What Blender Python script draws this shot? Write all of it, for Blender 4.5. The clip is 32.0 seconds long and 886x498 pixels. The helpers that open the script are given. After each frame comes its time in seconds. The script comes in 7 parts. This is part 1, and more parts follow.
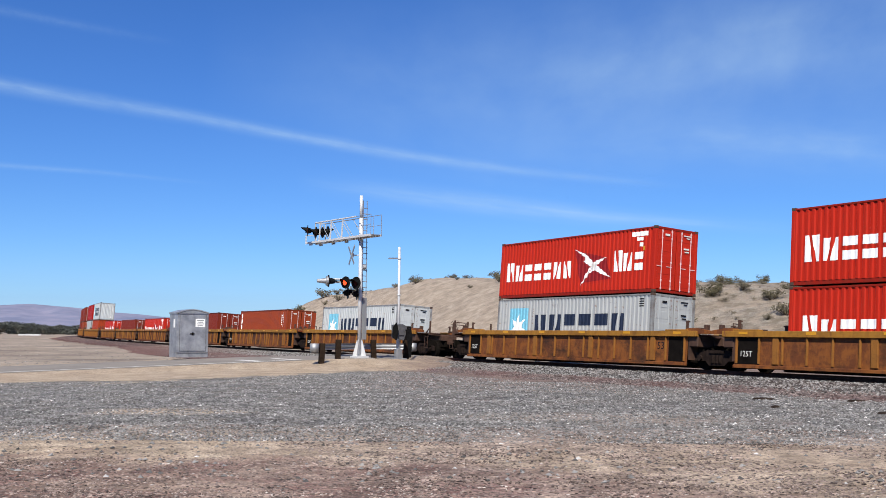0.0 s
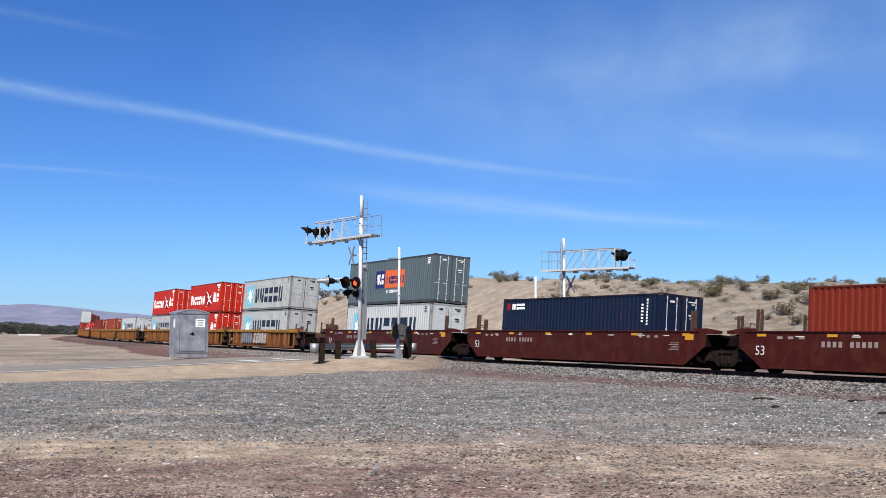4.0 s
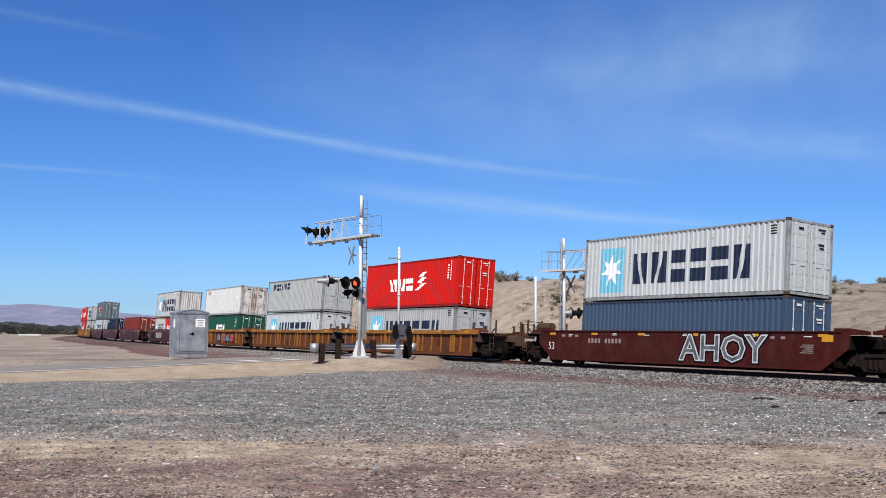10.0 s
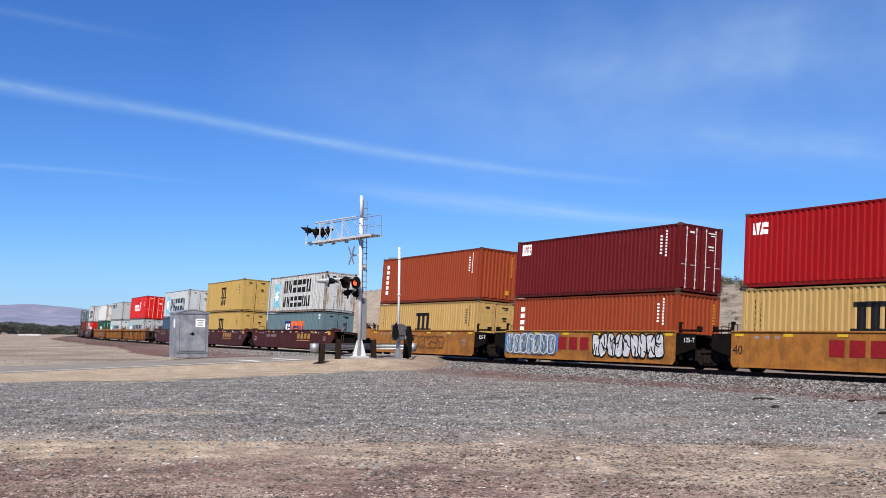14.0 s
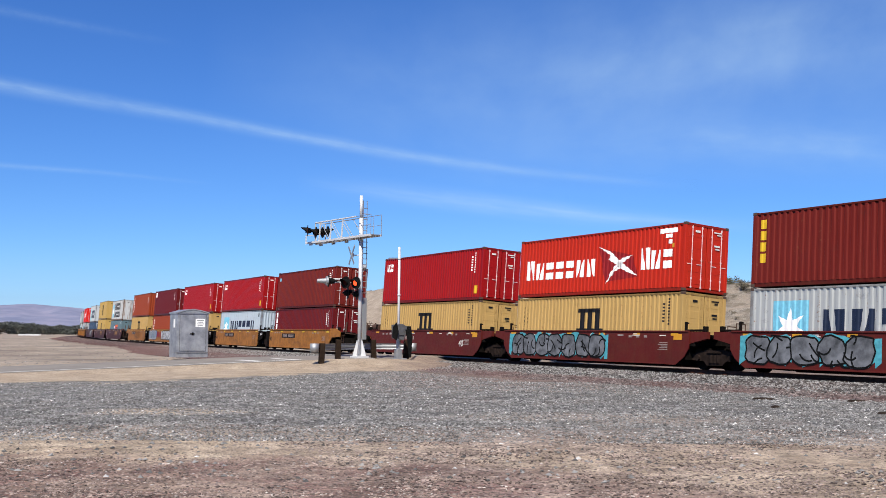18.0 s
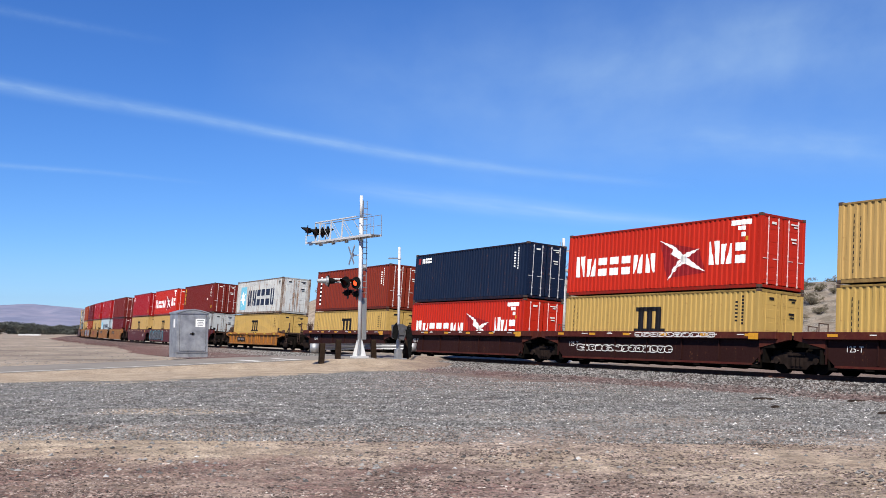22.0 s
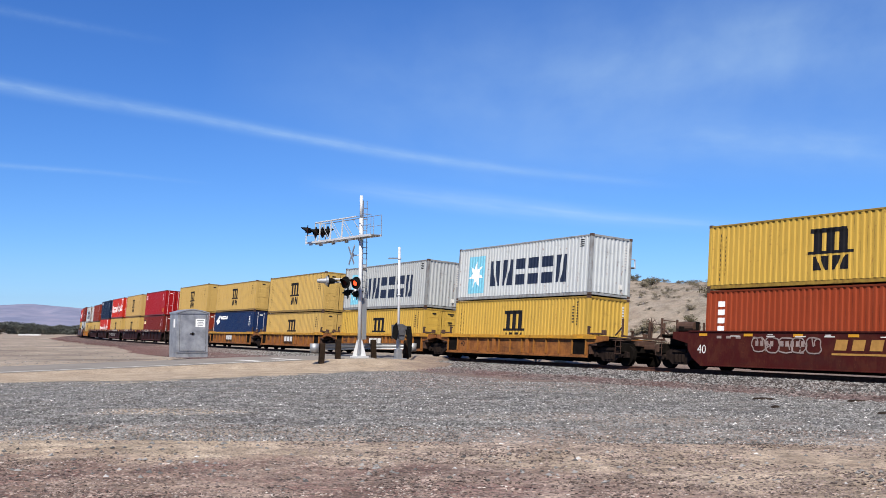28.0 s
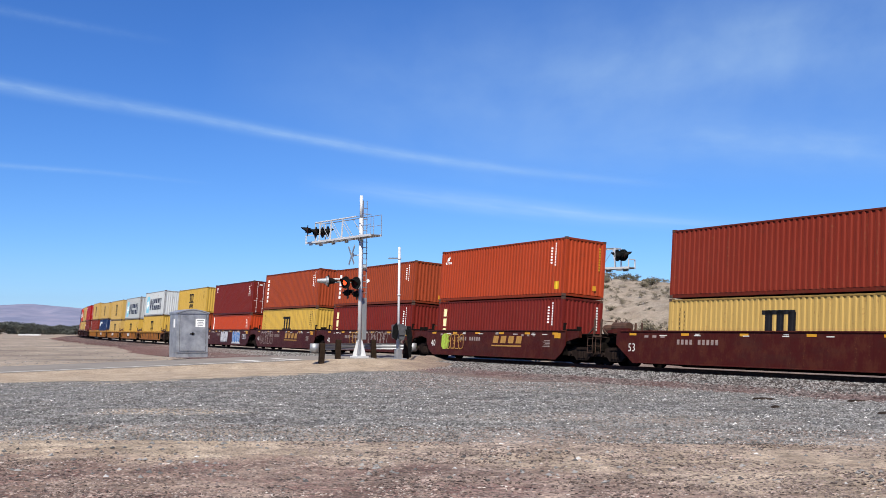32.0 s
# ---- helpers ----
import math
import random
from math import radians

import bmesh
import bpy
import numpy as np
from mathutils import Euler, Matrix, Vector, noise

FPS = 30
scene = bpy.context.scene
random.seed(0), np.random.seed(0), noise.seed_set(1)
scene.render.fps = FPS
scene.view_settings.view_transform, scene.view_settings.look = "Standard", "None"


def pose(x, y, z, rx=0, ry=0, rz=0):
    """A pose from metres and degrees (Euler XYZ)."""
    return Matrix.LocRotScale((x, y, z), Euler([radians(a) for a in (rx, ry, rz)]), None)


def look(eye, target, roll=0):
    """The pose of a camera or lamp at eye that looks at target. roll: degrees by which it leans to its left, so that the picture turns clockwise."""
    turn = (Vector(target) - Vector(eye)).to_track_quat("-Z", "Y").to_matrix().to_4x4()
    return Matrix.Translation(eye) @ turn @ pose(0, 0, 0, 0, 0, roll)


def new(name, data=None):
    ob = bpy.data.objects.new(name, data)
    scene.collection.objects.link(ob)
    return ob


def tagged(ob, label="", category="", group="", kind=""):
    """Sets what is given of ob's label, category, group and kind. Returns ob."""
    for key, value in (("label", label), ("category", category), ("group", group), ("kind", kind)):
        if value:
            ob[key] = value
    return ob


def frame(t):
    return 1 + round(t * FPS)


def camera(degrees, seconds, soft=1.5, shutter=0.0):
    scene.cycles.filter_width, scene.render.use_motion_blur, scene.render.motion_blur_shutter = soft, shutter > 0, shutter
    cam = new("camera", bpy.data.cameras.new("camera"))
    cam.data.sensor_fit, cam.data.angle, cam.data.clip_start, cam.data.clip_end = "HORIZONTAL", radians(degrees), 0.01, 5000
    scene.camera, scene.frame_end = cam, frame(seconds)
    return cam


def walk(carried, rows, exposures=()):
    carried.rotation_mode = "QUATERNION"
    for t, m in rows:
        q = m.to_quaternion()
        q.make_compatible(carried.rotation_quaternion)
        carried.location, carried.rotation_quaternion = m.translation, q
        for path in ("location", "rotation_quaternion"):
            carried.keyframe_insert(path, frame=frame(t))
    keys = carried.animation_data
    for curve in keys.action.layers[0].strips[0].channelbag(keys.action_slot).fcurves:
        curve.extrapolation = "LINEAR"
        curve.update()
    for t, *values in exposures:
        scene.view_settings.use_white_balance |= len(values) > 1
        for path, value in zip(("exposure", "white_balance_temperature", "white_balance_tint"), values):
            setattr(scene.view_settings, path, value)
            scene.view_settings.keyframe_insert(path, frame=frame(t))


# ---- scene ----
# the camera stands on a tripod beside a level crossing; rail top is z = 0
EYE = (0.0, 0.0, 1.45)
cam = camera(45.209, 32.0, soft=0.8)
AIM = look(EYE, (0.0, 100.0, 1.45 + 100 * math.tan(0.07873)), 0.442)
walk(cam, [(0.0, AIM), (32.0, AIM)], exposures=[(0.0, 0.42), (3.0, 0.43), (6.5, 0.42), (8.0, 0.38), (9.0, 0.34), (10.0, 0.34), (11.0, 0.42), (14.0, 0.46), (17.0, 0.47), (32.0, 0.47)])

# ---- light ----
SUN_AZ, SUN_EL = radians(190), radians(48)   # clockwise from +y, and above the horizon
world = bpy.data.worlds.new("sky")
scene.world = world
world.use_nodes = True
wn = world.node_tree.nodes
sky = wn.new("ShaderNodeTexSky")
sky.sky_type = "NISHITA"
sky.sun_disc = False
sky.sun_elevation, sky.sun_rotation = SUN_EL, SUN_AZ
sky.altitude, sky.air_density, sky.dust_density, sky.ozone_density = 900, 1.0, 0.0, 2.5
hue = wn.new("ShaderNodeHueSaturation")
hue.inputs["Saturation"].default_value = 1.14
tint = wn.new("ShaderNodeMix")   # the deep clear blue of dry desert air
tint.data_type, tint.blend_type = "RGBA", "MULTIPLY"
tint.inputs[0].default_value = 1.0
tint.inputs[7].default_value = (0.555, 0.862, 1.39, 1.0)
world.node_tree.links.new(sky.outputs["Color"], hue.inputs["Color"])
world.node_tree.links.new(hue.outputs["Color"], tint.inputs[6])
world.node_tree.links.new(tint.outputs[2], wn["Background"].inputs["Color"])
wn["Background"].inputs["Strength"].default_value = 0.066
sun_dir = Vector((math.sin(SUN_AZ) * math.cos(SUN_EL), math.cos(SUN_AZ) * math.cos(SUN_EL), math.sin(SUN_EL)))
sun = new("sun", bpy.data.lights.new("sun", "SUN"))
sun.data.energy, sun.data.angle, sun.data.color = 5.0, radians(0.53), (1.0, 0.93, 0.82)
sun.matrix_world = look(sun_dir * 50, (0, 0, 0))

# ---- the track's line: one long right-hand curve, super-elevated ----
RADIUS, HEAD, LEAN = 1178.0, 2.0802, 0.0716
START = Vector((0.0, 63.51))
CENTRE = START + RADIUS * Vector((math.sin(HEAD), -math.cos(HEAD)))


def track_at(s):
    """x, y and heading at s metres along the track."""
    th = HEAD - s / RADIUS
    return CENTRE.x - RADIUS * math.sin(th), CENTRE.y + RADIUS * math.cos(th), th


def track_pose(s):
    x, y, th = track_at(s)
    return Matrix.Translation((x, y, 0)) @ Matrix.Rotation(th, 4, "Z") @ Matrix.Rotation(LEAN, 4, "X")


def track_sq(x, y):
    """s along the track and distance q beyond it (on the far side) of a point."""
    dx, dy = x - CENTRE.x, y - CENTRE.y
    th = math.atan2(-dx, dy)
    return (HEAD - th) * RADIUS, RADIUS - math.hypot(dx, dy)


# ---- mesh helpers ----
def box(bm, cx, cy, cz, sx, sy, sz, bevel=0.0):
    r = bmesh.ops.create_cube(bm, size=1.0)
    bmesh.ops.scale(bm, vec=(sx, sy, sz), verts=r["verts"])
    bmesh.ops.translate(bm, vec=(cx, cy, cz), verts=r["verts"])
    if bevel:
        eds = list({e for v in r["verts"] for e in v.link_edges})
        bmesh.ops.bevel(bm, geom=eds, offset=bevel, segments=1, affect="EDGES")


def bar(bm, a, b, r, n=8, r2=None):
    """A round bar from a to b."""
    a, b = Vector(a), Vector(b)
    d = b - a
    m = Matrix.Translation((a + b) / 2) @ d.to_track_quat("Z", "Y").to_matrix().to_4x4()
    bmesh.ops.create_cone(bm, cap_ends=True, segments=n, radius1=r, radius2=r if r2 is None else r2, depth=d.length, matrix=m)


def beam(bm, a, b, w, h):
    """A square-edged bar from a to b."""
    a, b = Vector(a), Vector(b)
    d = b - a
    m = Matrix.Translation((a + b) / 2) @ d.to_track_quat("X", "Z").to_matrix().to_4x4() @ Matrix.Diagonal((d.length, w, h, 1))
    bmesh.ops.create_cube(bm, size=1.0, matrix=m)


def prism(bm, pts, axis, lo, hi):
    """A closed prism of the outline pts along one axis."""
    def put(p, t):
        return {"x": (t, p[0], p[1]), "y": (p[0], t, p[1]), "z": (p[0], p[1], t)}[axis]
    a = [bm.verts.new(put(p, lo)) for p in pts]
    b = [bm.verts.new(put(p, hi)) for p in pts]
    n = len(pts)
    bm.faces.new(a)
    bm.faces.new(b[::-1])
    for i in range(n):
        bm.faces.new((a[i], b[i], b[(i + 1) % n], a[(i + 1) % n]))
    bmesh.ops.recalc_face_normals(bm, faces=bm.faces[:])


def mesh_of(bm, name, smooth=False):
    me = bpy.data.meshes.new(name)
    bm.to_mesh(me)
    bm.free()
    if smooth:
        me.polygons.foreach_set("use_smooth", [True] * len(me.polygons))
    return me


def piece(name, me, mat, parent=None, label="", m=None):
    """A mesh object that may share its mesh; its material is its own."""
    ob = new(name, me)
    if not me.materials:
        me.materials.append(None)
    ob.material_slots[0].link = "OBJECT"
    ob.material_slots[0].material = mat
    if parent:
        ob.parent = parent
    if m is not None:
        ob.matrix_basis = m
    if label:
        tagged(ob, label)
    return ob


def part(name, bm, mat, parent=None, label="", smooth=False, m=None):
    return piece(name, mesh_of(bm, name, smooth), mat, parent, label, m)


def sheet(name, verts, faces, mat, parent=None, smooth=False):
    me = bpy.data.meshes.new(name)
    me.from_pydata(verts, [], faces)
    if smooth:
        me.polygons.foreach_set("use_smooth", [True] * len(me.polygons))
    me.update()
    return piece(name, me, mat, parent)


def thing(name, label, category, group="", m=None, kind=""):
    ob = new(name)
    ob.empty_display_size = 0.3
    if m is not None:
        ob.matrix_basis = m
    return tagged(ob, label, category, group, kind)


# ---- materials ----
def nodes_of(name, rough=0.6, metal=0.0):
    mat = bpy.data.materials.new(name)
    mat.use_nodes = True
    nt = mat.node_tree
    b = nt.nodes["Principled BSDF"]
    b.inputs["Roughness"].default_value = rough
    b.inputs["Metallic"].default_value = metal
    return mat, nt, b


def nd(nt, kind, **kw):
    n = nt.nodes.new(kind)
    for k, v in kw.items():
        n.inputs[k.replace("_", " ")].default_value = v
    return n


def mixc(nt, fac, a, b, blend="MIX"):
    n = nt.nodes.new("ShaderNodeMix")
    n.data_type, n.blend_type = "RGBA", blend
    for sock, v in ((n.inputs[0], fac), (n.inputs[6], a), (n.inputs[7], b)):
        if isinstance(v, bpy.types.NodeSocket):
            nt.links.new(v, sock)
        else:
            sock.default_value = v if isinstance(v, float) else (*v, 1.0)[:4]
    return n.outputs[2]


def ramp(nt, src, lo, hi, a=0.0, b=1.0):
    n = nt.nodes.new("ShaderNodeMapRange")
    nt.links.new(src, n.inputs[0])
    for i, v in enumerate((lo, hi, a, b)):
        n.inputs[i + 1].default_value = v
    return n.outputs[0]


def tex(nt, scale, detail=3.0, stretch=None, coord="Object", rough=0.55):
    tc = nt.nodes.new("ShaderNodeTexCoord")
    n = nd(nt, "ShaderNodeTexNoise", Scale=scale, Detail=detail, Roughness=rough)
    if stretch:
        mp = nt.nodes.new("ShaderNodeMapping")
        mp.inputs["Scale"].default_value = stretch
        nt.links.new(tc.outputs[coord], mp.inputs[0])
        nt.links.new(mp.outputs[0], n.inputs["Vector"])
    else:
        nt.links.new(tc.outputs[coord], n.inputs["Vector"])
    return n.outputs[0]


def patchy(nt, c, lo=0.6, hi=1.3, scale=1.7):
    """The colour in ragged darker and paler patches, a hand to a metre across."""
    return mixc(nt, 1.0, c, ramp(nt, tex(nt, scale, 4.0, rough=0.68), 0.36, 0.64, lo, hi), "MULTIPLY")


def bump(nt, b, src, strength, dist=0.02):
    n = nd(nt, "ShaderNodeBump", Strength=strength, Distance=dist)
    nt.links.new(src, n.inputs["Height"])
    nt.links.new(n.outputs[0], b.inputs["Normal"])


MATS = {}


def paint(name, col, rough=0.5, rust=0.25, metal=0.0, grime=0.5, blotch=0.0):
    """Weathered paint on steel: faded patches, grime streaks that run down, rust spots."""
    if name in MATS:
        return MATS[name]
    mat, nt, b = nodes_of(name, rough, metal)
    big = tex(nt, 0.55, 4.0)
    streak = tex(nt, 1.0, 5.0, (5.0, 5.0, 0.35))
    fine = tex(nt, 9.0, 3.0)
    info = nt.nodes.new("ShaderNodeObjectInfo")
    c = mixc(nt, ramp(nt, big, 0.35, 0.7, 0.0, 0.35), col, tuple(min(1, v * 1.15 + 0.004) for v in col))
    dirty = tuple(v * 0.55 + k for v, k in zip(col, (0.014, 0.009, 0.006)))
    c = mixc(nt, ramp(nt, streak, 0.5, 0.78, 0.0, grime), c, dirty)
    c = mixc(nt, ramp(nt, info.outputs["Random"], 0.0, 1.0, 0.0, 0.14), c, tuple(v * 0.7 for v in col))
    spot = nt.nodes.new("ShaderNodeMath")
    spot.operation = "MULTIPLY"
    nt.links.new(ramp(nt, streak, 0.5, 0.7), spot.inputs[0])
    nt.links.new(ramp(nt, fine, 0.5, 0.66), spot.inputs[1])
    c = mixc(nt, ramp(nt, spot.outputs[0], 0.25, 0.6, 0.0, rust), c, (0.17, 0.065, 0.03))
    scuff = tex(nt, 1.0, 6.0, (1.6, 1.6, 2.6), rough=0.75)
    c = mixc(nt, ramp(nt, scuff, 0.60, 0.70, 0.0, 0.25 + 0.4 * rust), c, tuple(v * 0.42 + k for v, k in zip(col, (0.022, 0.014, 0.010))))
    c = mixc(nt, ramp(nt, tex(nt, 1.0, 4.0, (9.0, 9.0, 0.18), rough=0.6), 0.56, 0.72, 0.0, 0.35), c, tuple(v * 0.6 for v in col))
    if rust > 0.9:                          # rust that has run down in long drips
        drip = tex(nt, 1.0, 5.0, (7.0, 7.0, 0.45), rough=0.65)
        c = mixc(nt, ramp(nt, drip, 0.53, 0.63, 0.0, 0.75), c, (0.20, 0.10, 0.045))
    if blotch:                              # broad rusted and sooty areas
        patch = tex(nt, 2.6, 7.0, (1.0, 1.0, 0.6), rough=0.7)
        soot = tex(nt, 0.9, 6.0, (0.6, 1.0, 1.6), rough=0.7)
        c = mixc(nt, ramp(nt, patch, 0.50 - 0.09 * blotch, 0.62 - 0.04 * blotch, 0.0, blotch), c, (0.105, 0.036, 0.017))
        c = mixc(nt, ramp(nt, soot, 0.5, 0.66, 0.0, blotch), c, (0.03, 0.019, 0.014))
    nt.links.new(c, b.inputs["Base Color"])
    nt.links.new(ramp(nt, fine, 0.3, 0.7, rough - 0.08, rough + 0.14), b.inputs["Roughness"])
    b.inputs["Specular IOR Level"].default_value = 0.12
    bump(nt, b, big, 0.25, 0.02)
    MATS[name] = mat
    return mat


def plain(name, col, rough=0.6, metal=0.0, var=0.25, scale=6.0, glow=0.0, bumps=0.0):
    if name in MATS:
        return MATS[name]
    mat, nt, b = nodes_of(name, rough, metal)
    n = tex(nt, scale, 4.0)
    nt.links.new(mixc(nt, ramp(nt, n, 0.3, 0.7), tuple(v * (1 - var) for v in col), tuple(min(1.0, v * (1 + var)) for v in col)), b.inputs["Base Color"])
    if not metal:
        b.inputs["Specular IOR Level"].default_value = 0.15 if max(col) > 0.04 else 0.03
    if bumps:
        bump(nt, b, n, bumps, 0.03)
    if glow:
        b.inputs["Emission Color"].default_value = (*col, 1)
        b.inputs["Emission Strength"].default_value = glow
    MATS[name] = mat
    return mat


STEEL = plain("galvanised_steel", (0.34, 0.35, 0.36), 0.6, 0.75, 0.12, 5.0)
ALU = plain("aluminium_paint", (0.53, 0.54, 0.545), 0.5, 0.1, 0.08, 3.0)
BLACK = plain("black_paint", (0.009, 0.009, 0.009), 0.5, 0.0, 0.3)
SOOT = plain("sooty_iron", (0.008, 0.0065, 0.0055), 0.8, 0.0, 0.4, 3.0, bumps=0.2)
TRUCKM = plain("brown_truck_iron", (0.020, 0.014, 0.012), 0.8, 0.0, 0.45, 4.0, bumps=0.2)
RUST = plain("rusty_iron", (0.061, 0.029, 0.017), 0.8, 0.1, 0.4, 2.5, bumps=0.2)
RAILM = plain("rail_steel", (0.085, 0.038, 0.026), 0.85, 0.0, 0.3, 4.0)
SHINE = plain("worn_rail_head", (0.396, 0.396, 0.403), 0.25, 1.0, 0.1, 4.0)
WHITE = plain("white_marking", (0.80, 0.80, 0.78), 0.6, 0.0, 0.06, 4.0)
OFFW = plain("weathered_white_marking", (0.62, 0.61, 0.57), 0.7, 0.0, 0.2, 4.0)
AMBER = plain("amber_reflector", (0.540, 0.259, 0.022), 0.4, 0.0, 0.1)
INK = plain("black_marking", (0.014, 0.014, 0.017), 0.55, 0.0, 0.15)
NAVY = plain("dark_navy_marking", (0.014, 0.022, 0.047), 0.55, 0.0, 0.2)
CYAN = plain("pale_blue_marking", (0.158, 0.432, 0.562), 0.55, 0.0, 0.12)
WOOD = plain("creosoted_wood", (0.024, 0.016, 0.011), 0.85, 0.0, 0.35, 5.0, bumps=0.4)
DARKRED = plain("dark_red_marking", (0.216, 0.011, 0.014), 0.55, 0.0, 0.15)
YELLOWM = plain("yellow_marking", (0.576, 0.374, 0.022), 0.5, 0.0, 0.1)
BLUEM = plain("blue_marking", (0.014, 0.025, 0.115), 0.5, 0.0, 0.1)
ORANGEM = plain("orange_marking", (0.576, 0.115, 0.036), 0.5, 0.0, 0.1)
GOLDM = plain("golden_marking", (0.36, 0.19, 0.05), 0.55, 0.0, 0.15)

# ---- ground ----
def smooth(a, b, x):
    t = min(1.0, max(0.0, (x - a) / (b - a)))
    return t * t * (3 - 2 * t)


def lerp_table(rows, x):
    for (a, u), (b, v) in zip(rows, rows[1:]):
        if x <= b:
            t = min(1.0, max(0.0, (x - a) / (b - a)))
            return u + (v - u) * t
    return rows[-1][1]


GROUND = -0.35
MAST = (-4.0, 56.3)
ROAD_W = 6.6
ROAD_A, ROAD_B = Vector((-19.9, 48.0)), Vector((-7.35, 57.0))   # the near edge line of the road
ROAD_D = (ROAD_B - ROAD_A).normalized()
ROAD_N = Vector((-ROAD_D.y, ROAD_D.x))


def ground_z(x, y):
    s, q = track_sq(x, y)
    z = GROUND + 0.05 * noise.noise((x * 0.08, y * 0.08, 0.0)) + 0.02 * noise.noise((x * 0.5, y * 0.5, 3.0))
    z -= 0.24 * smooth(-5, -20, x) * (1 - smooth(75, 120, y)) if x < -5 else 0.0
    # the cut bank behind the track
    top = lerp_table([(-400, 3.2), (-120, 3.4), (-50, 4.2), (-5, 4.9), (2, 5.4), (21, 6.8), (53, 8.0), (60, 8.1), (85, 7.2), (100, 4.0), (118, 0.0)], s)
    if q > 9 and top > 0 and s > -700:
        w = noise.noise((s * 0.03, 1.7, 0.0)) * 3
        k = smooth(10.5 + w, lerp_table([(-400, 60), (-60, 52), (-20, 42), (10, 33), (120, 26)], s) + w, q)
        n = 0.6 * noise.noise((x * 0.06, y * 0.06, 5.0)) + 0.22 * noise.noise((x * 0.25, y * 0.25, 9.0)) + 0.1 * noise.noise((x * 0.7, y * 0.7, 2.0))
        z += k * (top * (1 - 0.25 * smooth(120, 600, q)) + n * smooth(0.05, 0.5, k))
        # rocky ledges on the lower end of the bank
        z += k * smooth(26, 12, s) * (0.45 * abs(noise.noise((x * 0.22, y * 0.22, 7.0))) + 0.2 * noise.noise((x * 0.8, y * 0.8, 1.0))) if s < 26 else 0.0
    # the sandy mound that carries the signals, and the cabinet's pad
    d = math.hypot((x - MAST[0]) / 5.6, (y - MAST[1]) / 4.8)
    z += 0.44 * (1 - smooth(0.3, 1.3, d))
    z += 0.34 * (1 - smooth(1.5, 5.0, math.hypot(x + 14.7, y - 62.0)))
    # the road's low bank
    o = (Vector((x, y)) - ROAD_B).dot(ROAD_N)
    if -4.5 < o < ROAD_W + 4.5 and q < 9:
        out = max(0.0, -0.4 - o, o - ROAD_W - 0.4)
        r = road_z(x, y) - 0.07 - 0.06 * out
        z = min(z, r - 0.1) if out < 1.3 else z + (max(z, r) - z) * (1 - smooth(0.5, 4.0, out))
    return z


def road_z(x, y):
    """The road climbs to the rails."""
    s, q = track_sq(x, y)
    k = (Vector((x, y)) - ROAD_B).dot(ROAD_D)
    g = lerp_table([(-60, -0.55), (-16, -0.5), (0, -0.04), (5, 0.0), (40, -0.1)], k)
    return g + (0.01 - q * math.sin(LEAN) - g) * (1 - smooth(1.4, 5.0, abs(q)))


def spread(n, near, far):
    k = math.asinh(far / near)
    return [near * math.sinh(k * (2 * i / n - 1)) for i in range(n + 1)]


xs = [v for v in spread(270, 9.0, 4800)]
ys = [v + 60 for v in spread(270, 9.0, 4800)]
vs, fs = [], []
for y in ys:
    for x in xs:
        vs.append((x, y, ground_z(x, y)))
nx = len(xs)
for j in range(len(ys) - 1):
    for i in range(nx - 1):
        fs.append((j * nx + i, j * nx + i + 1, (j + 1) * nx + i + 1, (j + 1) * nx + i))

# one sheet: grey gravel, pale sand and reddish soil in drifting bands
GMAT, nt, b = nodes_of("desert_ground", 0.95)
tc = nt.nodes.new("ShaderNodeTexCoord")
sep = nt.nodes.new("ShaderNodeSeparateXYZ")
nt.links.new(tc.outputs["Object"], sep.inputs[0])
wide = tex(nt, 0.12, 4.0)
mid = tex(nt, 0.9, 5.0)
grit = tex(nt, 14.0, 4.0, rough=0.7)
grit2 = tex(nt, 45.0, 3.0, rough=0.7)


def math2(nt, op, a, c):
    n = nt.nodes.new("ShaderNodeMath")
    n.operation = op
    for sock, v in zip(n.inputs, (a, c)):
        if isinstance(v, bpy.types.NodeSocket):
            nt.links.new(v, sock)
        else:
            sock.default_value = v
    return n.outputs[0]


def cells(nt, scale):
    v = nd(nt, "ShaderNodeTexVoronoi", Scale=scale)
    nt.links.new(tc.outputs["Object"], v.inputs["Vector"])
    sp = nt.nodes.new("ShaderNodeSeparateColor")
    nt.links.new(v.outputs["Color"], sp.inputs[0])
    return sp.outputs[0], sp.outputs[1], v.outputs["Distance"]


def mul(a, c):
    return math2(nt, "MULTIPLY", a, c)


def blob(cx, cy, rx, ry, lo=0.75, hi=1.35):
    """1 inside an uneven oval patch, 0 outside it."""
    px = mul(math2(nt, "SUBTRACT", sep.outputs[0], cx), 1 / rx)
    py = mul(math2(nt, "SUBTRACT", sep.outputs[1], cy), 1 / ry)
    r = math2(nt, "SQRT", math2(nt, "ADD", mul(px, px), mul(py, py)), 0.0)
    return ramp(nt, math2(nt, "ADD", r, mul(math2(nt, "SUBTRACT", mid, 0.5), 1.3)), hi, lo)


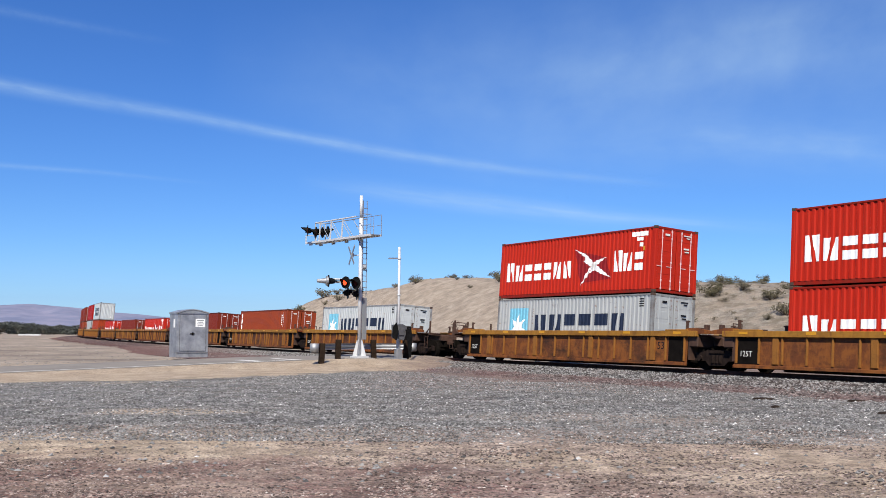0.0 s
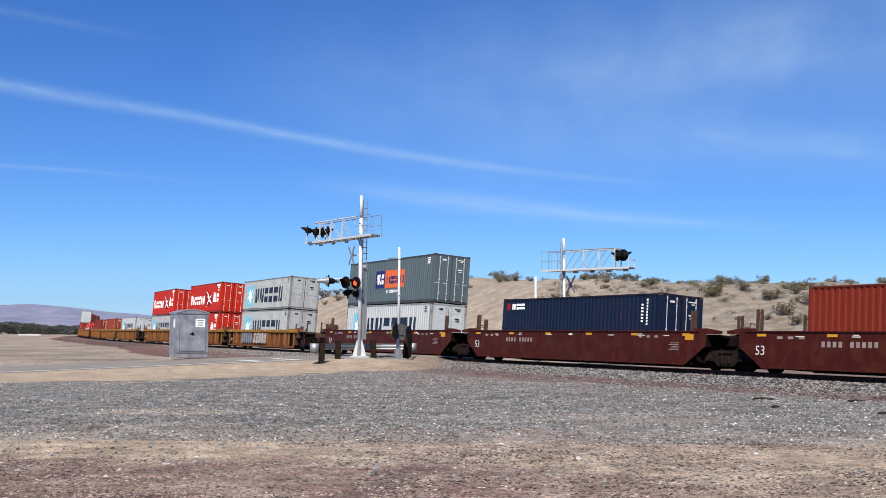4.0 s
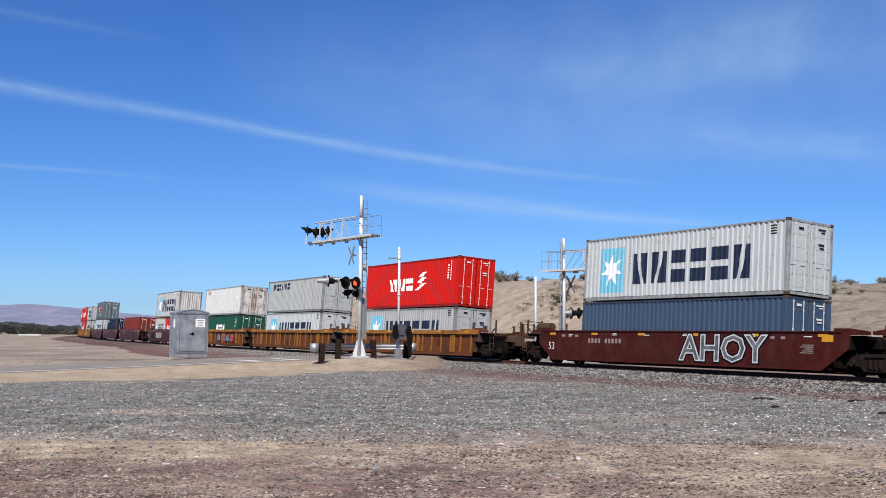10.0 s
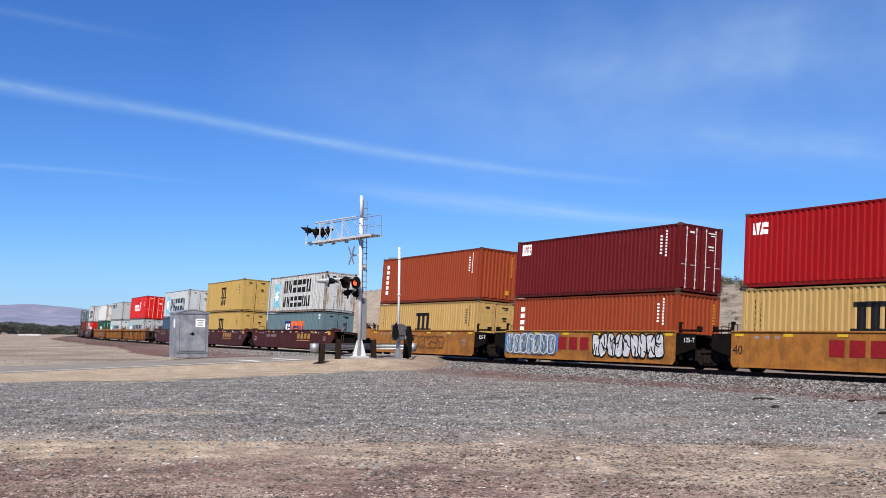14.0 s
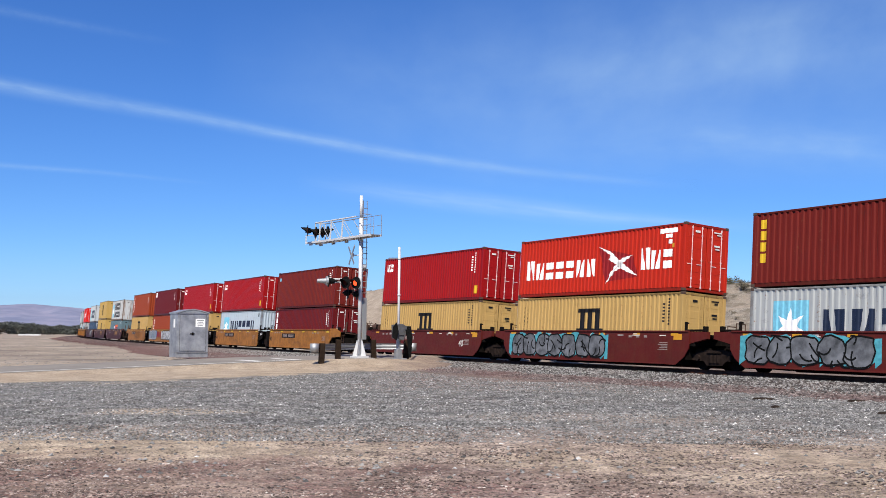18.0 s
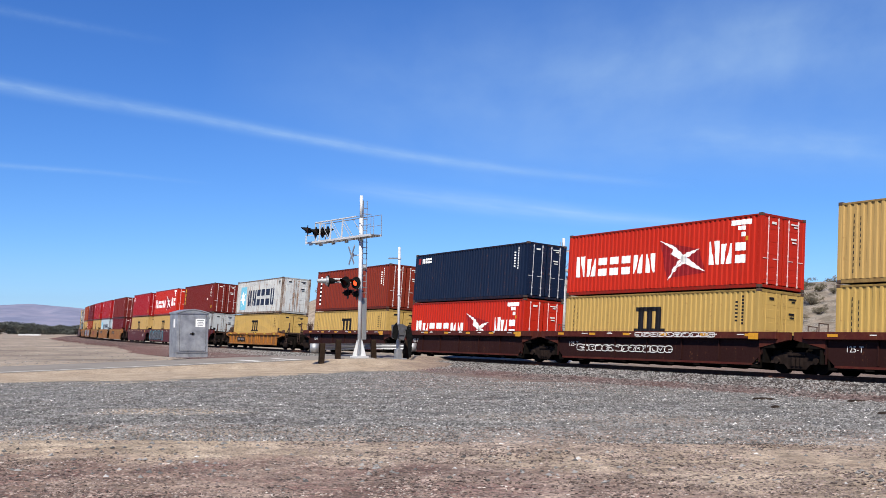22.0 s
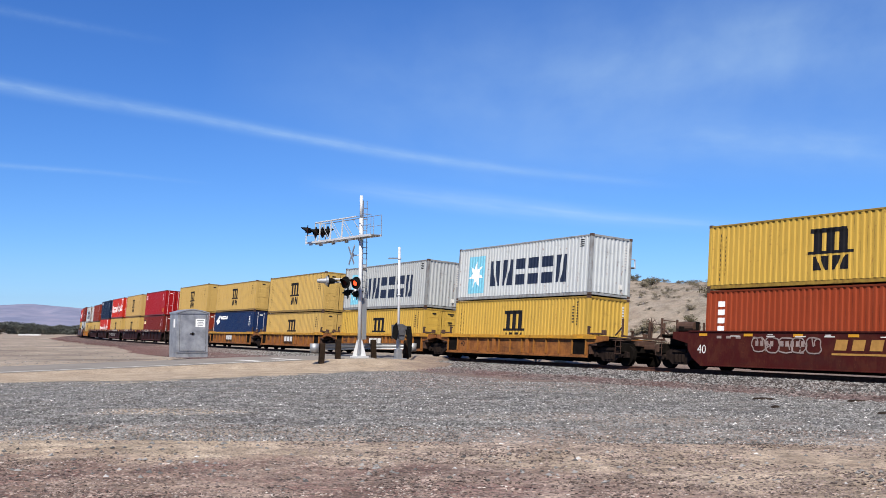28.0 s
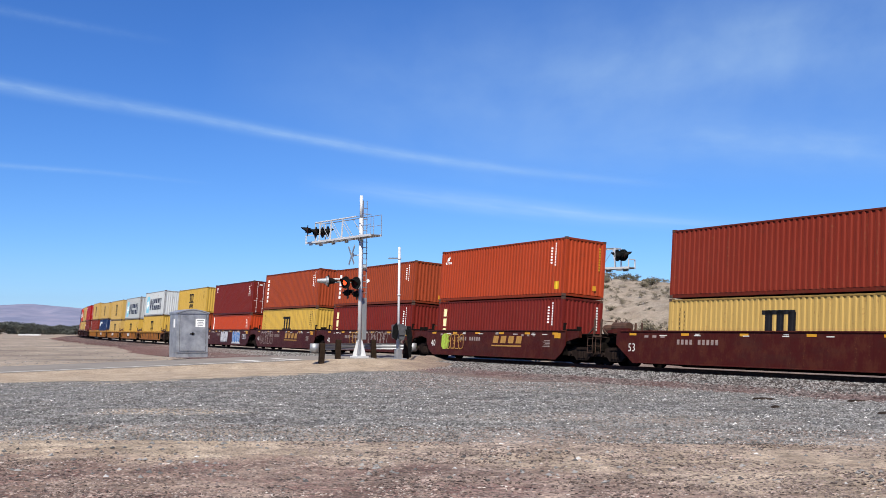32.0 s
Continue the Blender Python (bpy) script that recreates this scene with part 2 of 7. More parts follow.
# distances drift with two sizes of noise, in proportion, so that every border is ragged
warp = math2(nt, "ADD", mul(math2(nt, "SUBTRACT", wide, 0.5), 0.24), mul(math2(nt, "SUBTRACT", mid, 0.5), 0.24))
yy = mul(sep.outputs[1], math2(nt, "ADD", warp, 1.0))
xx = sep.outputs[0]
ca, cb, cd = cells(nt, 20.0)
da, db, dd = cells(nt, 9.0)
clump = tex(nt, 3.2, 5.0, rough=0.7)
broad = tex(nt, 0.7, 6.0, rough=0.72)
drift = tex(nt, 0.11, 6.0, rough=0.62)

# sand: pale yellowish drifts with dark and pale grains
sand = mixc(nt, ramp(nt, mid, 0.3, 0.7), (0.38, 0.295, 0.21), (0.54, 0.44, 0.325))
sand = mixc(nt, ramp(nt, cb, 0.72, 0.9, 0.0, 0.5), sand, (0.10, 0.08, 0.07))
sand = mixc(nt, ramp(nt, grit2, 0.4, 0.72, 0.0, 0.3), sand, (0.13, 0.105, 0.09))
sand = mixc(nt, ramp(nt, grit2, 0.62, 0.8, 0.0, 0.5), sand, (0.52, 0.48, 0.43))
# stony sand: pinkish, with clusters of dark stones
stony = mixc(nt, ramp(nt, mid, 0.3, 0.7), (0.37, 0.29, 0.235), (0.53, 0.43, 0.345))
stony = mixc(nt, ramp(nt, cb, 0.5, 0.8, 0.0, 0.65), stony, (0.085, 0.07, 0.066))
stony = mixc(nt, ramp(nt, clump, 0.47, 0.62, 0.0, 0.4), stony, (0.10, 0.083, 0.078))
gravel = mixc(nt, ca, (0.028, 0.028, 0.027), (0.235, 0.235, 0.23))
gravel = mixc(nt, ramp(nt, cb, 0.9, 0.94, 0.0, 0.9), gravel, (0.50, 0.49, 0.47))
gravel = mixc(nt, ramp(nt, da, 0.75, 1.0, 0.0, 0.5), gravel, (0.065, 0.063, 0.060))
gravel = mixc(nt, ramp(nt, broad, 0.48, 0.66, 0.0, 0.5), gravel, (0.215, 0.175, 0.145))
red = mixc(nt, ca, (0.07, 0.043, 0.04), (0.27, 0.165, 0.145))
red = mixc(nt, ramp(nt, clump, 0.52, 0.68, 0.0, 0.55), red, (0.20, 0.062, 0.062))
red = mixc(nt, ramp(nt, broad, 0.5, 0.64, 0.0, 0.7), red, (0.33, 0.245, 0.20))
# one sheet: stony sand to the right, clean sand to the left, red soil nearest, gravel beyond
base = mixc(nt, ramp(nt, math2(nt, "ADD", xx, mul(math2(nt, "SUBTRACT", broad, 0.5), 9.0)), -3.0, 0.6), sand, stony)
base = mixc(nt, mul(blob(5.2, 14.0, 3.4, 4.6, 0.5, 1.4), 0.75), base, sand)
base = mixc(nt, mul(blob(1.6, 15.0, 1.6, 0.8), 0.6), base, sand)
base = mixc(nt, ramp(nt, yy, 28.0, 34.0), base, sand)
near_red = ramp(nt, math2(nt, "ADD", yy, ramp(nt, xx, 0.0, 6.0, 0.0, 5.5)), 15.9, 14.4)
base = mixc(nt, mul(near_red, ramp(nt, broad, 0.36, 0.62, 0.95, 0.5)), base, red)
far_edge = math2(nt, "SUBTRACT", yy, ramp(nt, xx, -11.0, -2.0, 0.0, 11.0))   # gravel reaches farther towards the signals
gband = mul(ramp(nt, yy, 17.4, 20.6), ramp(nt, far_edge, 40.0, 38.2))
bare = math2(nt, "MAXIMUM", blob(-6.1, 24.0, 1.5, 0.9), mul(blob(3.5, 23.0, 3.2, 1.6), 0.7))
gband = mul(gband, math2(nt, "SUBTRACT", 1.0, mul(bare, 0.9)))
base = mixc(nt, mul(gband, ramp(nt, mid, 0.25, 0.5, 0.75, 1.0)), base, gravel)
# reddish soil at the mound's foot
soil = mixc(nt, ca, (0.085, 0.060, 0.055), (0.28, 0.205, 0.175))
base = mixc(nt, mul(mul(ramp(nt, math2(nt, "ADD", xx, mul(math2(nt, "SUBTRACT", broad, 0.5), 8.0)), -3.2, 0.4), ramp(nt, yy, 34.5, 39.0)), 0.85), base, soil)
# beyond the road: pale flats with grey and brown drifts
flat_soil = mixc(nt, ramp(nt, drift, 0.36, 0.64), (0.21, 0.172, 0.14), (0.44, 0.37, 0.295))
flat_soil = mixc(nt, ramp(nt, broad, 0.46, 0.66, 0.0, 0.65), flat_soil, (0.185, 0.15, 0.125))
base = mixc(nt, ramp(nt, yy, 58.0, 68.0), base, flat_soil)
hill = mixc(nt, ramp(nt, mid, 0.35, 0.65), (0.30, 0.245, 0.19), (0.43, 0.36, 0.285))
hill = mixc(nt, ramp(nt, broad, 0.5, 0.66, 0.0, 0.5), hill, (0.22, 0.185, 0.15))
rough_bank = mixc(nt, ramp(nt, cb, 0.4, 0.9), (0.33, 0.30, 0.255), (0.15, 0.132, 0.108))
hill = mixc(nt, mul(ramp(nt, xx, 11.0, 23.0), ramp(nt, mid, 0.36, 0.6)), hill, rough_bank)
scrub = mul(ramp(nt, xx, 13.0, 22.0), ramp(nt, broad, 0.46, 0.6, 0.0, 0.75))
hill = mixc(nt, scrub, hill, (0.17, 0.142, 0.105))
base = mixc(nt, ramp(nt, sep.outputs[2], 0.6, 1.6), base, hill)
base = mixc(nt, ramp(nt, clump, 0.5, 0.68, 0.0, 0.22), base, (0.11, 0.085, 0.07))
base = mixc(nt, ramp(nt, sep.outputs[1], 46.0, 40.0, 0.25, 0.85), base, patchy(nt, base))
nt.links.new(base, b.inputs["Base Color"])
b.inputs["Specular IOR Level"].default_value = 0.15
bump(nt, b, math2(nt, "ADD", math2(nt, "ADD", cd, grit), mul(ramp(nt, sep.outputs[2], 0.4, 1.6), math2(nt, "ADD", mul(broad, 7.0), mul(clump, 4.0)))), 1.0, 0.04)
ground = sheet("ground", vs, fs, GMAT, smooth=True)
tagged(ground, "sandy desert ground with grey gravel, reddish soil and a bare bank", "ground", kind="structure")

# ---- road ----
ASPH, nt, b = nodes_of("old_asphalt", 0.9)
n1, n2 = tex(nt, 0.7, 4.0), tex(nt, 30.0, 3.0)
c = mixc(nt, ramp(nt, n1, 0.3, 0.7), (0.150, 0.134, 0.116), (0.222, 0.200, 0.172))
c = mixc(nt, ramp(nt, n2, 0.3, 0.7, 0.0, 0.5), c, (0.235, 0.205, 0.170))
nt.links.new(c, b.inputs["Base Color"])
bump(nt, b, n2, 0.3, 0.01)


vs, fs = [], []
ks = [-70 + 1.0 * i for i in range(90)]
for k in ks:
    for j in range(5):
        p = ROAD_B + ROAD_D * k + ROAD_N * (-0.5 + (ROAD_W + 1.0) * j / 4)
        vs.append((p.x, p.y, road_z(p.x, p.y)))
for i in range(len(ks) - 1):
    for j in range(4):
        a = i * 5 + j
        fs.append((a, a + 1, a + 6, a + 5))
road = sheet("road", vs, fs, ASPH, smooth=True)
tagged(road, "narrow worn grey asphalt road over the tracks", "road", kind="structure")


def road_stripe(name, k0, k1, off, width):
    vs, fs = [], []
    n = max(2, int(abs(k1 - k0) / 1.0) + 1)
    for i in range(n + 1):
        k = k0 + (k1 - k0) * i / n
        for o in (off, off + width):
            p = ROAD_B + ROAD_D * k + ROAD_N * o
            vs.append((p.x, p.y, road_z(p.x, p.y) + 0.012))
    for i in range(n):
        fs.append((2 * i, 2 * i + 1, 2 * i + 3, 2 * i + 2))
    return sheet(name, vs, fs, OFFW, road)


for o0, o1 in ((-0.48, -2.4), (ROAD_W + 0.48, ROAD_W + 2.4)):
    vs, fs = [], []
    for k in ks:
        pa, pb = ROAD_B + ROAD_D * k + ROAD_N * o0, ROAD_B + ROAD_D * k + ROAD_N * o1
        vs += [(pa.x, pa.y, road_z(pa.x, pa.y) - 0.006), (pb.x, pb.y, min(ground_z(pb.x, pb.y) - 0.03, road_z(pb.x, pb.y) - 0.05))]
    for i in range(len(ks) - 1):
        fs.append((2 * i, 2 * i + 1, 2 * i + 3, 2 * i + 2))
    tagged(sheet("verge", vs, fs, GMAT, road, True), "sandy road verge")
road_stripe("edge_line", -65, -1.0, 0.0, 0.34)
road_stripe("stop_line", -0.5, -0.05, 0.1, 3.0)
road_stripe("stop_line", -2.6, -2.15, 0.1, 3.0)

# ---- track: ballast, sleepers, rails ----
def ballast_mat(name, dark, light, tinted, amount):
    """Crushed stone: every stone its own tone, some stretches tinted red, and redder down the line."""
    mat, nt, b = nodes_of(name, 0.95)
    n1, n2 = tex(nt, 0.3, 4.0), tex(nt, 18.0, 3.0, rough=0.8)
    isl = nt.nodes.new("ShaderNodeNewGeometry")
    tc = nt.nodes.new("ShaderNodeTexCoord")
    sp = nt.nodes.new("ShaderNodeSeparateXYZ")
    nt.links.new(tc.outputs["Object"], sp.inputs[0])
    c = mixc(nt, isl.outputs["Random Per Island"], dark, light)
    c = mixc(nt, ramp(nt, n2, 0.35, 0.65, 0.0, 0.6), c, tuple(v * 0.8 for v in dark))
    c = mixc(nt, ramp(nt, n1, 0.42, 0.62, 0.0, amount), c, tinted)
    c = mixc(nt, ramp(nt, sp.outputs[0], -12.0, -26.0, 0.0, 0.6), c, tinted)
    nt.links.new(c, b.inputs["Base Color"])
    b.inputs["Specular IOR Level"].default_value = 0.15 if light[0] > 0.02 else 0.02
    bump(nt, b, n2, 0.8, 0.05)
    return mat


BAL = ballast_mat("ballast_stone", (0.020, 0.019, 0.018), (0.43, 0.42, 0.405), (0.15, 0.085, 0.075), 0.16)
# the bed is painted dark for the shade in gaps between loose stones
BED = ballast_mat("shaded_ballast_bed", (0.06, 0.058, 0.055), (0.06, 0.058, 0.055), (0.10, 0.06, 0.055), 0.25)
REDB = ballast_mat("reddish_ballast", (0.045, 0.036, 0.034), (0.32, 0.265, 0.25), (0.13, 0.065, 0.06), 0.5)
REDBED = ballast_mat("reddish_bed", (0.115, 0.098, 0.092), (0.115, 0.098, 0.092), (0.12, 0.062, 0.058), 0.45)
track = thing("railway_track", "single main line on stone ballast in a long curve", "railway track", kind="structure")
# profile of the ballast: (offset to the near side, height)
prof = [(4.6, -0.25), (3.4, -0.19), (2.2, -0.12), (1.6, -0.125), (-1.6, -0.31), (-2.1, -0.33), (-3.2, -0.37), (-6.5, -0.43), (-8.8, -0.62)]
S_ALL = [-720 + 4.0 * i for i in range(405)]


def level_pose(s):
    x, y, th = track_at(s)
    return Matrix.Translation((x, y, 0)) @ Matrix.Rotation(th, 4, "Z")


def swept(profile, closed=False, srange=S_ALL, at=track_pose):
    vs, fs = [], []
    n = len(profile)
    for s in srange:
        m = at(s)
        for o, h in profile:
            vs.append(tuple(m @ Vector((0, o, h))))
    for i in range(len(srange) - 1):
        for j in range(n if closed else n - 1):
            a, c2 = i * n + j, i * n + (j + 1) % n
            fs.append((a, c2, c2 + n, a + n))
    return vs, fs


def part_sheet(name, vf, mat, label=""):
    ob = sheet(name, *vf, mat, track)
    if label:
        tagged(ob, label)
    return ob


# stained stone, its colour blackened for the shade under the train
OILSHADEBED = ballast_mat("oily_shaded_bed", (0.010, 0.008, 0.007), (0.010, 0.008, 0.007), (0.016, 0.011, 0.010), 0.5)
part_sheet("ballast", swept(prof[:4], at=level_pose), BED, "grey and reddish ballast, darkened for the shade between loose stones")
part_sheet("shaded_ballast_bed", swept(prof[3:5], at=level_pose), OILSHADEBED, "oily stone between the rails, blackened for shade under the train")
part_sheet("ballast", swept(prof[4:], at=level_pose), BED, "grey and reddish ballast, darkened for the shade between loose stones")
TOE = [(9.2, -0.52), (7.2, -0.36), (5.8, -0.29), (4.6, -0.25)]
part_sheet("ballast_toe", swept(TOE, srange=[v for v in S_ALL if v <= 20], at=level_pose), REDBED, "spread reddish stone at the foot of the ballast")
part_sheet("ballast_toe", swept([(7.3, -0.56), (6.3, -0.37), (5.4, -0.29), (4.6, -0.25)], srange=[v for v in S_ALL if v >= 20], at=level_pose), REDBED, "narrow reddish stone at the foot of the ballast")
for side in (0.755, -0.755):
    web = [(side + a, h) for a, h in ((-0.075, -0.185), (0.075, -0.185), (0.07, -0.165), (0.012, -0.15), (0.012, -0.045), (0.036, -0.035), (0.036, -0.003), (-0.036, -0.003), (-0.036, -0.035), (-0.012, -0.045), (-0.012, -0.15), (-0.07, -0.165))]
    part_sheet("rail", swept(web, True), RAILM)
    part_sheet("rail_head", swept([(side - 0.034, -0.001), (side + 0.034, -0.001)]), SHINE, "polished running surface")

# wooden sleepers, each a piece near the crossing, joined far off
def sleeper_bm():
    bm = bmesh.new()
    box(bm, 0, 0, -0.275, 0.23, 2.6, 0.17, 0.012)
    box(bm, 0, 0.755, -0.188, 0.2, 0.36, 0.008)
    box(bm, 0, -0.755, -0.188, 0.2, 0.36, 0.008)
    return bm


def sleepers():
    me = mesh_of(sleeper_bm(), "sleeper")
    vs, fs = [], []
    r = random.Random(8)
    for i in range(-160, 800):
        s = 0.6 * i + r.uniform(-0.03, 0.03)
        m = track_pose(s) @ Matrix.Rotation(r.uniform(-0.02, 0.02), 4, "Z")
        if -20 < i < 60:
            piece("sleeper", me, WOOD, track, m=m)
        else:
            k = len(vs)
            vs += [tuple(m @ v.co) for v in me.vertices]
            fs += [tuple(k + v for v in p.vertices) for p in me.polygons]
    tagged(sheet("sleepers", vs, fs, WOOD, track), "dark wooden sleepers", kind="stuff")


# loose stones on the ballast shoulder, too many to count
rng = random.Random(4)


def stones(name, spots, mat, label, squash=0.7):
    vs, fs = [], []
    for x, y, z, r in spots:
        a0 = rng.uniform(0, 6.28)
        k = len(vs)
        for i in range(4):
            a = a0 + i * 1.5708 + rng.uniform(-0.3, 0.3)
            rr = r * rng.uniform(0.7, 1.25)
            vs.append((x + rr * math.cos(a), y + rr * math.sin(a), z + r * rng.uniform(-0.2, 0.3)))
        vs.append((x + r * rng.uniform(-0.3, 0.3), y + r * rng.uniform(-0.3, 0.3), z + r * squash * rng.uniform(0.7, 1.2)))
        vs.append((x, y, z - r * 0.6))
        for i in range(4):
            j = (i + 1) % 4
            fs += [(k + i, k + j, k + 4), (k + j, k + i, k + 5)]
    ob = sheet(name, vs, fs, mat)
    return tagged(ob, label, "stones", kind="stuff")


def prof_z(o):
    return lerp_table(sorted(prof + TOE[:-1]), o)


spots = []
toe_spots = []
for _ in range(66000):
    s = rng.uniform(-38, 60) if rng.random() < 0.8 else rng.uniform(-60, 200)
    o = rng.uniform(0.95, 9.6)
    p = level_pose(s) @ Vector((0, o, prof_z(o)))
    (spots if o < 5.3 + 2.0 * noise.noise((s * 0.12, o * 0.6, 4.0)) + rng.uniform(-0.9, 0.9) else toe_spots).append((p.x, p.y, p.z, rng.uniform(0.03, 0.075)))
stones("ballast_stones", spots, BAL, "loose crushed grey ballast stones")
stones("ballast_stones", toe_spots, REDB, "loose reddish stones at the foot of the ballast")
PEB, nt, b = nodes_of("gravel_stone", 0.9)
isl = nt.nodes.new("ShaderNodeNewGeometry")
c = mixc(nt, ramp(nt, isl.outputs["Random Per Island"], 0.0, 0.85), (0.045, 0.043, 0.041), (0.255, 0.25, 0.24))
c = mixc(nt, ramp(nt, isl.outputs["Random Per Island"], 0.955, 0.99), c, (0.56, 0.55, 0.53))
c = patchy(nt, c, 0.7, 1.22)
nt.links.new(c, b.inputs["Base Color"])
spots = []
for _ in range(95000):                        # the gravel band
    y = 17.5 + 22.5 * rng.random() ** 1.1
    x = rng.uniform(-0.46, 0.46) * y
    if noise.noise((x * 0.35, y * 0.35, 6.0)) < -0.42 and rng.random() < 0.7:
        continue
    spots.append((x, y, ground_z(x, y), rng.choice((0.01, 0.013, 0.016, 0.02, 0.025, 0.034))))
for _ in range(15000):                        # thinner gravel before the mound and the ballast
    y = rng.uniform(38, 51)
    x = rng.uniform(-8.0, 10.0)
    if y < 39 + (x + 11) * 1.2 and track_sq(x, y)[1] < -8.5:
        spots.append((x, y, ground_z(x, y), rng.choice((0.016, 0.022, 0.03, 0.04))))
near_spots = []
while len(near_spots) < 60000:                # strewn in clusters over the sand and red soil
    y = 9.5 + 11 * rng.random()
    x = rng.uniform(-0.46, 0.46) * y
    n = noise.noise((x * 1.3, y * 1.3, 2.0)) + 0.6 * noise.noise((x * 0.4, y * 0.4, 8.0))
    w = 0.12 if 15.2 < y < 18 and x < -2.5 else 0.55
    if rng.random() > w * (0.35 + 1.3 * max(0.0, n + 0.2)):
        continue
    near_spots.append((x, y, ground_z(x, y), 0.007 + 0.026 * rng.random() ** 2.2))
for _ in range(5200):                         # a few larger stones, dark or pale
    y = 13 + 27 * rng.random()
    x = rng.uniform(-0.46, 0.46) * y
    if y > 18.5 or rng.random() < 0.3:
        spots.append((x, y, ground_z(x, y), rng.uniform(0.03, 0.055)))
for _ in range(6000):                         # scattered stones on the open ground beyond the road
    y = 56 + 90 * rng.random() ** 1.6
    x = -9 - 0.5 * y * rng.random()
    o = (Vector((x, y)) - ROAD_B).dot(ROAD_N)
    if -1.0 < o < ROAD_W + 1.0 or abs(track_sq(x, y)[1]) < 9:
        continue
    spots.append((x, y, ground_z(x, y), rng.choice((0.02, 0.03, 0.04, 0.055))))
stones("gravel_stones", spots, PEB, "loose grey and pale gravel stones on sand")
for _ in range(9000):                         # the same dark stones before the ballast
    y = rng.uniform(33, 52)
    x = rng.uniform(-3.0, 12.0)
    if track_sq(x, y)[1] < -8.5 and math.hypot((x - MAST[0]) / 5.6, (y - MAST[1]) / 4.8) > 1.0:
        near_spots.append((x, y, ground_z(x, y), rng.uniform(0.015, 0.04)))
NEARST, nt, b = nodes_of("strewn_stone", 0.9)
isl = nt.nodes.new("ShaderNodeNewGeometry")
c = mixc(nt, ramp(nt, isl.outputs["Random Per Island"], 0.0, 0.8), (0.045, 0.036, 0.033), (0.32, 0.25, 0.215))
c = mixc(nt, ramp(nt, isl.outputs["Random Per Island"], 0.96, 0.98), c, (0.46, 0.42, 0.38))
c = patchy(nt, c, 0.5, 1.3, 2.6)
nt.links.new(c, b.inputs["Base Color"])
b.inputs["Specular IOR Level"].default_value = 0.15
stones("strewn_stones", near_spots, NEARST, "dark stones strewn over sand and reddish soil", 0.45)

sleepers()

# ---- containers ----
HC, STD, L40, L20 = 2.896, 2.591, 12.192, 6.058
CORR = {}


def corr(length):
    """Break points of the side's corrugation: x and how far it lies behind the outer face."""
    if length not in CORR:
        half = length / 2 - 0.17
        n = round(2 * half / 0.278)
        p = 2 * half / n
        pts = [(-half, 0.0)]
        for i in range(n):
            x = -half + i * p
            pts += [(x + p * 0.19, 0.0), (x + p * 0.33, 0.046), (x + p * 0.67, 0.046), (x + p * 0.81, 0.0)]
        pts.append((half, 0.0))
        CORR[length] = pts
    return CORR[length]


def clip_x(poly, x, keep_right):
    out = []
    for (a, u), (c2, v) in zip(poly, poly[1:] + poly[:1]):
        ina, inb = (a >= x) == keep_right, (c2 >= x) == keep_right
        if ina:
            out.append((a, u))
        if ina != inb:
            t = (x - a) / (c2 - a)
            out.append((x, u + (v - u) * t))
    return out


def on_side(polys, length, face=1.212, lift=0.005):
    """Convex outlines (x from -1/2 to 1/2 along, z) laid on the corrugated side, following its folds."""
    pts = corr(length)
    vs, fs = [], []
    for poly in polys:
        lo, hi = min(p[0] for p in poly), max(p[0] for p in poly)
        for (xa, da), (xb, db) in zip(pts, pts[1:]):
            if xb <= lo or xa >= hi:
                continue
            q = clip_x(clip_x(poly, xa, True), xb, False)
            if len(q) < 3:
                continue
            k = len(vs)
            for x, z in q:
                d = da + (db - da) * (x - xa) / (xb - xa)
                vs.append((x, face - d + lift, z))
            fs.append(tuple(range(k, k + len(q))))
    return vs, fs


def rect(x0, x1, z0, z1, skew=0.0):
    return [(x0, z0), (x1, z0), (x1 + skew, z1), (x0 + skew, z1)]


def star(cx, cz, r, n=7, inner=0.42):
    out = []
    for i in range(n):
        a = math.pi / 2 + 2 * math.pi * i / n
        h = math.pi / n
        tip = (cx + r * math.cos(a), cz + r * math.sin(a))
        l = (cx + r * inner * math.cos(a - h), cz + r * inner * math.sin(a - h))
        m = (cx + r * inner * math.cos(a + h), cz + r * inner * math.sin(a + h))
        out += [[(cx, cz), l, tip], [(cx, cz), tip, m]]
    return out


def word(u0, u1, z0, z1, n, fill=0.76, skew=0.0, tall=0):
    """n plain blocks with one slit each, as long and high as a line of lettering; each block is a tuple of outlines."""
    out = []
    w = (u1 - u0) / n
    for i in range(n):
        a, c2 = u0 + i * w + w * (1 - fill) / 2, u0 + (i + 1) * w - w * (1 - fill) / 2
        zt = z1 + (0.18 * (z1 - z0) if i < tall else 0.0)
        d = c2 - a
        if i % 6 in (2, 3, 4):               # a level slit
            za, zb = z0 + 0.40 * (zt - z0), z0 + 0.60 * (zt - z0)
            out.append(([(a, z0), (c2, z0), (c2 + 0.4 * skew, za), (a + 0.4 * skew, za)], [(a + 0.6 * skew, zb), (c2 + 0.6 * skew, zb), (c2 + skew, zt), (a + skew, zt)]))
            continue
        lo, hi = (0.22, 0.52) if i % 2 else (0.52, 0.22)
        g = 0.24
        out.append(([(a, z0), (a + d * lo, z0), (a + d * hi + skew, zt), (a + skew, zt)], [(a + d * (lo + g), z0), (c2, z0), (c2 + skew, zt), (a + d * (hi + g) + skew, zt)]))
    return out


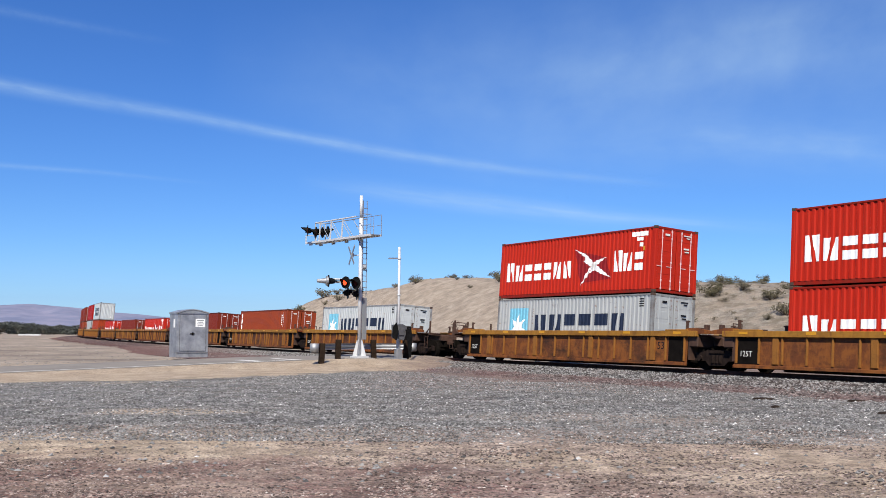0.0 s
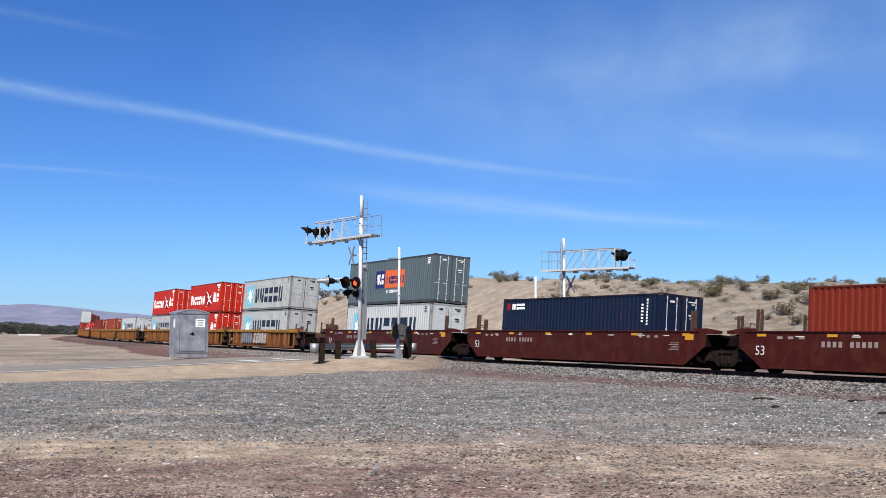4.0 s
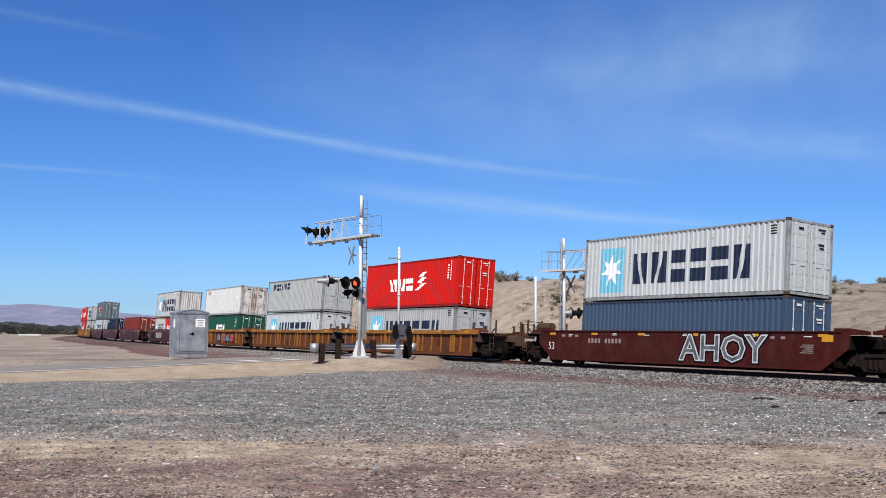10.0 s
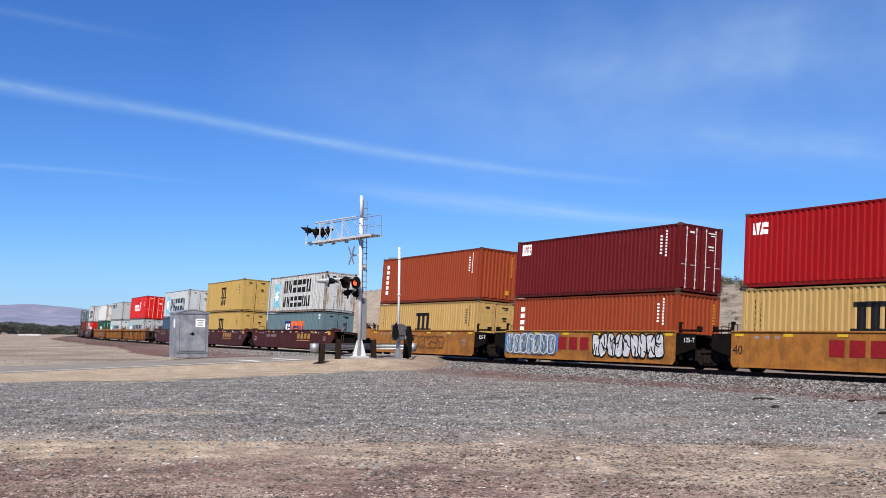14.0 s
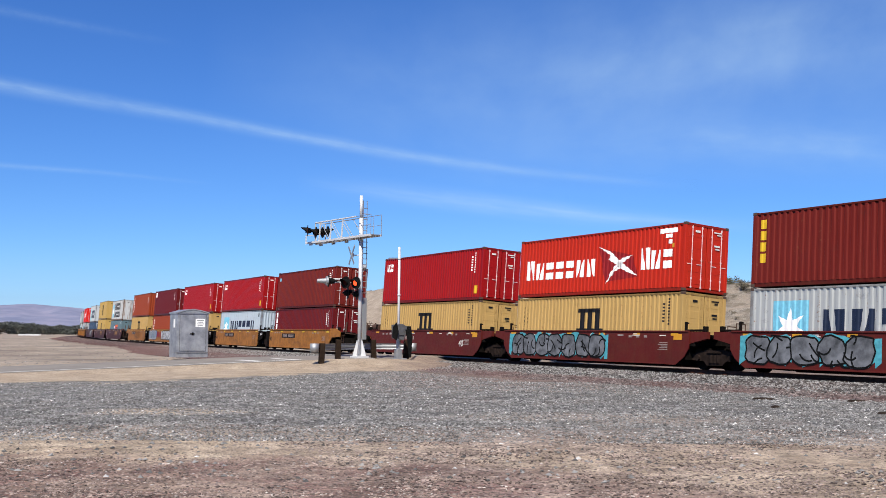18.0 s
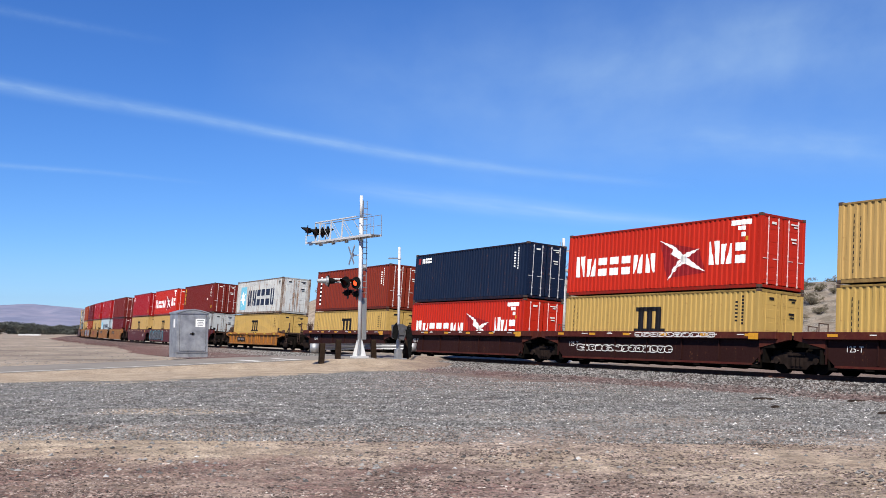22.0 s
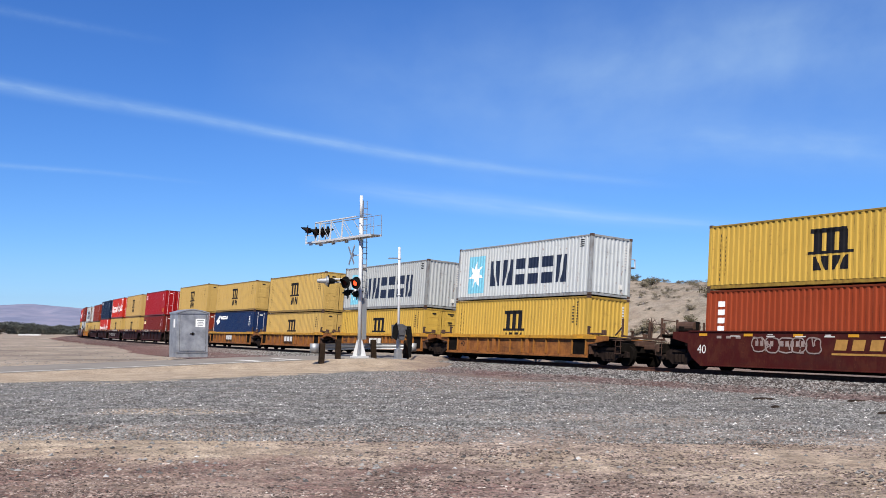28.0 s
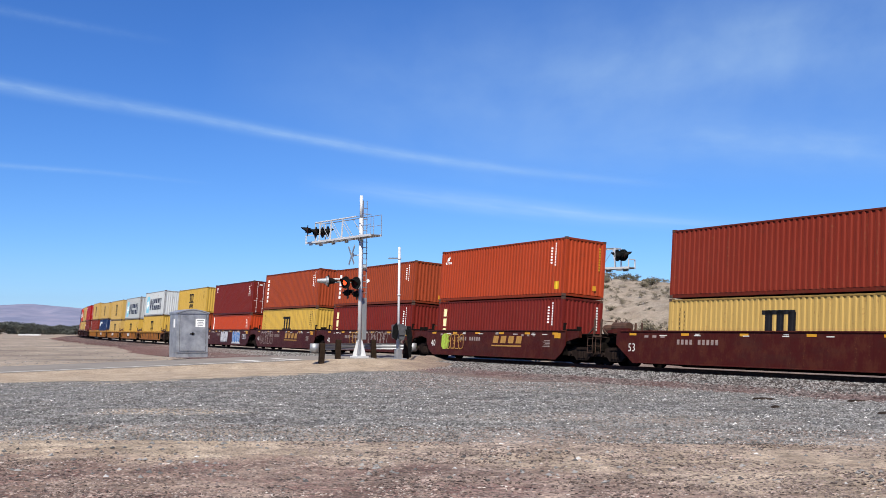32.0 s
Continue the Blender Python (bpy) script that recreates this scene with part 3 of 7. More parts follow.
def marks(kind, length, h):
    """Painted marks of a side: rows of (part name, material, outlines). u runs 0..1 from the leading end to the rear end."""
    X = lambda u: length * (0.5 - u)

    def flip(polys):
        return [[(X(u), z * h) for u, z in p] for p in polys]
    out = []
    if kind == "star":
        out = [("emblem_square", CYAN, [rect(0.092, 0.228, 0.12, 0.82)]), ("emblem_star", WHITE, "star"), ("name_bar", NAVY, word(0.272, 0.858, 0.235, 0.70, 6))]
    elif kind == "star2":
        out = [("emblem_square", CYAN, [rect(0.092, 0.2, 0.14, 0.80)]), ("emblem_star", WHITE, "star"), ("name_bar", INK, word(0.272, 0.76, 0.52, 0.86, 6) + word(0.262, 0.76, 0.14, 0.42, 7))]
    elif kind == "star20":
        out = [("emblem_square", CYAN, [rect(0.10, 0.24, 0.47, 0.74)]), ("emblem_star", WHITE, "star"), ("name_bar", INK, word(0.30, 0.76, 0.62, 0.73, 6, 0.7) + word(0.30, 0.76, 0.485, 0.59, 7, 0.7))]
    elif kind == "line":
        out = [("emblem_square", CYAN, [rect(0.03, 0.065, 0.64, 0.92)]), ("name_bar", NAVY, word(0.09, 0.28, 0.68, 0.88, 6) + word(0.295, 0.42, 0.70, 0.89, 4))]
    elif kind == "bird":
        out = [("name_bar", WHITE, word(0.048, 0.516, 0.29, 0.575, 7, 0.8, 0.0, 1) + word(0.764, 0.941, 0.34, 0.62, 3, 0.8, 0.0, 1)),
               ("emblem_flag", DARKRED, [[(0.53, 0.74), (0.725, 0.58), (0.757, 0.24), (0.57, 0.19)]]),
               ("emblem_bird", WHITE, [[(0.525, 0.76), (0.60, 0.66), (0.665, 0.47), (0.60, 0.60)], [(0.60, 0.60), (0.665, 0.47), (0.645, 0.43), (0.585, 0.545)],
                                       [(0.725, 0.585), (0.665, 0.545), (0.63, 0.47), (0.66, 0.45)], [(0.66, 0.49), (0.757, 0.255), (0.70, 0.32), (0.635, 0.43)],
                                       [(0.645, 0.46), (0.575, 0.15), (0.60, 0.32), (0.625, 0.43)], [(0.575, 0.15), (0.625, 0.345), (0.665, 0.40), (0.65, 0.47)]])]
    elif kind == "bird20":
        out = [("name_bar", WHITE, word(0.12, 0.54, 0.48, 0.63, 7, 0.8, 0.0, 1) + word(0.74, 0.88, 0.49, 0.64, 3, 0.8, 0.0, 1)),
               ("emblem_bird", WHITE, [[(0.54, 0.76), (0.61, 0.70), (0.665, 0.58), (0.61, 0.64)], [(0.74, 0.68), (0.665, 0.65), (0.635, 0.60), (0.665, 0.58)],
                                       [(0.66, 0.61), (0.74, 0.46), (0.69, 0.50), (0.64, 0.58)], [(0.645, 0.60), (0.57, 0.42), (0.60, 0.53), (0.63, 0.60)]])]
    elif kind == "crown":
        w = 0.145
        u0 = 0.42
        out = [("emblem", INK, [rect(u0 + 0.01, u0 + 0.043, 0.46, 0.77), rect(u0 + 0.056, u0 + 0.088, 0.46, 0.77), rect(u0 + 0.101, u0 + 0.134, 0.46, 0.75),
                                     rect(u0 + 0.0, u0 + 0.128, 0.72, 0.785), rect(u0 - 0.012, u0 + 0.155, 0.425, 0.465)]),
               ("name_bar", INK, word(u0 + 0.004, u0 + 0.142, 0.2, 0.395, 2, 0.86)),
               ("side_writing", INK, [rect(0.052, 0.058, 0.12 + 0.075 * i, 0.165 + 0.075 * i) for i in range(10)] + [rect(0.075, 0.08, 0.2 + 0.07 * i, 0.24 + 0.07 * i) for i in range(9)])]
    elif kind == "wave":
        out = [("name_bar", WHITE, word(0.293, 0.56, 0.36, 0.62, 3, 0.86, -0.012)), ("emblem_waves", WHITE, [[(0.575, 0.36), (0.61, 0.36), (0.69, 0.50), (0.645, 0.50)], [(0.59, 0.52), (0.63, 0.50), (0.69, 0.62), (0.64, 0.62)], [(0.605, 0.64), (0.645, 0.62), (0.69, 0.74), (0.64, 0.72)]])]
    elif kind == "twin":
        out = [("emblem_blue", BLUEM, [rect(0.347, 0.458, 0.35, 0.74)]), ("emblem_orange", ORANGEM, [rect(0.46, 0.69, 0.35, 0.74)]),
               ("name_bar", WHITE, word(0.357, 0.45, 0.44, 0.66, 3, 0.8)), ("name_bar", BLUEM, word(0.47, 0.68, 0.44, 0.60, 8, 0.7)), ("web_line", WHITE, word(0.48, 0.64, 0.24, 0.30, 9, 0.7))]
    elif kind == "midname":
        out = [("name_bar", WHITE, word(0.40, 0.63, 0.42, 0.66, 7, 0.84)), ("under_line", DARKRED, [rect(0.47, 0.63, 0.31, 0.34)])]
    elif kind == "upright":
        out = [("name_bar", WHITE, [rect(0.052, 0.085, 0.20 + 0.112 * i, 0.275 + 0.112 * i) for i in range(6)])]
    elif kind == "creamside":
        out = [("name_bar", plain("cream_marking", (0.78, 0.66, 0.36), 0.6), [rect(0.05, 0.085, 0.13 + 0.19 * i, 0.28 + 0.19 * i) for i in range(4)])]
    elif kind == "goldtop":
        out = [("name_bar", YELLOWM, [rect(0.035, 0.058, 0.32 + 0.15 * i, 0.44 + 0.15 * i) for i in range(4)]), ("sticker", YELLOWM, [rect(0.93, 0.955, 0.16, 0.25)]), ("patch", WHITE, [rect(0.79, 0.82, 0.44, 0.49)])]
    elif kind == "short":
        out = [("name_bar", WHITE, word(0.034, 0.095, 0.70, 0.86, 3, 0.9)), ("sticker", YELLOWM, [rect(0.93, 0.965, 0.12, 0.27)])]
    elif kind == "logobox":
        out = [("emblem_panel", WHITE, [rect(0.04, 0.105, 0.74, 0.93)]), ("panel_bar", DARKRED, word(0.046, 0.10, 0.79, 0.89, 4, 0.6))]
    elif kind == "dot":
        out = [("emblem_dot", CYAN, [[(0.05 + 0.014 * math.cos(a), 0.80 + 0.055 * math.sin(a)) for a in (0, 0.785, 1.57, 2.356, 3.14, 3.93, 4.71, 5.5)]])]
    elif kind == "smallname":
        out = [("name_bar", WHITE, word(0.065, 0.16, 0.80, 0.90, 5, 0.85)), ("emblem_wedge", DARKRED, [rect(0.03, 0.058, 0.79, 0.91)])]
    elif kind == "horse":
        out = [("emblem_wing", WHITE, [[(0.04, 0.70), (0.075, 0.76), (0.13, 0.88), (0.10, 0.62)], [(0.06, 0.66), (0.14, 0.74), (0.15, 0.68), (0.09, 0.58)], [(0.11, 0.80), (0.14, 0.90), (0.16, 0.84), (0.14, 0.76)]]), ("name_bar", WHITE, word(0.17, 0.34, 0.76, 0.86, 6, 0.85))]
    elif kind == "yellowlogo":
        out = [("emblem_panel", YELLOWM, [rect(0.03, 0.115, 0.66, 0.84)]), ("name_bar", INK, [rect(0.034, 0.11, 0.78, 0.83)]), ("name_bar", WHITE, word(0.034, 0.108, 0.675, 0.77, 4, 0.85))]
    elif kind == "whitestrip":
        out = [("name_panel", WHITE, [rect(0.04, 0.062, 0.10, 0.92)]), ("name_bar", BLUEM, [rect(0.045, 0.06, 0.14 + 0.12 * i, 0.22 + 0.12 * i) for i in range(6)])]
    elif kind == "panel":
        out = [("name_panel", WHITE, [rect(0.05, 0.075, 0.15, 0.86)]), ("panel_bar", INK, [rect(0.055, 0.07, 0.2 + 0.1 * i, 0.26 + 0.1 * i) for i in range(6)]), ("patch", plain("fresh_red_paint", (0.26, 0.05, 0.03), 0.5), [rect(0.42, 0.475, 0.52, 0.74)])]
    elif kind == "uprightsmall":
        out = [("name_bar", WHITE, [rect(0.03, 0.05, 0.13 + 0.16 * i, 0.26 + 0.16 * i) for i in range(5)])]
    elif kind == "leaf":
        out = [("emblem_leaf", WHITE, [[(0.05, 0.80), (0.075, 0.90), (0.085, 0.84), (0.06, 0.78)]]), ("name_bar", WHITE, word(0.04, 0.09, 0.73, 0.77, 6, 0.8)), ("sticker", YELLOWM, [rect(0.93, 0.965, 0.12, 0.25)])]
    elif kind == "sail":
        out = [("emblem_panel", WHITE, [rect(0.045, 0.072, 0.74, 0.90)]), ("emblem_flag", BLUEM, [[(0.048, 0.76), (0.069, 0.76), (0.069, 0.84)]])]
    elif kind == "whitepatch":
        out = [("patch", plain("brown_patch", (0.33, 0.26, 0.19), 0.8), [rect(0.065, 0.15, 0.77, 0.90)]), ("patch", plain("grey_patch", (0.42, 0.43, 0.45), 0.7), [rect(a, a + 0.022, 0.09, 0.15) for a in (0.08, 0.52, 0.56, 0.7, 0.75, 0.82)])]
    elif kind == "birdmid":
        out = [("name_bar", WHITE, [rect(0.052, 0.085, 0.20 + 0.112 * i, 0.275 + 0.112 * i) for i in range(6)]), ("emblem", WHITE, [[(0.41, 0.60), (0.44, 0.68), (0.46, 0.60), (0.435, 0.55)]])]
    done = []
    for name, mat, polys in out:
        if polys == "star":
            sq = out[0][2][0]
            cu, cz = (sq[0][0] + sq[1][0]) / 2, (sq[0][1] + sq[2][1]) / 2
            polys2 = star(X(cu), cz * h, (sq[1][0] - sq[0][0]) * length * 0.46)
            done.append((name, mat, polys2, 0.009))
        elif name in ("name_bar", "panel_bar", "web_line"):     # every block is a part of its own
            for p in polys:
                done.append((name, mat, flip(p if isinstance(p, tuple) else [p]), 0.009))
        else:
            done.append((name, mat, flip(polys), 0.005 if name.startswith(("emblem_sq", "emblem_panel", "emblem_blue", "emblem_or", "emblem_fl", "name_panel")) else 0.009))
    # the number rows that every container has near its rear end
    if kind not in ("bird", "bird20"):
        done.append(("number_bar", INK if kind in ("star", "star2", "line", "crown", "star20") else WHITE, flip([rect(0.925, 0.95, 0.9 - 0.035 * i, 0.92 - 0.035 * i) for i in range(4)] if kind in ("star", "star2", "line", "star20", "twin") else [rect(0.925, 0.936, 0.52 + 0.045 * i, 0.55 + 0.045 * i) for i in range(9)] + [rect(0.90, 0.908, 0.56 + 0.05 * i, 0.585 + 0.05 * i) for i in range(6)]), 0.005))
    else:
        done.append(("number_bar", WHITE, flip([rect(0.87, 0.955, 0.86, 0.93), rect(0.90, 0.93, 0.79, 0.845), rect(0.915, 0.93, 0.70, 0.76)]), 0.005))
        done.append(("warning_sticker", AMBER, flip([rect(0.93, 0.945, 0.64, 0.70)]), 0.005))
    return done


MESHES = {}


def shared(key, make, smooth_it=False):
    if key not in MESHES:
        bm = bmesh.new()
        make(bm)
        MESHES[key] = mesh_of(bm, key[0], smooth_it)
    return MESHES[key]


def side_mesh(length, h):
    if ("side", length, h) not in MESHES:
        vs, fs = [], []
        pts = corr(length)
        z0, z1 = 0.16, h - 0.115
        for x, d in pts:
            vs += [(x, 1.212 - d, z0), (x, 1.212 - d, z1), (x, 1.17 - d, z0), (x, 1.17 - d, z1)]
        for i in range(len(pts) - 1):
            a, c2 = 4 * i, 4 * i + 4
            fs += [(a, a + 1, c2 + 1, c2), (a + 2, c2 + 2, c2 + 3, a + 3), (a + 1, a + 3, c2 + 3, c2 + 1), (a, c2, c2 + 2, a + 2)]
        me = bpy.data.meshes.new("side_panel")
        me.from_pydata(vs, [], fs)
        MESHES[("side", length, h)] = me
    return MESHES[("side", length, h)]


def end_mesh(length, h):
    """The corrugated front wall, at +x."""
    def make(bm):
        n, half = 9, 1.22 - 0.16
        p = 2 * half / n
        row = [(-half, 0.0)]
        for i in range(n):
            y = -half + i * p
            row += [(y + p * 0.15, 0.0), (y + p * 0.35, 0.045), (y + p * 0.65, 0.045), (y + p * 0.85, 0.0)]
        row.append((half, 0.0))
        prev = None
        for y, d in row:
            cur = [bm.verts.new((length / 2 - 0.02 - d - k, y, z)) for k in (0, 0.03) for z in (0.17, h - 0.13)]
            if prev:
                bm.faces.new((prev[0], cur[0], cur[1], prev[1]))
                bm.faces.new((prev[2], prev[3], cur[3], cur[2]))
            prev = cur
    return shared(("end_wall", length, h), make)


def door_mesh(length, h):
    """One door leaf with its pressed panels; it hangs at the -x end and is mirrored for the other leaf."""
    def make(bm):
        x = -length / 2 + 0.03
        box(bm, x + 0.02, 0.555, h / 2 + 0.02, 0.05, 1.06, h - 0.30, 0.006)
        nrow = 5
        hh = (h - 0.42) / nrow
        for i in range(nrow):
            z = 0.23 + hh * (i + 0.5)
            box(bm, x - 0.002, 0.555, z, 0.02, 0.90, hh * 0.66, 0.008)
    return shared(("door", length, h), make)


def rod_mesh(h):
    def make(bm):
        bar(bm, (0, 0, 0.14), (0, 0, h - 0.12), 0.02, 6)
        for z in (0.2, 0.55, 1.35, h - 0.5, h - 0.2):
            box(bm, 0.01, 0, z, 0.035, 0.085, 0.07)
        box(bm, -0.012, 0.12, 1.15, 0.02, 0.3, 0.03)
    return shared(("locking_rod", h), make)


def frame_meshes(length, h):
    def post(bm):
        box(bm, 0, 0, h / 2, 0.155, 0.15, h - 0.236, 0.012)

    def cast(bm):
        box(bm, 0, 0, 0, 0.178, 0.162, 0.118, 0.008)
        box(bm, 0, 0.078, 0, 0.08, 0.012, 0.05)
    def toprail(bm):
        box(bm, 0, 0, 0, length - 0.34, 0.06, 0.075, 0.008)

    def botrail(bm):
        box(bm, 0, 0, 0, length - 0.34, 0.05, 0.16, 0.008)
        if length > 8:
            for x in (-1.0, 1.0):
                box(bm, x, 0.018, 0.0, 0.38, 0.03, 0.115)

    def header(bm):
        box(bm, 0, 0, 0, 0.08, 2.1, 0.11, 0.008)

    def roof(bm):
        prev = None
        n = round((length - 0.34) / 0.3)
        for i in range(2 * n + 1):
            x = -length / 2 + 0.17 + (length - 0.34) * i / (2 * n)
            d = 0.02 if i % 2 else 0.0
            cur = [bm.verts.new((x, y, h - 0.06 - d - k)) for k in (0, 0.02) for y in (-1.17, 1.17)]
            if prev:
                bm.faces.new((prev[0], prev[1], cur[1], cur[0]))
                bm.faces.new((prev[2], cur[2], cur[3], prev[3]))
            prev = cur

    def floor(bm):
        box(bm, 0, 0, 0.10, length - 0.3, 2.3, 0.06)
    return (shared(("corner_post", h), post), shared(("corner_casting",), cast), shared(("top_rail", length), toprail), shared(("bottom_rail", length), botrail),
            shared(("header", 0), header), shared(("roof", length, h), roof), shared(("floor", length), floor))


DECALS = {}
PAINTS = {
    "red": ((0.293, 0.010, 0.007), 0.42, 0.25, 0.35), "brightred": ((0.50, 0.011, 0.006), 0.38, 0.15, 0.25), "flagred": ((0.41, 0.02, 0.008), 0.42, 0.2, 0.3), "crimson": ((0.266, 0.006, 0.007), 0.4, 0.2, 0.3),
    "maroon": ((0.129, 0.013, 0.009), 0.5, 0.35, 0.45), "darkmaroon": ((0.105, 0.007, 0.008), 0.45, 0.25, 0.35), "oxide": ((0.168, 0.022, 0.011), 0.5, 0.4, 0.45), "rustbrown": ((0.238, 0.041, 0.014), 0.5, 0.3, 0.4),
    "orangebrown": ((0.307, 0.041, 0.012), 0.5, 0.35, 0.4), "orange": ((0.372, 0.046, 0.013), 0.45, 0.3, 0.35), "grey": ((0.355, 0.372, 0.372), 0.5, 0.6, 0.6), "palegrey": ((0.440, 0.465, 0.470), 0.5, 0.55, 0.5),
    "rustygrey": ((0.450, 0.465, 0.460), 0.55, 0.95, 0.8), "paleblue": ((0.360, 0.420, 0.470), 0.5, 0.3, 0.4), "white": ((0.56, 0.57, 0.56), 0.5, 0.5, 0.3), "slate": ((0.081, 0.112, 0.127), 0.5, 0.4, 0.45), "teal": ((0.099, 0.155, 0.174), 0.5, 0.5, 0.5),
    "green": ((0.009, 0.065, 0.040), 0.5, 0.3, 0.4), "navy": ((0.0055, 0.0125, 0.034), 0.45, 0.25, 0.4), "steelblue": ((0.043, 0.074, 0.124), 0.55, 0.4, 0.55), "royal": ((0.008, 0.021, 0.070), 0.45, 0.2, 0.35),
    "yellow": ((0.42, 0.278, 0.085), 0.5, 0.3, 0.4), "paleyellow": ((0.410, 0.266, 0.095), 0.5, 0.35, 0.4), "brightyellow": ((0.45, 0.288, 0.055), 0.5, 0.4, 0.4),
}
WORDS = {"red": "red", "brightred": "bright red", "flagred": "red", "crimson": "crimson red", "maroon": "maroon", "darkmaroon": "dark maroon", "oxide": "dull oxide red", "rustbrown": "rust brown", "orangebrown": "orange brown",
         "orange": "orange", "grey": "pale grey", "palegrey": "light grey", "rustygrey": "rust-streaked light grey", "paleblue": "pale bluish grey", "white": "dirty white", "slate": "slate grey", "teal": "grey-green", "green": "dark green",
         "navy": "navy blue", "steelblue": "faded blue", "royal": "royal blue", "yellow": "mustard yellow", "paleyellow": "pale yellow", "brightyellow": "yellow"}
MARKW = {"star": "a star panel and dark bars", "star2": "a faded star panel and bars", "star20": "a star panel and bars", "line": "a small emblem and dark blocks", "bird": "white bars and a bird emblem",
         "bird20": "white bars and a bird emblem", "crown": "a black barred emblem", "wave": "white slanted bars", "twin": "a blue and orange panel", "midname": "white name blocks", "upright": "white upright blocks",
         "creamside": "cream upright blocks", "goldtop": "yellow upright blocks", "short": "a short white name", "logobox": "a white panel", "dot": "a pale round emblem", "smallname": "a small white name", "horse": "a white winged emblem",
         "yellowlogo": "a yellow panel", "whitestrip": "a white upright strip", "panel": "a white upright panel", "uprightsmall": "white upright blocks", "leaf": "a small white emblem", "sail": "a small white square", "whitepatch": "patched spots",
         "birdmid": "white upright blocks", "none": "plain sides"}
# posts whose paint is worn to rust
RUSTPOST = paint("rusted_post", (0.27, 0.24, 0.205), 0.7, 0.95, 0.0, 0.8, 0.75)
RUSTDOOR = paint("rusted_door", (0.55, 0.53, 0.49), 0.6, 0.95, 0.0, 0.6, 0.5)
CASTM = paint("rusted_casting", (0.075, 0.05, 0.04), 0.75, 0.8, 0.0, 0.7, 0.4)


def container(col, mark, h=HC, doors=True, length=L40):
    rgb, rough, rust, grime = PAINTS[col]
    mat = paint("paint_" + col, rgb, rough, rust, 0.0, grime)
    edge = paint("edge_" + col, tuple(v * 0.62 for v in rgb), rough, 0.9, 0.0, 0.8, 0.35)
    size = "long" if length > 8 else "short"
    ob = thing("shipping_container", f"{WORDS[col]} {size} container with {MARKW[mark]}", "shipping container", "containers on the train")
    post, cast, trail, brail, header, roof, floor = frame_meshes(length, h)
    sm = side_mesh(length, h)
    piece("side_panel", sm, mat, ob)
    piece("side_panel", sm, mat, ob, m=Matrix.Rotation(math.pi, 4, "Z"))
    piece("roof", roof, mat, ob)
    piece("floor", floor, SOOT, ob)
    for sx in (1, -1):
        for sy in (1, -1):
            pm = RUSTPOST if col == "rustygrey" else edge if col in ("grey", "palegrey", "white", "paleblue") else mat
            piece("corner_post", post, pm, ob, m=Matrix.Translation((sx * (length / 2 - 0.085), sy * 1.142, 0)))
            for z in (0.059, h - 0.059):
                piece("corner_casting", cast, CASTM, ob, m=Matrix.Translation((sx * (length / 2 - 0.089), sy * 1.138, z)) @ Matrix.Rotation(0 if sy > 0 else math.pi, 4, "Z"))
    for sy in (1, -1):
        rail = RUSTPOST if col == "rustygrey" else edge
        piece("top_rail", trail, rail, ob, m=Matrix.Translation((0, sy * 1.187, h - 0.075)))
        piece("bottom_rail", brail, rail, ob, m=Matrix.Translation((0, sy * 1.165, 0.085)) @ Matrix.Rotation(0 if sy > 0 else math.pi, 4, "Z"))
    for sx in (1, -1):
        for z in (0.08, h - 0.075):
            piece("end_beam", header, edge, ob, m=Matrix.Translation((sx * (length / 2 - 0.05), 0, z)))
    em = end_mesh(length, h)
    flipz = Matrix.Rotation(math.pi, 4, "Z")
    if doors:
        piece("end_wall", em, mat, ob)
    else:
        piece("end_wall", em, mat, ob, m=flipz)
    turn = Matrix.Identity(4) if doors else flipz
    dm = door_mesh(length, h)
    dark = col in ("red", "crimson", "maroon", "darkmaroon", "oxide", "brightred", "flagred", "navy", "royal", "steelblue", "green", "rustbrown", "slate")
    rodmat = plain("rod_" + col, tuple(0.42 * v + 0.40 for v in rgb), 0.5) if dark else mat
    for leaf in (1, -1):
        door = piece("door", dm, RUSTDOOR if col == "white" else mat, ob, m=turn @ Matrix.Diagonal((1, leaf, 1, 1)))
        for y in (0.28, 0.82):
            piece("locking_rod", rod_mesh(h), rodmat, door, "pale locking rod", m=Matrix.Translation((-length / 2 - 0.03 + 0.05, y, 0)))
    if doors:
        def plate_mesh(bm):
            box(bm, 0, 0, 0, 0.008, 1.0, 1.0)
        pm2 = shared(("label_plate",), plate_mesh)
        for y, z, sy, sz in ((-0.58, 0.90, 0.42, 0.05), (-0.64, 0.865, 0.2, 0.045), (-0.55, 0.70, 0.3, 0.07), (-0.58, 0.655, 0.24, 0.05), (0.55, 0.88, 0.26, 0.09)):
            piece("label_plate", pm2, OFFW if dark else INK, ob, m=Matrix.Translation((-length / 2 - 0.006, y, z * h)) @ Matrix.Diagonal((1, sy, sz, 1)))
    else:
        def strip(bm):
            for i in range(9):
                box(bm, -length / 2 + 0.012, -0.86, h * (0.5 + 0.045 * i), 0.012, 0.1, h * 0.028)
            box(bm, -length / 2 + 0.012, -0.62, h * 0.18, 0.012, 0.22, 0.24)
        piece("label_bars", shared(("end_labels", length, h), strip), AMBER if col in ("rustbrown", "orangebrown", "orange") else OFFW, ob, "small end markings")
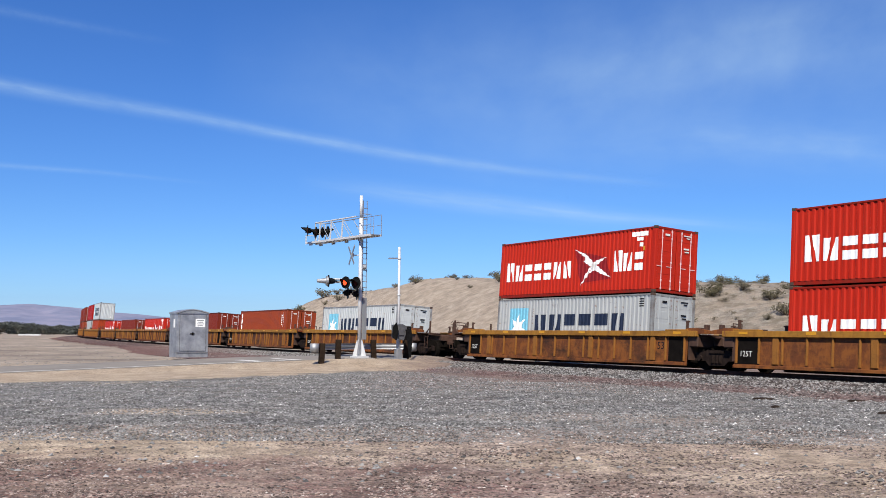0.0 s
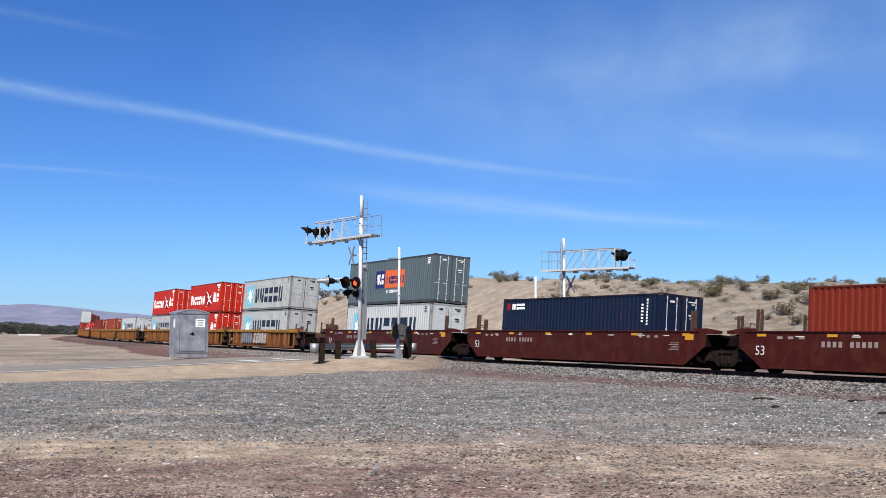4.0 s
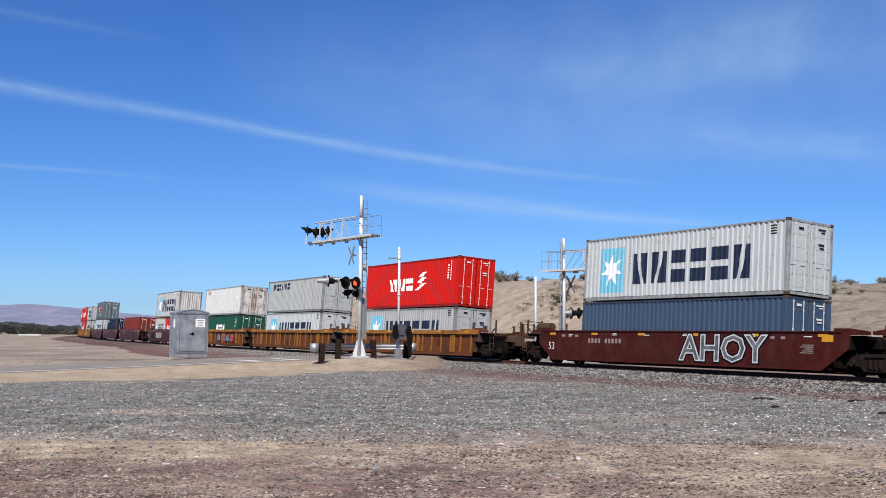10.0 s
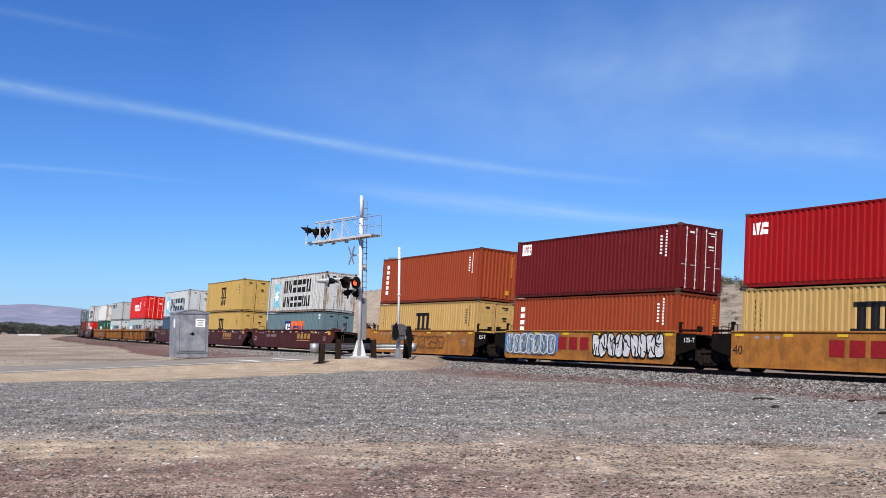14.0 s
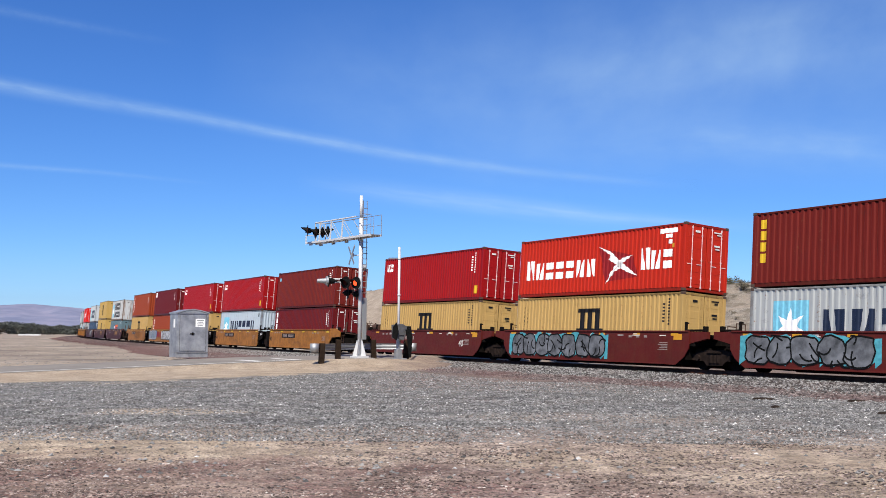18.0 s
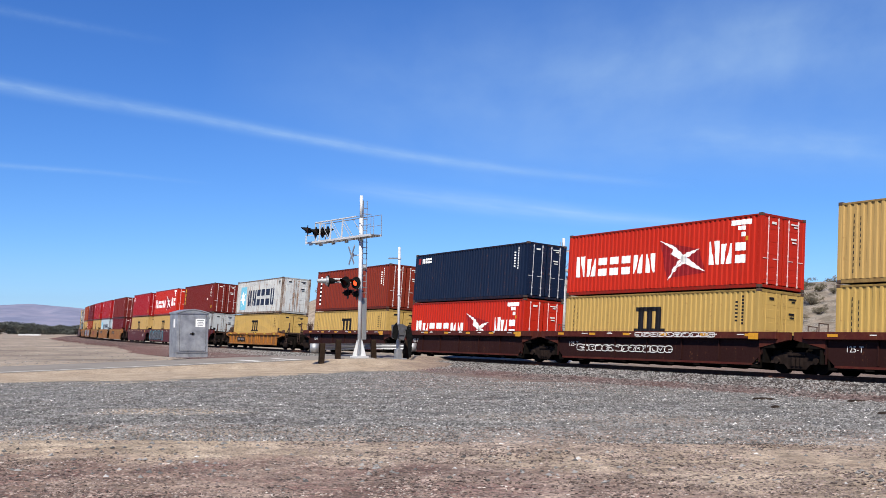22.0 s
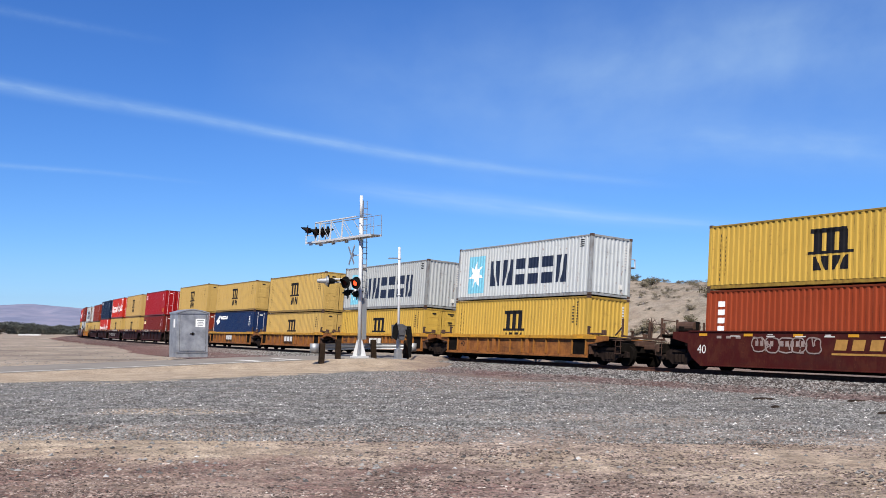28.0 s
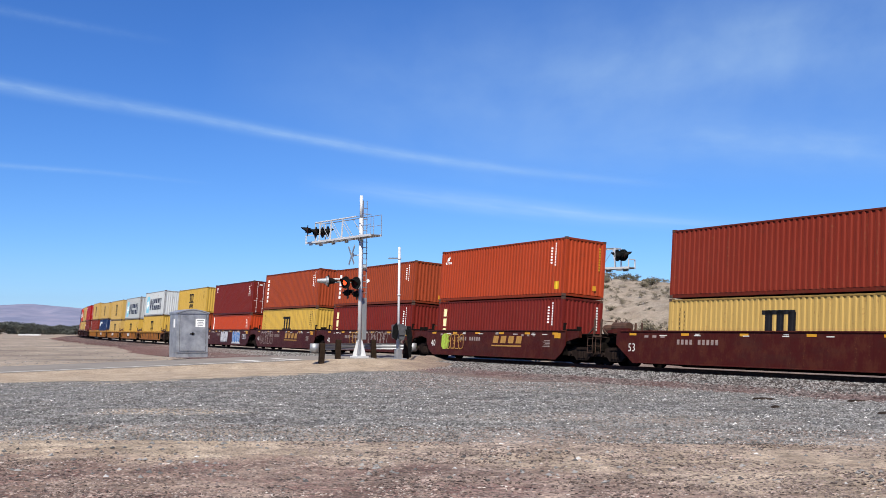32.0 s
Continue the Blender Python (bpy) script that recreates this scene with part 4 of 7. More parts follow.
    if mark != "none":
        key = (mark, length, h)
        if key not in DECALS:
            DECALS[key] = []
            for name, dmat, polys, lift in marks(mark, length, h):
                vs, fs = on_side(polys, length, 1.212, lift)
                me = bpy.data.meshes.new(name)
                me.from_pydata(vs, [], fs)
                DECALS[key].append((name, me, dmat))
        for name, me, dmat in DECALS[key]:
            piece(name, me, dmat, ob)
    return ob

# ---- well cars ----
CARPAINT = {
    "oxbright": paint("red_oxide_maroon", (0.092, 0.012, 0.010), 0.5, 0.25, 0.0, 0.45, 0.25), "ochre40": paint("faded_ochre", (0.27, 0.105, 0.028), 0.6, 0.85, 0.0, 0.8, 0.55), "chord40": paint("yellow_ochre_chord", (0.44, 0.225, 0.03), 0.55, 0.6, 0.0, 0.5, 0.2), "rustchord": paint("rusted_ochre_chord", (0.32, 0.135, 0.028), 0.6, 0.9, 0.0, 0.8, 0.55),
    "ribs": paint("ochre_rib", (0.24, 0.10, 0.022), 0.6, 0.8, 0.0, 0.7, 0.4),
    "ochre": paint("weathered_ochre", (0.215, 0.075, 0.02), 0.65, 0.85, 0.0, 0.8, 0.85), "chord": paint("ochre_chord", (0.31, 0.145, 0.024), 0.6, 0.8, 0.0, 0.7, 0.35),
    "rustochre": paint("rusted_ochre", (0.135, 0.043, 0.016), 0.7, 0.9, 0.0, 0.8, 0.8), "gold": paint("golden_yellow", (0.335, 0.135, 0.027), 0.55, 0.7, 0.0, 0.7, 0.38),
    "oxmaroon": paint("oxide_maroon", (0.05, 0.0068, 0.005), 0.5, 0.25, 0.0, 0.45, 0.3), "brownsill": paint("dark_brown_oxide", (0.068, 0.013, 0.010), 0.6, 0.4, 0.0, 0.5, 0.4), "darkside": paint("lower_side_brown", (0.022, 0.0065, 0.0055), 0.7, 0.4, 0.0, 0.5),
}
CARWORDS = {"ochre": "weathered ochre ribbed", "rustochre": "rusty orange-brown ribbed", "gold": "golden yellow smooth-sided", "goldrib": "golden yellow ribbed", "oxmaroon": "dark maroon smooth-sided", "brownsill": "dark brown deep-sill"}


def frame_side(bm):
    """A cast truck side frame."""
    pts = [(-1.25, 0.36), (-1.25, 0.58), (-0.95, 0.66), (-0.5, 0.78), (0.5, 0.78), (0.95, 0.66), (1.25, 0.58), (1.25, 0.36), (0.95, 0.34), (0.62, 0.34), (0.42, 0.16), (-0.42, 0.16), (-0.62, 0.34), (-0.95, 0.34)]
    prism(bm, pts, "y", -0.07, 0.07)
    for x in (-0.2, 0.0, 0.2):
        bar(bm, (x, 0.05, 0.26), (x, 0.05, 0.58), 0.085, 8)
    for x in (-0.9, 0.9):
        bar(bm, (x, 0.0, 0.45), (x, 0.17, 0.45), 0.12, 10)
    box(bm, 0, 0.02, 0.7, 0.8, 0.2, 0.1)


def wheelset_bm(bm):
    for y in (0.76, -0.76):
        bar(bm, (0, y - 0.065, 0), (0, y + 0.065, 0), 0.455, 24)
        bar(bm, (0, y - 0.10 * (1 if y > 0 else -1), 0), (0, y - 0.065 * (1 if y > 0 else -1), 0), 0.49, 24)
        for a in range(5):
            t = a * 2 * math.pi / 5
            box(bm, 0.26 * math.cos(t), y + 0.066 * (1 if y > 0 else -1), 0.26 * math.sin(t), 0.09, 0.012, 0.09)
    bar(bm, (0, -1.05, 0), (0, 1.05, 0), 0.085, 10)


def bolster_bm(bm):
    box(bm, 0, 0, 0.62, 0.42, 2.0, 0.22, 0.03)
    bar(bm, (0, 0, 0.7), (0, 0, 0.86), 0.2, 12)
    for x in (-0.45, 0.45):
        bar(bm, (x, -0.95, 0.42), (x, 0.95, 0.42), 0.05, 6)


WHEELS = []


def truck(parent, x):
    tm = shared(("side_frame",), frame_side)
    bol = piece("truck", shared(("bolster",), bolster_bm), SOOT, parent, "sooty cast truck", m=Matrix.Translation((x, 0, 0)))
    piece("side_frame", tm, TRUCKM, bol, m=Matrix.Translation((0, 1.0, 0)))
    piece("side_frame", tm, TRUCKM, bol, m=Matrix.Translation((0, -1.0, 0)) @ Matrix.Rotation(math.pi, 4, "Z"))
    for k in (-0.9, 0.9):
        w = piece("wheelset", shared(("wheelset",), wheelset_bm), SOOT, bol, "sooty steel wheels", m=Matrix.Translation((k, 0, 0.455)))
        WHEELS.append((w, k))
    return bol


def text_mesh(txt, size, fat=0.0):
    key = ("text", txt, size, fat)
    if key not in MESHES:
        cu = bpy.data.curves.new("text", "FONT")
        cu.body, cu.size, cu.extrude, cu.resolution_u, cu.offset = txt, size, 0.002, 2, fat
        tmp = new("text", cu)
        MESHES[key] = bpy.data.meshes.new_from_object(tmp)
        bpy.data.objects.remove(tmp)
    return MESHES[key]


# lettering stands on the near side, read from outside: text x runs to the rear
def side_text(parent, txt, size, x, z, mat, y=1.475, name="lettering", fat=0.0, wide=1.0):
    m = Matrix.Translation((x, y, z)) @ Matrix(((-wide, 0, 0, 0), (0, 0, 1, 0), (0, 1, 0, 0), (0, 0, 0, 1)))
    return piece(name, text_mesh(txt, size, fat), mat, parent, m=m)


def flat_marks(name, parent, mat, polys, y=1.472, key=None):
    vs, fs = [], []
    for i, p in enumerate(polys):
        k = len(vs)
        vs += [(x, y[i] if isinstance(y, list) else y, z) for x, z in p]
        fs.append(tuple(range(k, k + len(p))))
    me = bpy.data.meshes.new(name)
    me.from_pydata(vs, [], fs)
    return piece(name, me, mat, parent)


def band(path, width):
    """Short quads along a line of (x, z) points."""
    out = []
    for (x0, z0), (x1, z1) in zip(path, path[1:]):
        d = math.hypot(x1 - x0, z1 - z0) or 1.0
        nx, nz = -(z1 - z0) / d * width / 2, (x1 - x0) / d * width / 2
        out.append([(x0 - nx, z0 - nz), (x1 - nx, z1 - nz), (x1 + nx, z1 + nz), (x0 + nx, z0 + nz)])
    return out


def sprayed(parent, x0, x1, z0, z1, fill, line, n, seed, cloud=None, y=1.474, outline=False, stroke=0.05):
    """A sprayed piece that cannot be read: n swollen overlapping shapes with dark rims and inner strokes, or outlines alone."""
    r = random.Random(seed)
    w, h, zc = (x0 - x1) / n, z1 - z0, (z0 + z1) / 2
    if cloud:
        pts = []
        for i in range(n * 5 + 1):
            pts.append((x0 + 0.25 * w - (x0 - x1 + 0.5 * w) * i / (n * 5), z1 + h * r.uniform(-0.14, 0.06)))
        flat_marks("graffiti_cloud", parent, cloud, [[(a, z0 + h * r.uniform(-0.03, 0.3)), (b[0], z0 + h * r.uniform(-0.03, 0.3)), b, (a, c)] for (a, c), b in zip(pts, pts[1:])], y - 0.004)
    shapes, lines, depth = [], [], []
    for i in range(n):
        c = x0 - w * (i + 0.5) + r.uniform(-0.06, 0.06) * w
        lean, yy = r.uniform(-0.18, 0.18), y + 0.0012 * i
        power = r.uniform(0.5, 0.8)
        rim = []
        for k in range(16):
            a = k * math.pi / 8
            px = math.copysign(abs(math.cos(a)) ** power, math.cos(a)) * w * r.uniform(0.46, 0.6)
            pz = math.copysign(abs(math.sin(a)) ** power, math.sin(a)) * h * r.uniform(0.42, 0.5)
            rim.append((c + px + lean * pz, min(z1, max(z0, zc + pz))))
        strokes = []
        for k in range(3 if not outline else 2):
            sx, sz = c + r.uniform(-0.25, 0.25) * w, zc + r.uniform(-0.3, 0.3) * h
            t0, bend = r.uniform(0, 6.28), r.uniform(-2.6, 2.6)
            path = []
            for j in range(6):
                path.append((sx, min(z1 - 0.03, max(z0 + 0.03, sz))))
                t = t0 + bend * j / 5
                sx += math.cos(t) * w * 0.12
                sz += math.sin(t) * h * 0.11
            strokes += band(path, stroke)
        shapes.append(rim)
        more = band(rim + rim[:1], stroke) + strokes
        lines += more
        depth += [yy + 0.0006] * len(more)
    if not outline:
        flat_marks("graffiti_fill", parent, fill, shapes, [y + 0.0012 * i for i in range(n)])
    flat_marks("graffiti_line", parent, line, lines, depth)


def well_car(style, size, front, rear, label_extra=""):
    """One unit; the truck at its rear is its own, the one ahead belongs to the unit before unless front is 'end'."""
    hl = 6.45 if size == 40 else 8.5
    pitch = 15.78 if size == 40 else 19.75
    ends = {"end": 7.65 if size == 40 else 9.55, "joint": pitch / 2}
    strike = 8.9 if size == 40 else 10.75
    nose = 10.0 if size == 40 else 11.92
    ribbed = style in ("ochre", "rustochre", "goldrib")
    faded = style == "ochre" and size == 40
    body = CARPAINT["gold" if style == "goldrib" else "ochre40" if faded else "oxbright" if "brighter" in label_extra else style]
    chord = CARPAINT["chord40"] if faded else CARPAINT["chord"] if style == "ochre" else CARPAINT["rustchord"] if style == "rustochre" else body
    # the shorter ribbed cars have shallower sides
    lo, hi = (0.29, 1.29) if style == "ochre" and size == 40 else (0.29, 1.24) if style == "goldrib" else (0.13, 1.51)
    k = (hi - lo) / 1.38
    low = Matrix.Translation((0, 0, lo - 0.13 * k)) @ Matrix.Diagonal((1, 1, k, 1))
    ob = thing("well_car", f"{CARWORDS[style]} well car, {'long' if size == 53 else 'short'} unit{label_extra}", "well car", "cars of the train")

    def plate(bm):
        if style == "brownsill":
            prism(bm, [(-hl, 0.7), (-hl + 0.5, 0.28), (hl - 0.5, 0.28), (hl, 0.7), (hl, 1.22), (-hl, 1.22)], "y", 1.29, 1.32)
        elif ribbed:
            prism(bm, [(-hl, 0.13), (hl, 0.13), (hl, 1.44), (-hl, 1.44)], "y", 1.35, 1.38)
        elif style == "gold":
            prism(bm, [(-hl + 0.1, 0.26), (-hl + 0.22, 0.12), (hl - 0.22, 0.12), (hl - 0.1, 0.26), (hl - 0.1, 1.46), (-hl + 0.1, 1.46)], "y", 1.42, 1.455)
        elif size == 53:
            prism(bm, [(-hl - 0.6, 0.9), (-hl + 0.55, 0.12), (hl - 0.55, 0.12), (hl + 0.6, 0.9), (hl + 0.6, 1.5), (-hl - 0.6, 1.5)], "y", 1.42, 1.455)
        else:
            prism(bm, [(-hl - 0.35, 0.8), (-hl - 0.1, 0.45), (-hl + 0.4, 0.12), (hl - 0.4, 0.12), (hl + 0.1, 0.45), (hl + 0.35, 0.8), (hl + 0.35, 1.46), (-hl - 0.35, 1.46)], "y", 1.42, 1.455)
    pm = shared(("side_plate", style, size), plate)

    def top(bm):
        if style == "brownsill":
            box(bm, 0, 1.42, 1.35, 2 * hl + 1.6, 0.2, 0.27, 0.015)
        elif ribbed:
            box(bm, 0, 1.40, 1.395, 2 * hl + 1.2, 0.2, 0.23, 0.012)
            for x in (-hl * 0.93, hl * 0.93):        # thick raised pads over the ends
                box(bm, x, 1.36, 1.54, 1.3, 0.26, 0.06, 0.01)
        else:
            box(bm, 0, 1.43, 1.49, 2 * hl + (0.6 if style != "gold" else -0.2), 0.13, 0.06, 0.01)

    def bottom(bm):
        if ribbed:
            box(bm, 0, 1.41, 0.165, 2 * hl, 0.14, 0.13, 0.012)
        elif style == "brownsill":
            box(bm, 0, 1.31, 0.28, 2 * hl - 1.0, 0.12, 0.08)
        else:
            box(bm, 0, 1.43, 0.15, 2 * hl - 1.9, 0.16, 0.05, 0.008)
    flip = Matrix.Rotation(math.pi, 4, "Z")
    lower = CARPAINT["darkside"] if style == "brownsill" else body
    for m in (Matrix.Identity(4), flip):
        piece("side_plate", pm, lower, ob, m=m @ low)
        piece("top_chord", shared(("top_chord", style if not ribbed else "rib", size), top), chord, ob, m=m @ low)
        piece("bottom_chord", shared(("bottom_chord", style if not ribbed else "rib", size), bottom), body, ob, m=m @ low)
        if ribbed or style == "brownsill":
            n = 12 if size == 40 else 15
            yr, z0, z1 = (1.415, 0.28, 1.36) if ribbed else (1.345, 0.35, 1.22)

            def rib(bm):
                box(bm, 0, 0, (z0 + z1) / 2, 0.075 if ribbed else 0.05, 0.075, z1 - z0, 0.008)
            rm = shared(("rib", ribbed), rib)
            if ribbed:                               # a few broad posts among the thin ribs
                def post(bm):
                    box(bm, 0, 0, (z0 + z1) / 2, 0.27, 0.085, z1 - z0, 0.008)
                for x in (-hl * 0.76, -hl * 0.26, hl * 0.26, hl * 0.76) if size == 53 else (-hl * 0.24, hl * 0.24):
                    piece("side_post", shared(("side_post",), post), body if size == 40 else CARPAINT["ribs"], ob, m=m @ low @ Matrix.Translation((x, yr, 0)))
            for i in range(n + 1):
                x = -hl + 0.12 + (2 * hl - 0.24) * i / n
                if ribbed or i % 2 == 0:
                    piece("rib", rm, CARPAINT["ribs"] if style in ("ochre", "rustochre") else lower, ob, m=m @ low @ Matrix.Translation((x, yr, 0)))

    def floor(bm):
        for i in range(9):
            x = -hl + 0.4 + (2 * hl - 0.8) * i / 8
            box(bm, x, 0, 0.2, 0.35, 2.7, 0.08)
        box(bm, 0, 0, 0.235, 2 * hl - 0.8, 2.6, 0.08)
    piece("floor_frame", shared(("floor_frame", size), floor), SOOT, ob)

    for sgn, kind in ((1, front), (-1, rear)):
        tx = ends[kind]
        m = Matrix.Identity(4) if sgn > 0 else flip
        far = strike if kind == "end" else tx - 0.25

        def platform(bm):
            box(bm, (hl + far) / 2, 0, 1.12, far - hl, 1.0, 0.34, 0.03)
            box(bm, hl + 0.35, 0, 1.12, 0.5, 2.76, 0.5, 0.03)
            box(bm, hl + 0.1, 0, 0.8, 0.12, 2.7, 0.9)
            box(bm, (hl + far) / 2, 0.85, 1.36, (far - hl) * 0.85, 0.75, 0.05)
            box(bm, (hl + far) / 2, -0.85, 1.36, (far - hl) * 0.85, 0.75, 0.05)
        piece("end_platform", shared(("end_platform", size, kind), platform), SOOT if style not in ("ochre", "rustochre") else RUST, ob, m=m @ low)

        def gear(bm):
            box(bm, (hl + far) / 2, 0, 0.78, far - hl - 0.1, 0.5, 0.36, 0.03)
            box(bm, hl + 0.45, 0.75, 0.72, 0.5, 0.5, 0.34, 0.04)
            box(bm, hl + 0.4, -0.7, 0.68, 0.4, 0.6, 0.4, 0.04)
            if kind == "end":
                box(bm, far - 0.3, 0.0, 0.78, 0.24, 2.5, 0.42, 0.03)
                bar(bm, (far - 0.55, 1.0, 0.62), (far - 0.55, -1.0, 0.62), 0.12, 10)
                beam(bm, (far - 0.2, 0.55, 0.85), (far + 0.55, 0.3, 0.32), 0.07, 0.07)
        piece("brake_gear", shared(("brake_gear", size, kind), gear), SOOT, ob, "sooty brake gear and sill", m=m)

        def bulkhead(bm):
            box(bm, hl - (0.95 if size == 53 else 0.2), 0, 0.75, 0.06, 2.6, 1.2)
        piece("bulkhead", shared(("bulkhead", size), bulkhead), SOOT, ob, m=m)

        def shoulder(bm):
            if style == "gold" and kind == "end":
                prism(bm, [(hl - 0.15, 0.62), (hl + 0.35, 0.98), (hl + 1.7, 1.02), (hl + 1.7, 1.36), (hl + 0.9, 1.6), (hl - 0.15, 1.6)], "y", 1.38, 1.44)
            elif style == "gold":
                prism(bm, [(hl - 0.15, 0.5), (hl + 1.0, 0.80), (hl + 1.0, 1.4), (hl - 0.15, 1.42)], "y", 1.36, 1.40)
            else:
                prism(bm, [(hl - 0.1, 1.40), (hl + 1.3, 1.40), (hl + 1.3, 1.52), (hl + 0.6, 1.62), (hl - 0.1, 1.62)] if size == 53 else [(hl - 0.1, 0.9), (hl + 1.3, 1.2), (hl + 1.3, 1.48), (hl - 0.1, 1.48)], "y", 1.22, 1.40)
        for mm in (m, m @ Matrix.Diagonal((1, -1, 1, 1))):
            piece("shoulder", shared(("shoulder", style, size, kind), shoulder), SOOT if style == "gold" and kind != "end" else body, ob, m=mm @ low)

        def corner_guide(bm):
            box(bm, hl - 0.12, 1.30, 1.72, 0.12, 0.06, 0.45)
            box(bm, hl - 0.12, 1.27, 1.9, 0.16, 0.1, 0.06)
            box(bm, hl + 0.4, 1.27, 1.60, 1.04, 0.16, 0.08, 0.01)
            box(bm, hl + 0.9, 1.2, 1.66, 0.14, 0.2, 0.22, 0.01)
        if ribbed:
            for mm in (m, m @ Matrix.Diagonal((1, -1, 1, 1))):
                piece("corner_guide", shared(("corner_guide", size), corner_guide), RUST, ob, m=mm @ Matrix.Translation((0, 0, hi - 1.51)))
        elif size == 40 and style in ("gold", "oxmaroon"):
            piece("corner_guide", shared(("corner_guide", size), corner_guide), SOOT, ob, m=m @ (Matrix.Identity(4) if sgn > 0 else Matrix.Diagonal((1, -1, 1, 1))) @ Matrix.Translation((0.12, 0, -0.06)))
        elif size == 53 and style == "oxmaroon":
            def stake(bm):
                for dx in (0, 0.2):
                    box(bm, hl - 0.35 + dx, 1.30, 1.92, 0.09, 0.09, 0.85)
                box(bm, hl - 0.25, 1.30, 2.2, 0.2, 0.04, 0.06)
            if label_extra == " with tall guide stakes":
                for mm in (m, m @ Matrix.Diagonal((1, -1, 1, 1))):
                    piece("guide_stake", shared(("guide_stake", size), stake), RUST, ob, m=mm)
        if kind == "end":
            def coupler(bm):
                box(bm, (strike + nose) / 2 - 0.1, 0, 0.86, nose - strike, 0.2, 0.2, 0.03)
                prism(bm, [(nose - 0.3, 0.0), (nose - 0.05, 0.22), (nose + 0.02, 0.05), (nose - 0.02, -0.17), (nose - 0.3, -0.15)], "z", 0.7, 1.02)
            piece("coupler", shared(("coupler", size), coupler), RUST, ob, m=m)

            if style == "oxmaroon":
                def tank(bm):
                    bar(bm, (hl + 0.75, 0.62, 1.72), (hl + 1.75, 0.62, 1.72), 0.23, 14)
                    for dx in (0.9, 1.55):
                        box(bm, hl + dx, 0.62, 1.48, 0.06, 0.3, 0.22)
                piece("air_tank", shared(("air_tank", size), tank), RUST, ob, "rusty brake air tank", m=m)

            def stand(bm):
                for y in (1.2, 0.35, -1.2):
                    box(bm, strike - 0.25, y, 1.66, 0.07, 0.09, 0.82, 0.01)
                beam(bm, (strike - 0.25, 1.2, 1.7), (strike - 0.75, 1.2, 1.32), 0.05, 0.05)
                beam(bm, (strike - 0.25, -1.2, 1.7), (strike - 0.75, -1.2, 1.32), 0.05, 0.05)
                bar(bm, (strike - 0.25, 1.2, 1.98), (strike - 0.25, 0.35, 1.98), 0.018, 6)
                box(bm, strike - 0.25, 0, 1.29, 0.1, 2.5, 0.08)
            piece("end_rail", shared(("end_rail", size), stand), RUST, ob, "rusty end posts and rail", m=m)

            def steps(bm):
                for z in (0.5, 0.82, 1.14):
                    box(bm, strike - 0.3, 1.36, z, 0.36, 0.08, 0.022)
                for dx in (0.12, 0.48):
                    box(bm, strike - dx, 1.38, 0.85, 0.022, 0.022, 0.72)
            piece("step", shared(("step", size), steps), RUST, ob, m=m)
            piece("step", shared(("step", size), steps), RUST, ob, m=m @ Matrix.Diagonal((1, -1, 1, 1)))
            if sgn < 0:
                def brake(bm):
                    r = bmesh.ops.create_cone(bm, segments=18, radius1=0.29, radius2=0.29, depth=0.03, cap_ends=False)
                    bmesh.ops.rotate(bm, verts=r["verts"], cent=(0, 0, 0), matrix=Matrix.Rotation(math.pi / 2, 3, "Y"))
                    bmesh.ops.translate(bm, verts=r["verts"], vec=(strike - 0.40, 0.55, 1.98))
                    box(bm, strike - 0.44, 0.55, 1.62, 0.08, 0.2, 0.7)
                    for a in range(4):
                        t = a * math.pi / 4
                        d = Vector((0, math.cos(t), math.sin(t))) * 0.28
                        bar(bm, Vector((strike - 0.40, 0.55, 1.98)) - d, Vector((strike - 0.40, 0.55, 1.98)) + d, 0.016, 5)
                piece("brake_wheel", shared(("brake_wheel", size), brake), RUST, ob, "spoked hand brake wheel", m=m)
        else:
            def link(bm):
                box(bm, tx - 0.3, 0, 0.95, 0.7, 0.4, 0.25, 0.04)

            def grab(bm):
                bar(bm, (hl + 0.6, 0.9, 1.35), (hl + 0.6, 0.9, 1.85), 0.02, 6)
                bar(bm, (hl + 0.6, 0.915, 1.84), (hl + 0.6, 0.4, 1.84), 0.02, 6)
                bar(bm, (hl + 0.6, 0.415, 1.85), (hl + 0.6, 0.415, 1.35), 0.02, 6)
            piece("articulated_joint", shared(("articulated_joint", size), link), SOOT, ob, m=m)
            piece("grab_rail", shared(("grab_rail", size), grab), RUST, ob, m=m)
        if sgn < 0 or kind == "end":
            truck(ob, sgn * tx)
    # reflectors and data panels on the near side
    yf = 1.525 if style == "brownsill" else 1.505 if ribbed else 1.462
    zr = 1.36 if not ribbed else hi - 0.08
    def strip(bm):
        box(bm, 0, 0, 0, 0.44, 0.006, 0.1)
    for i in range(6):
        piece("reflector", shared(("reflector",), strip), YELLOWM if style in ("gold", "goldrib") else AMBER, ob, m=Matrix.Translation((-hl + 0.5 + i * (2 * hl - 1.0) / 5, yf, zr)))
    return ob


# ---- the train: where each unit stands at 16 s, its build and its load ----
FLOOR = 0.282
TRAIN = []


def cars(style, size, first, loads, pitch=None, extra=""):
    n = len(loads)
    pitch = pitch or (15.78 if size == 40 else 19.72)
    for i, load in enumerate(loads):
        TRAIN.append((first - pitch * i, style, size, "end" if i == 0 else "joint", "end" if i == n - 1 else "joint", load, extra))


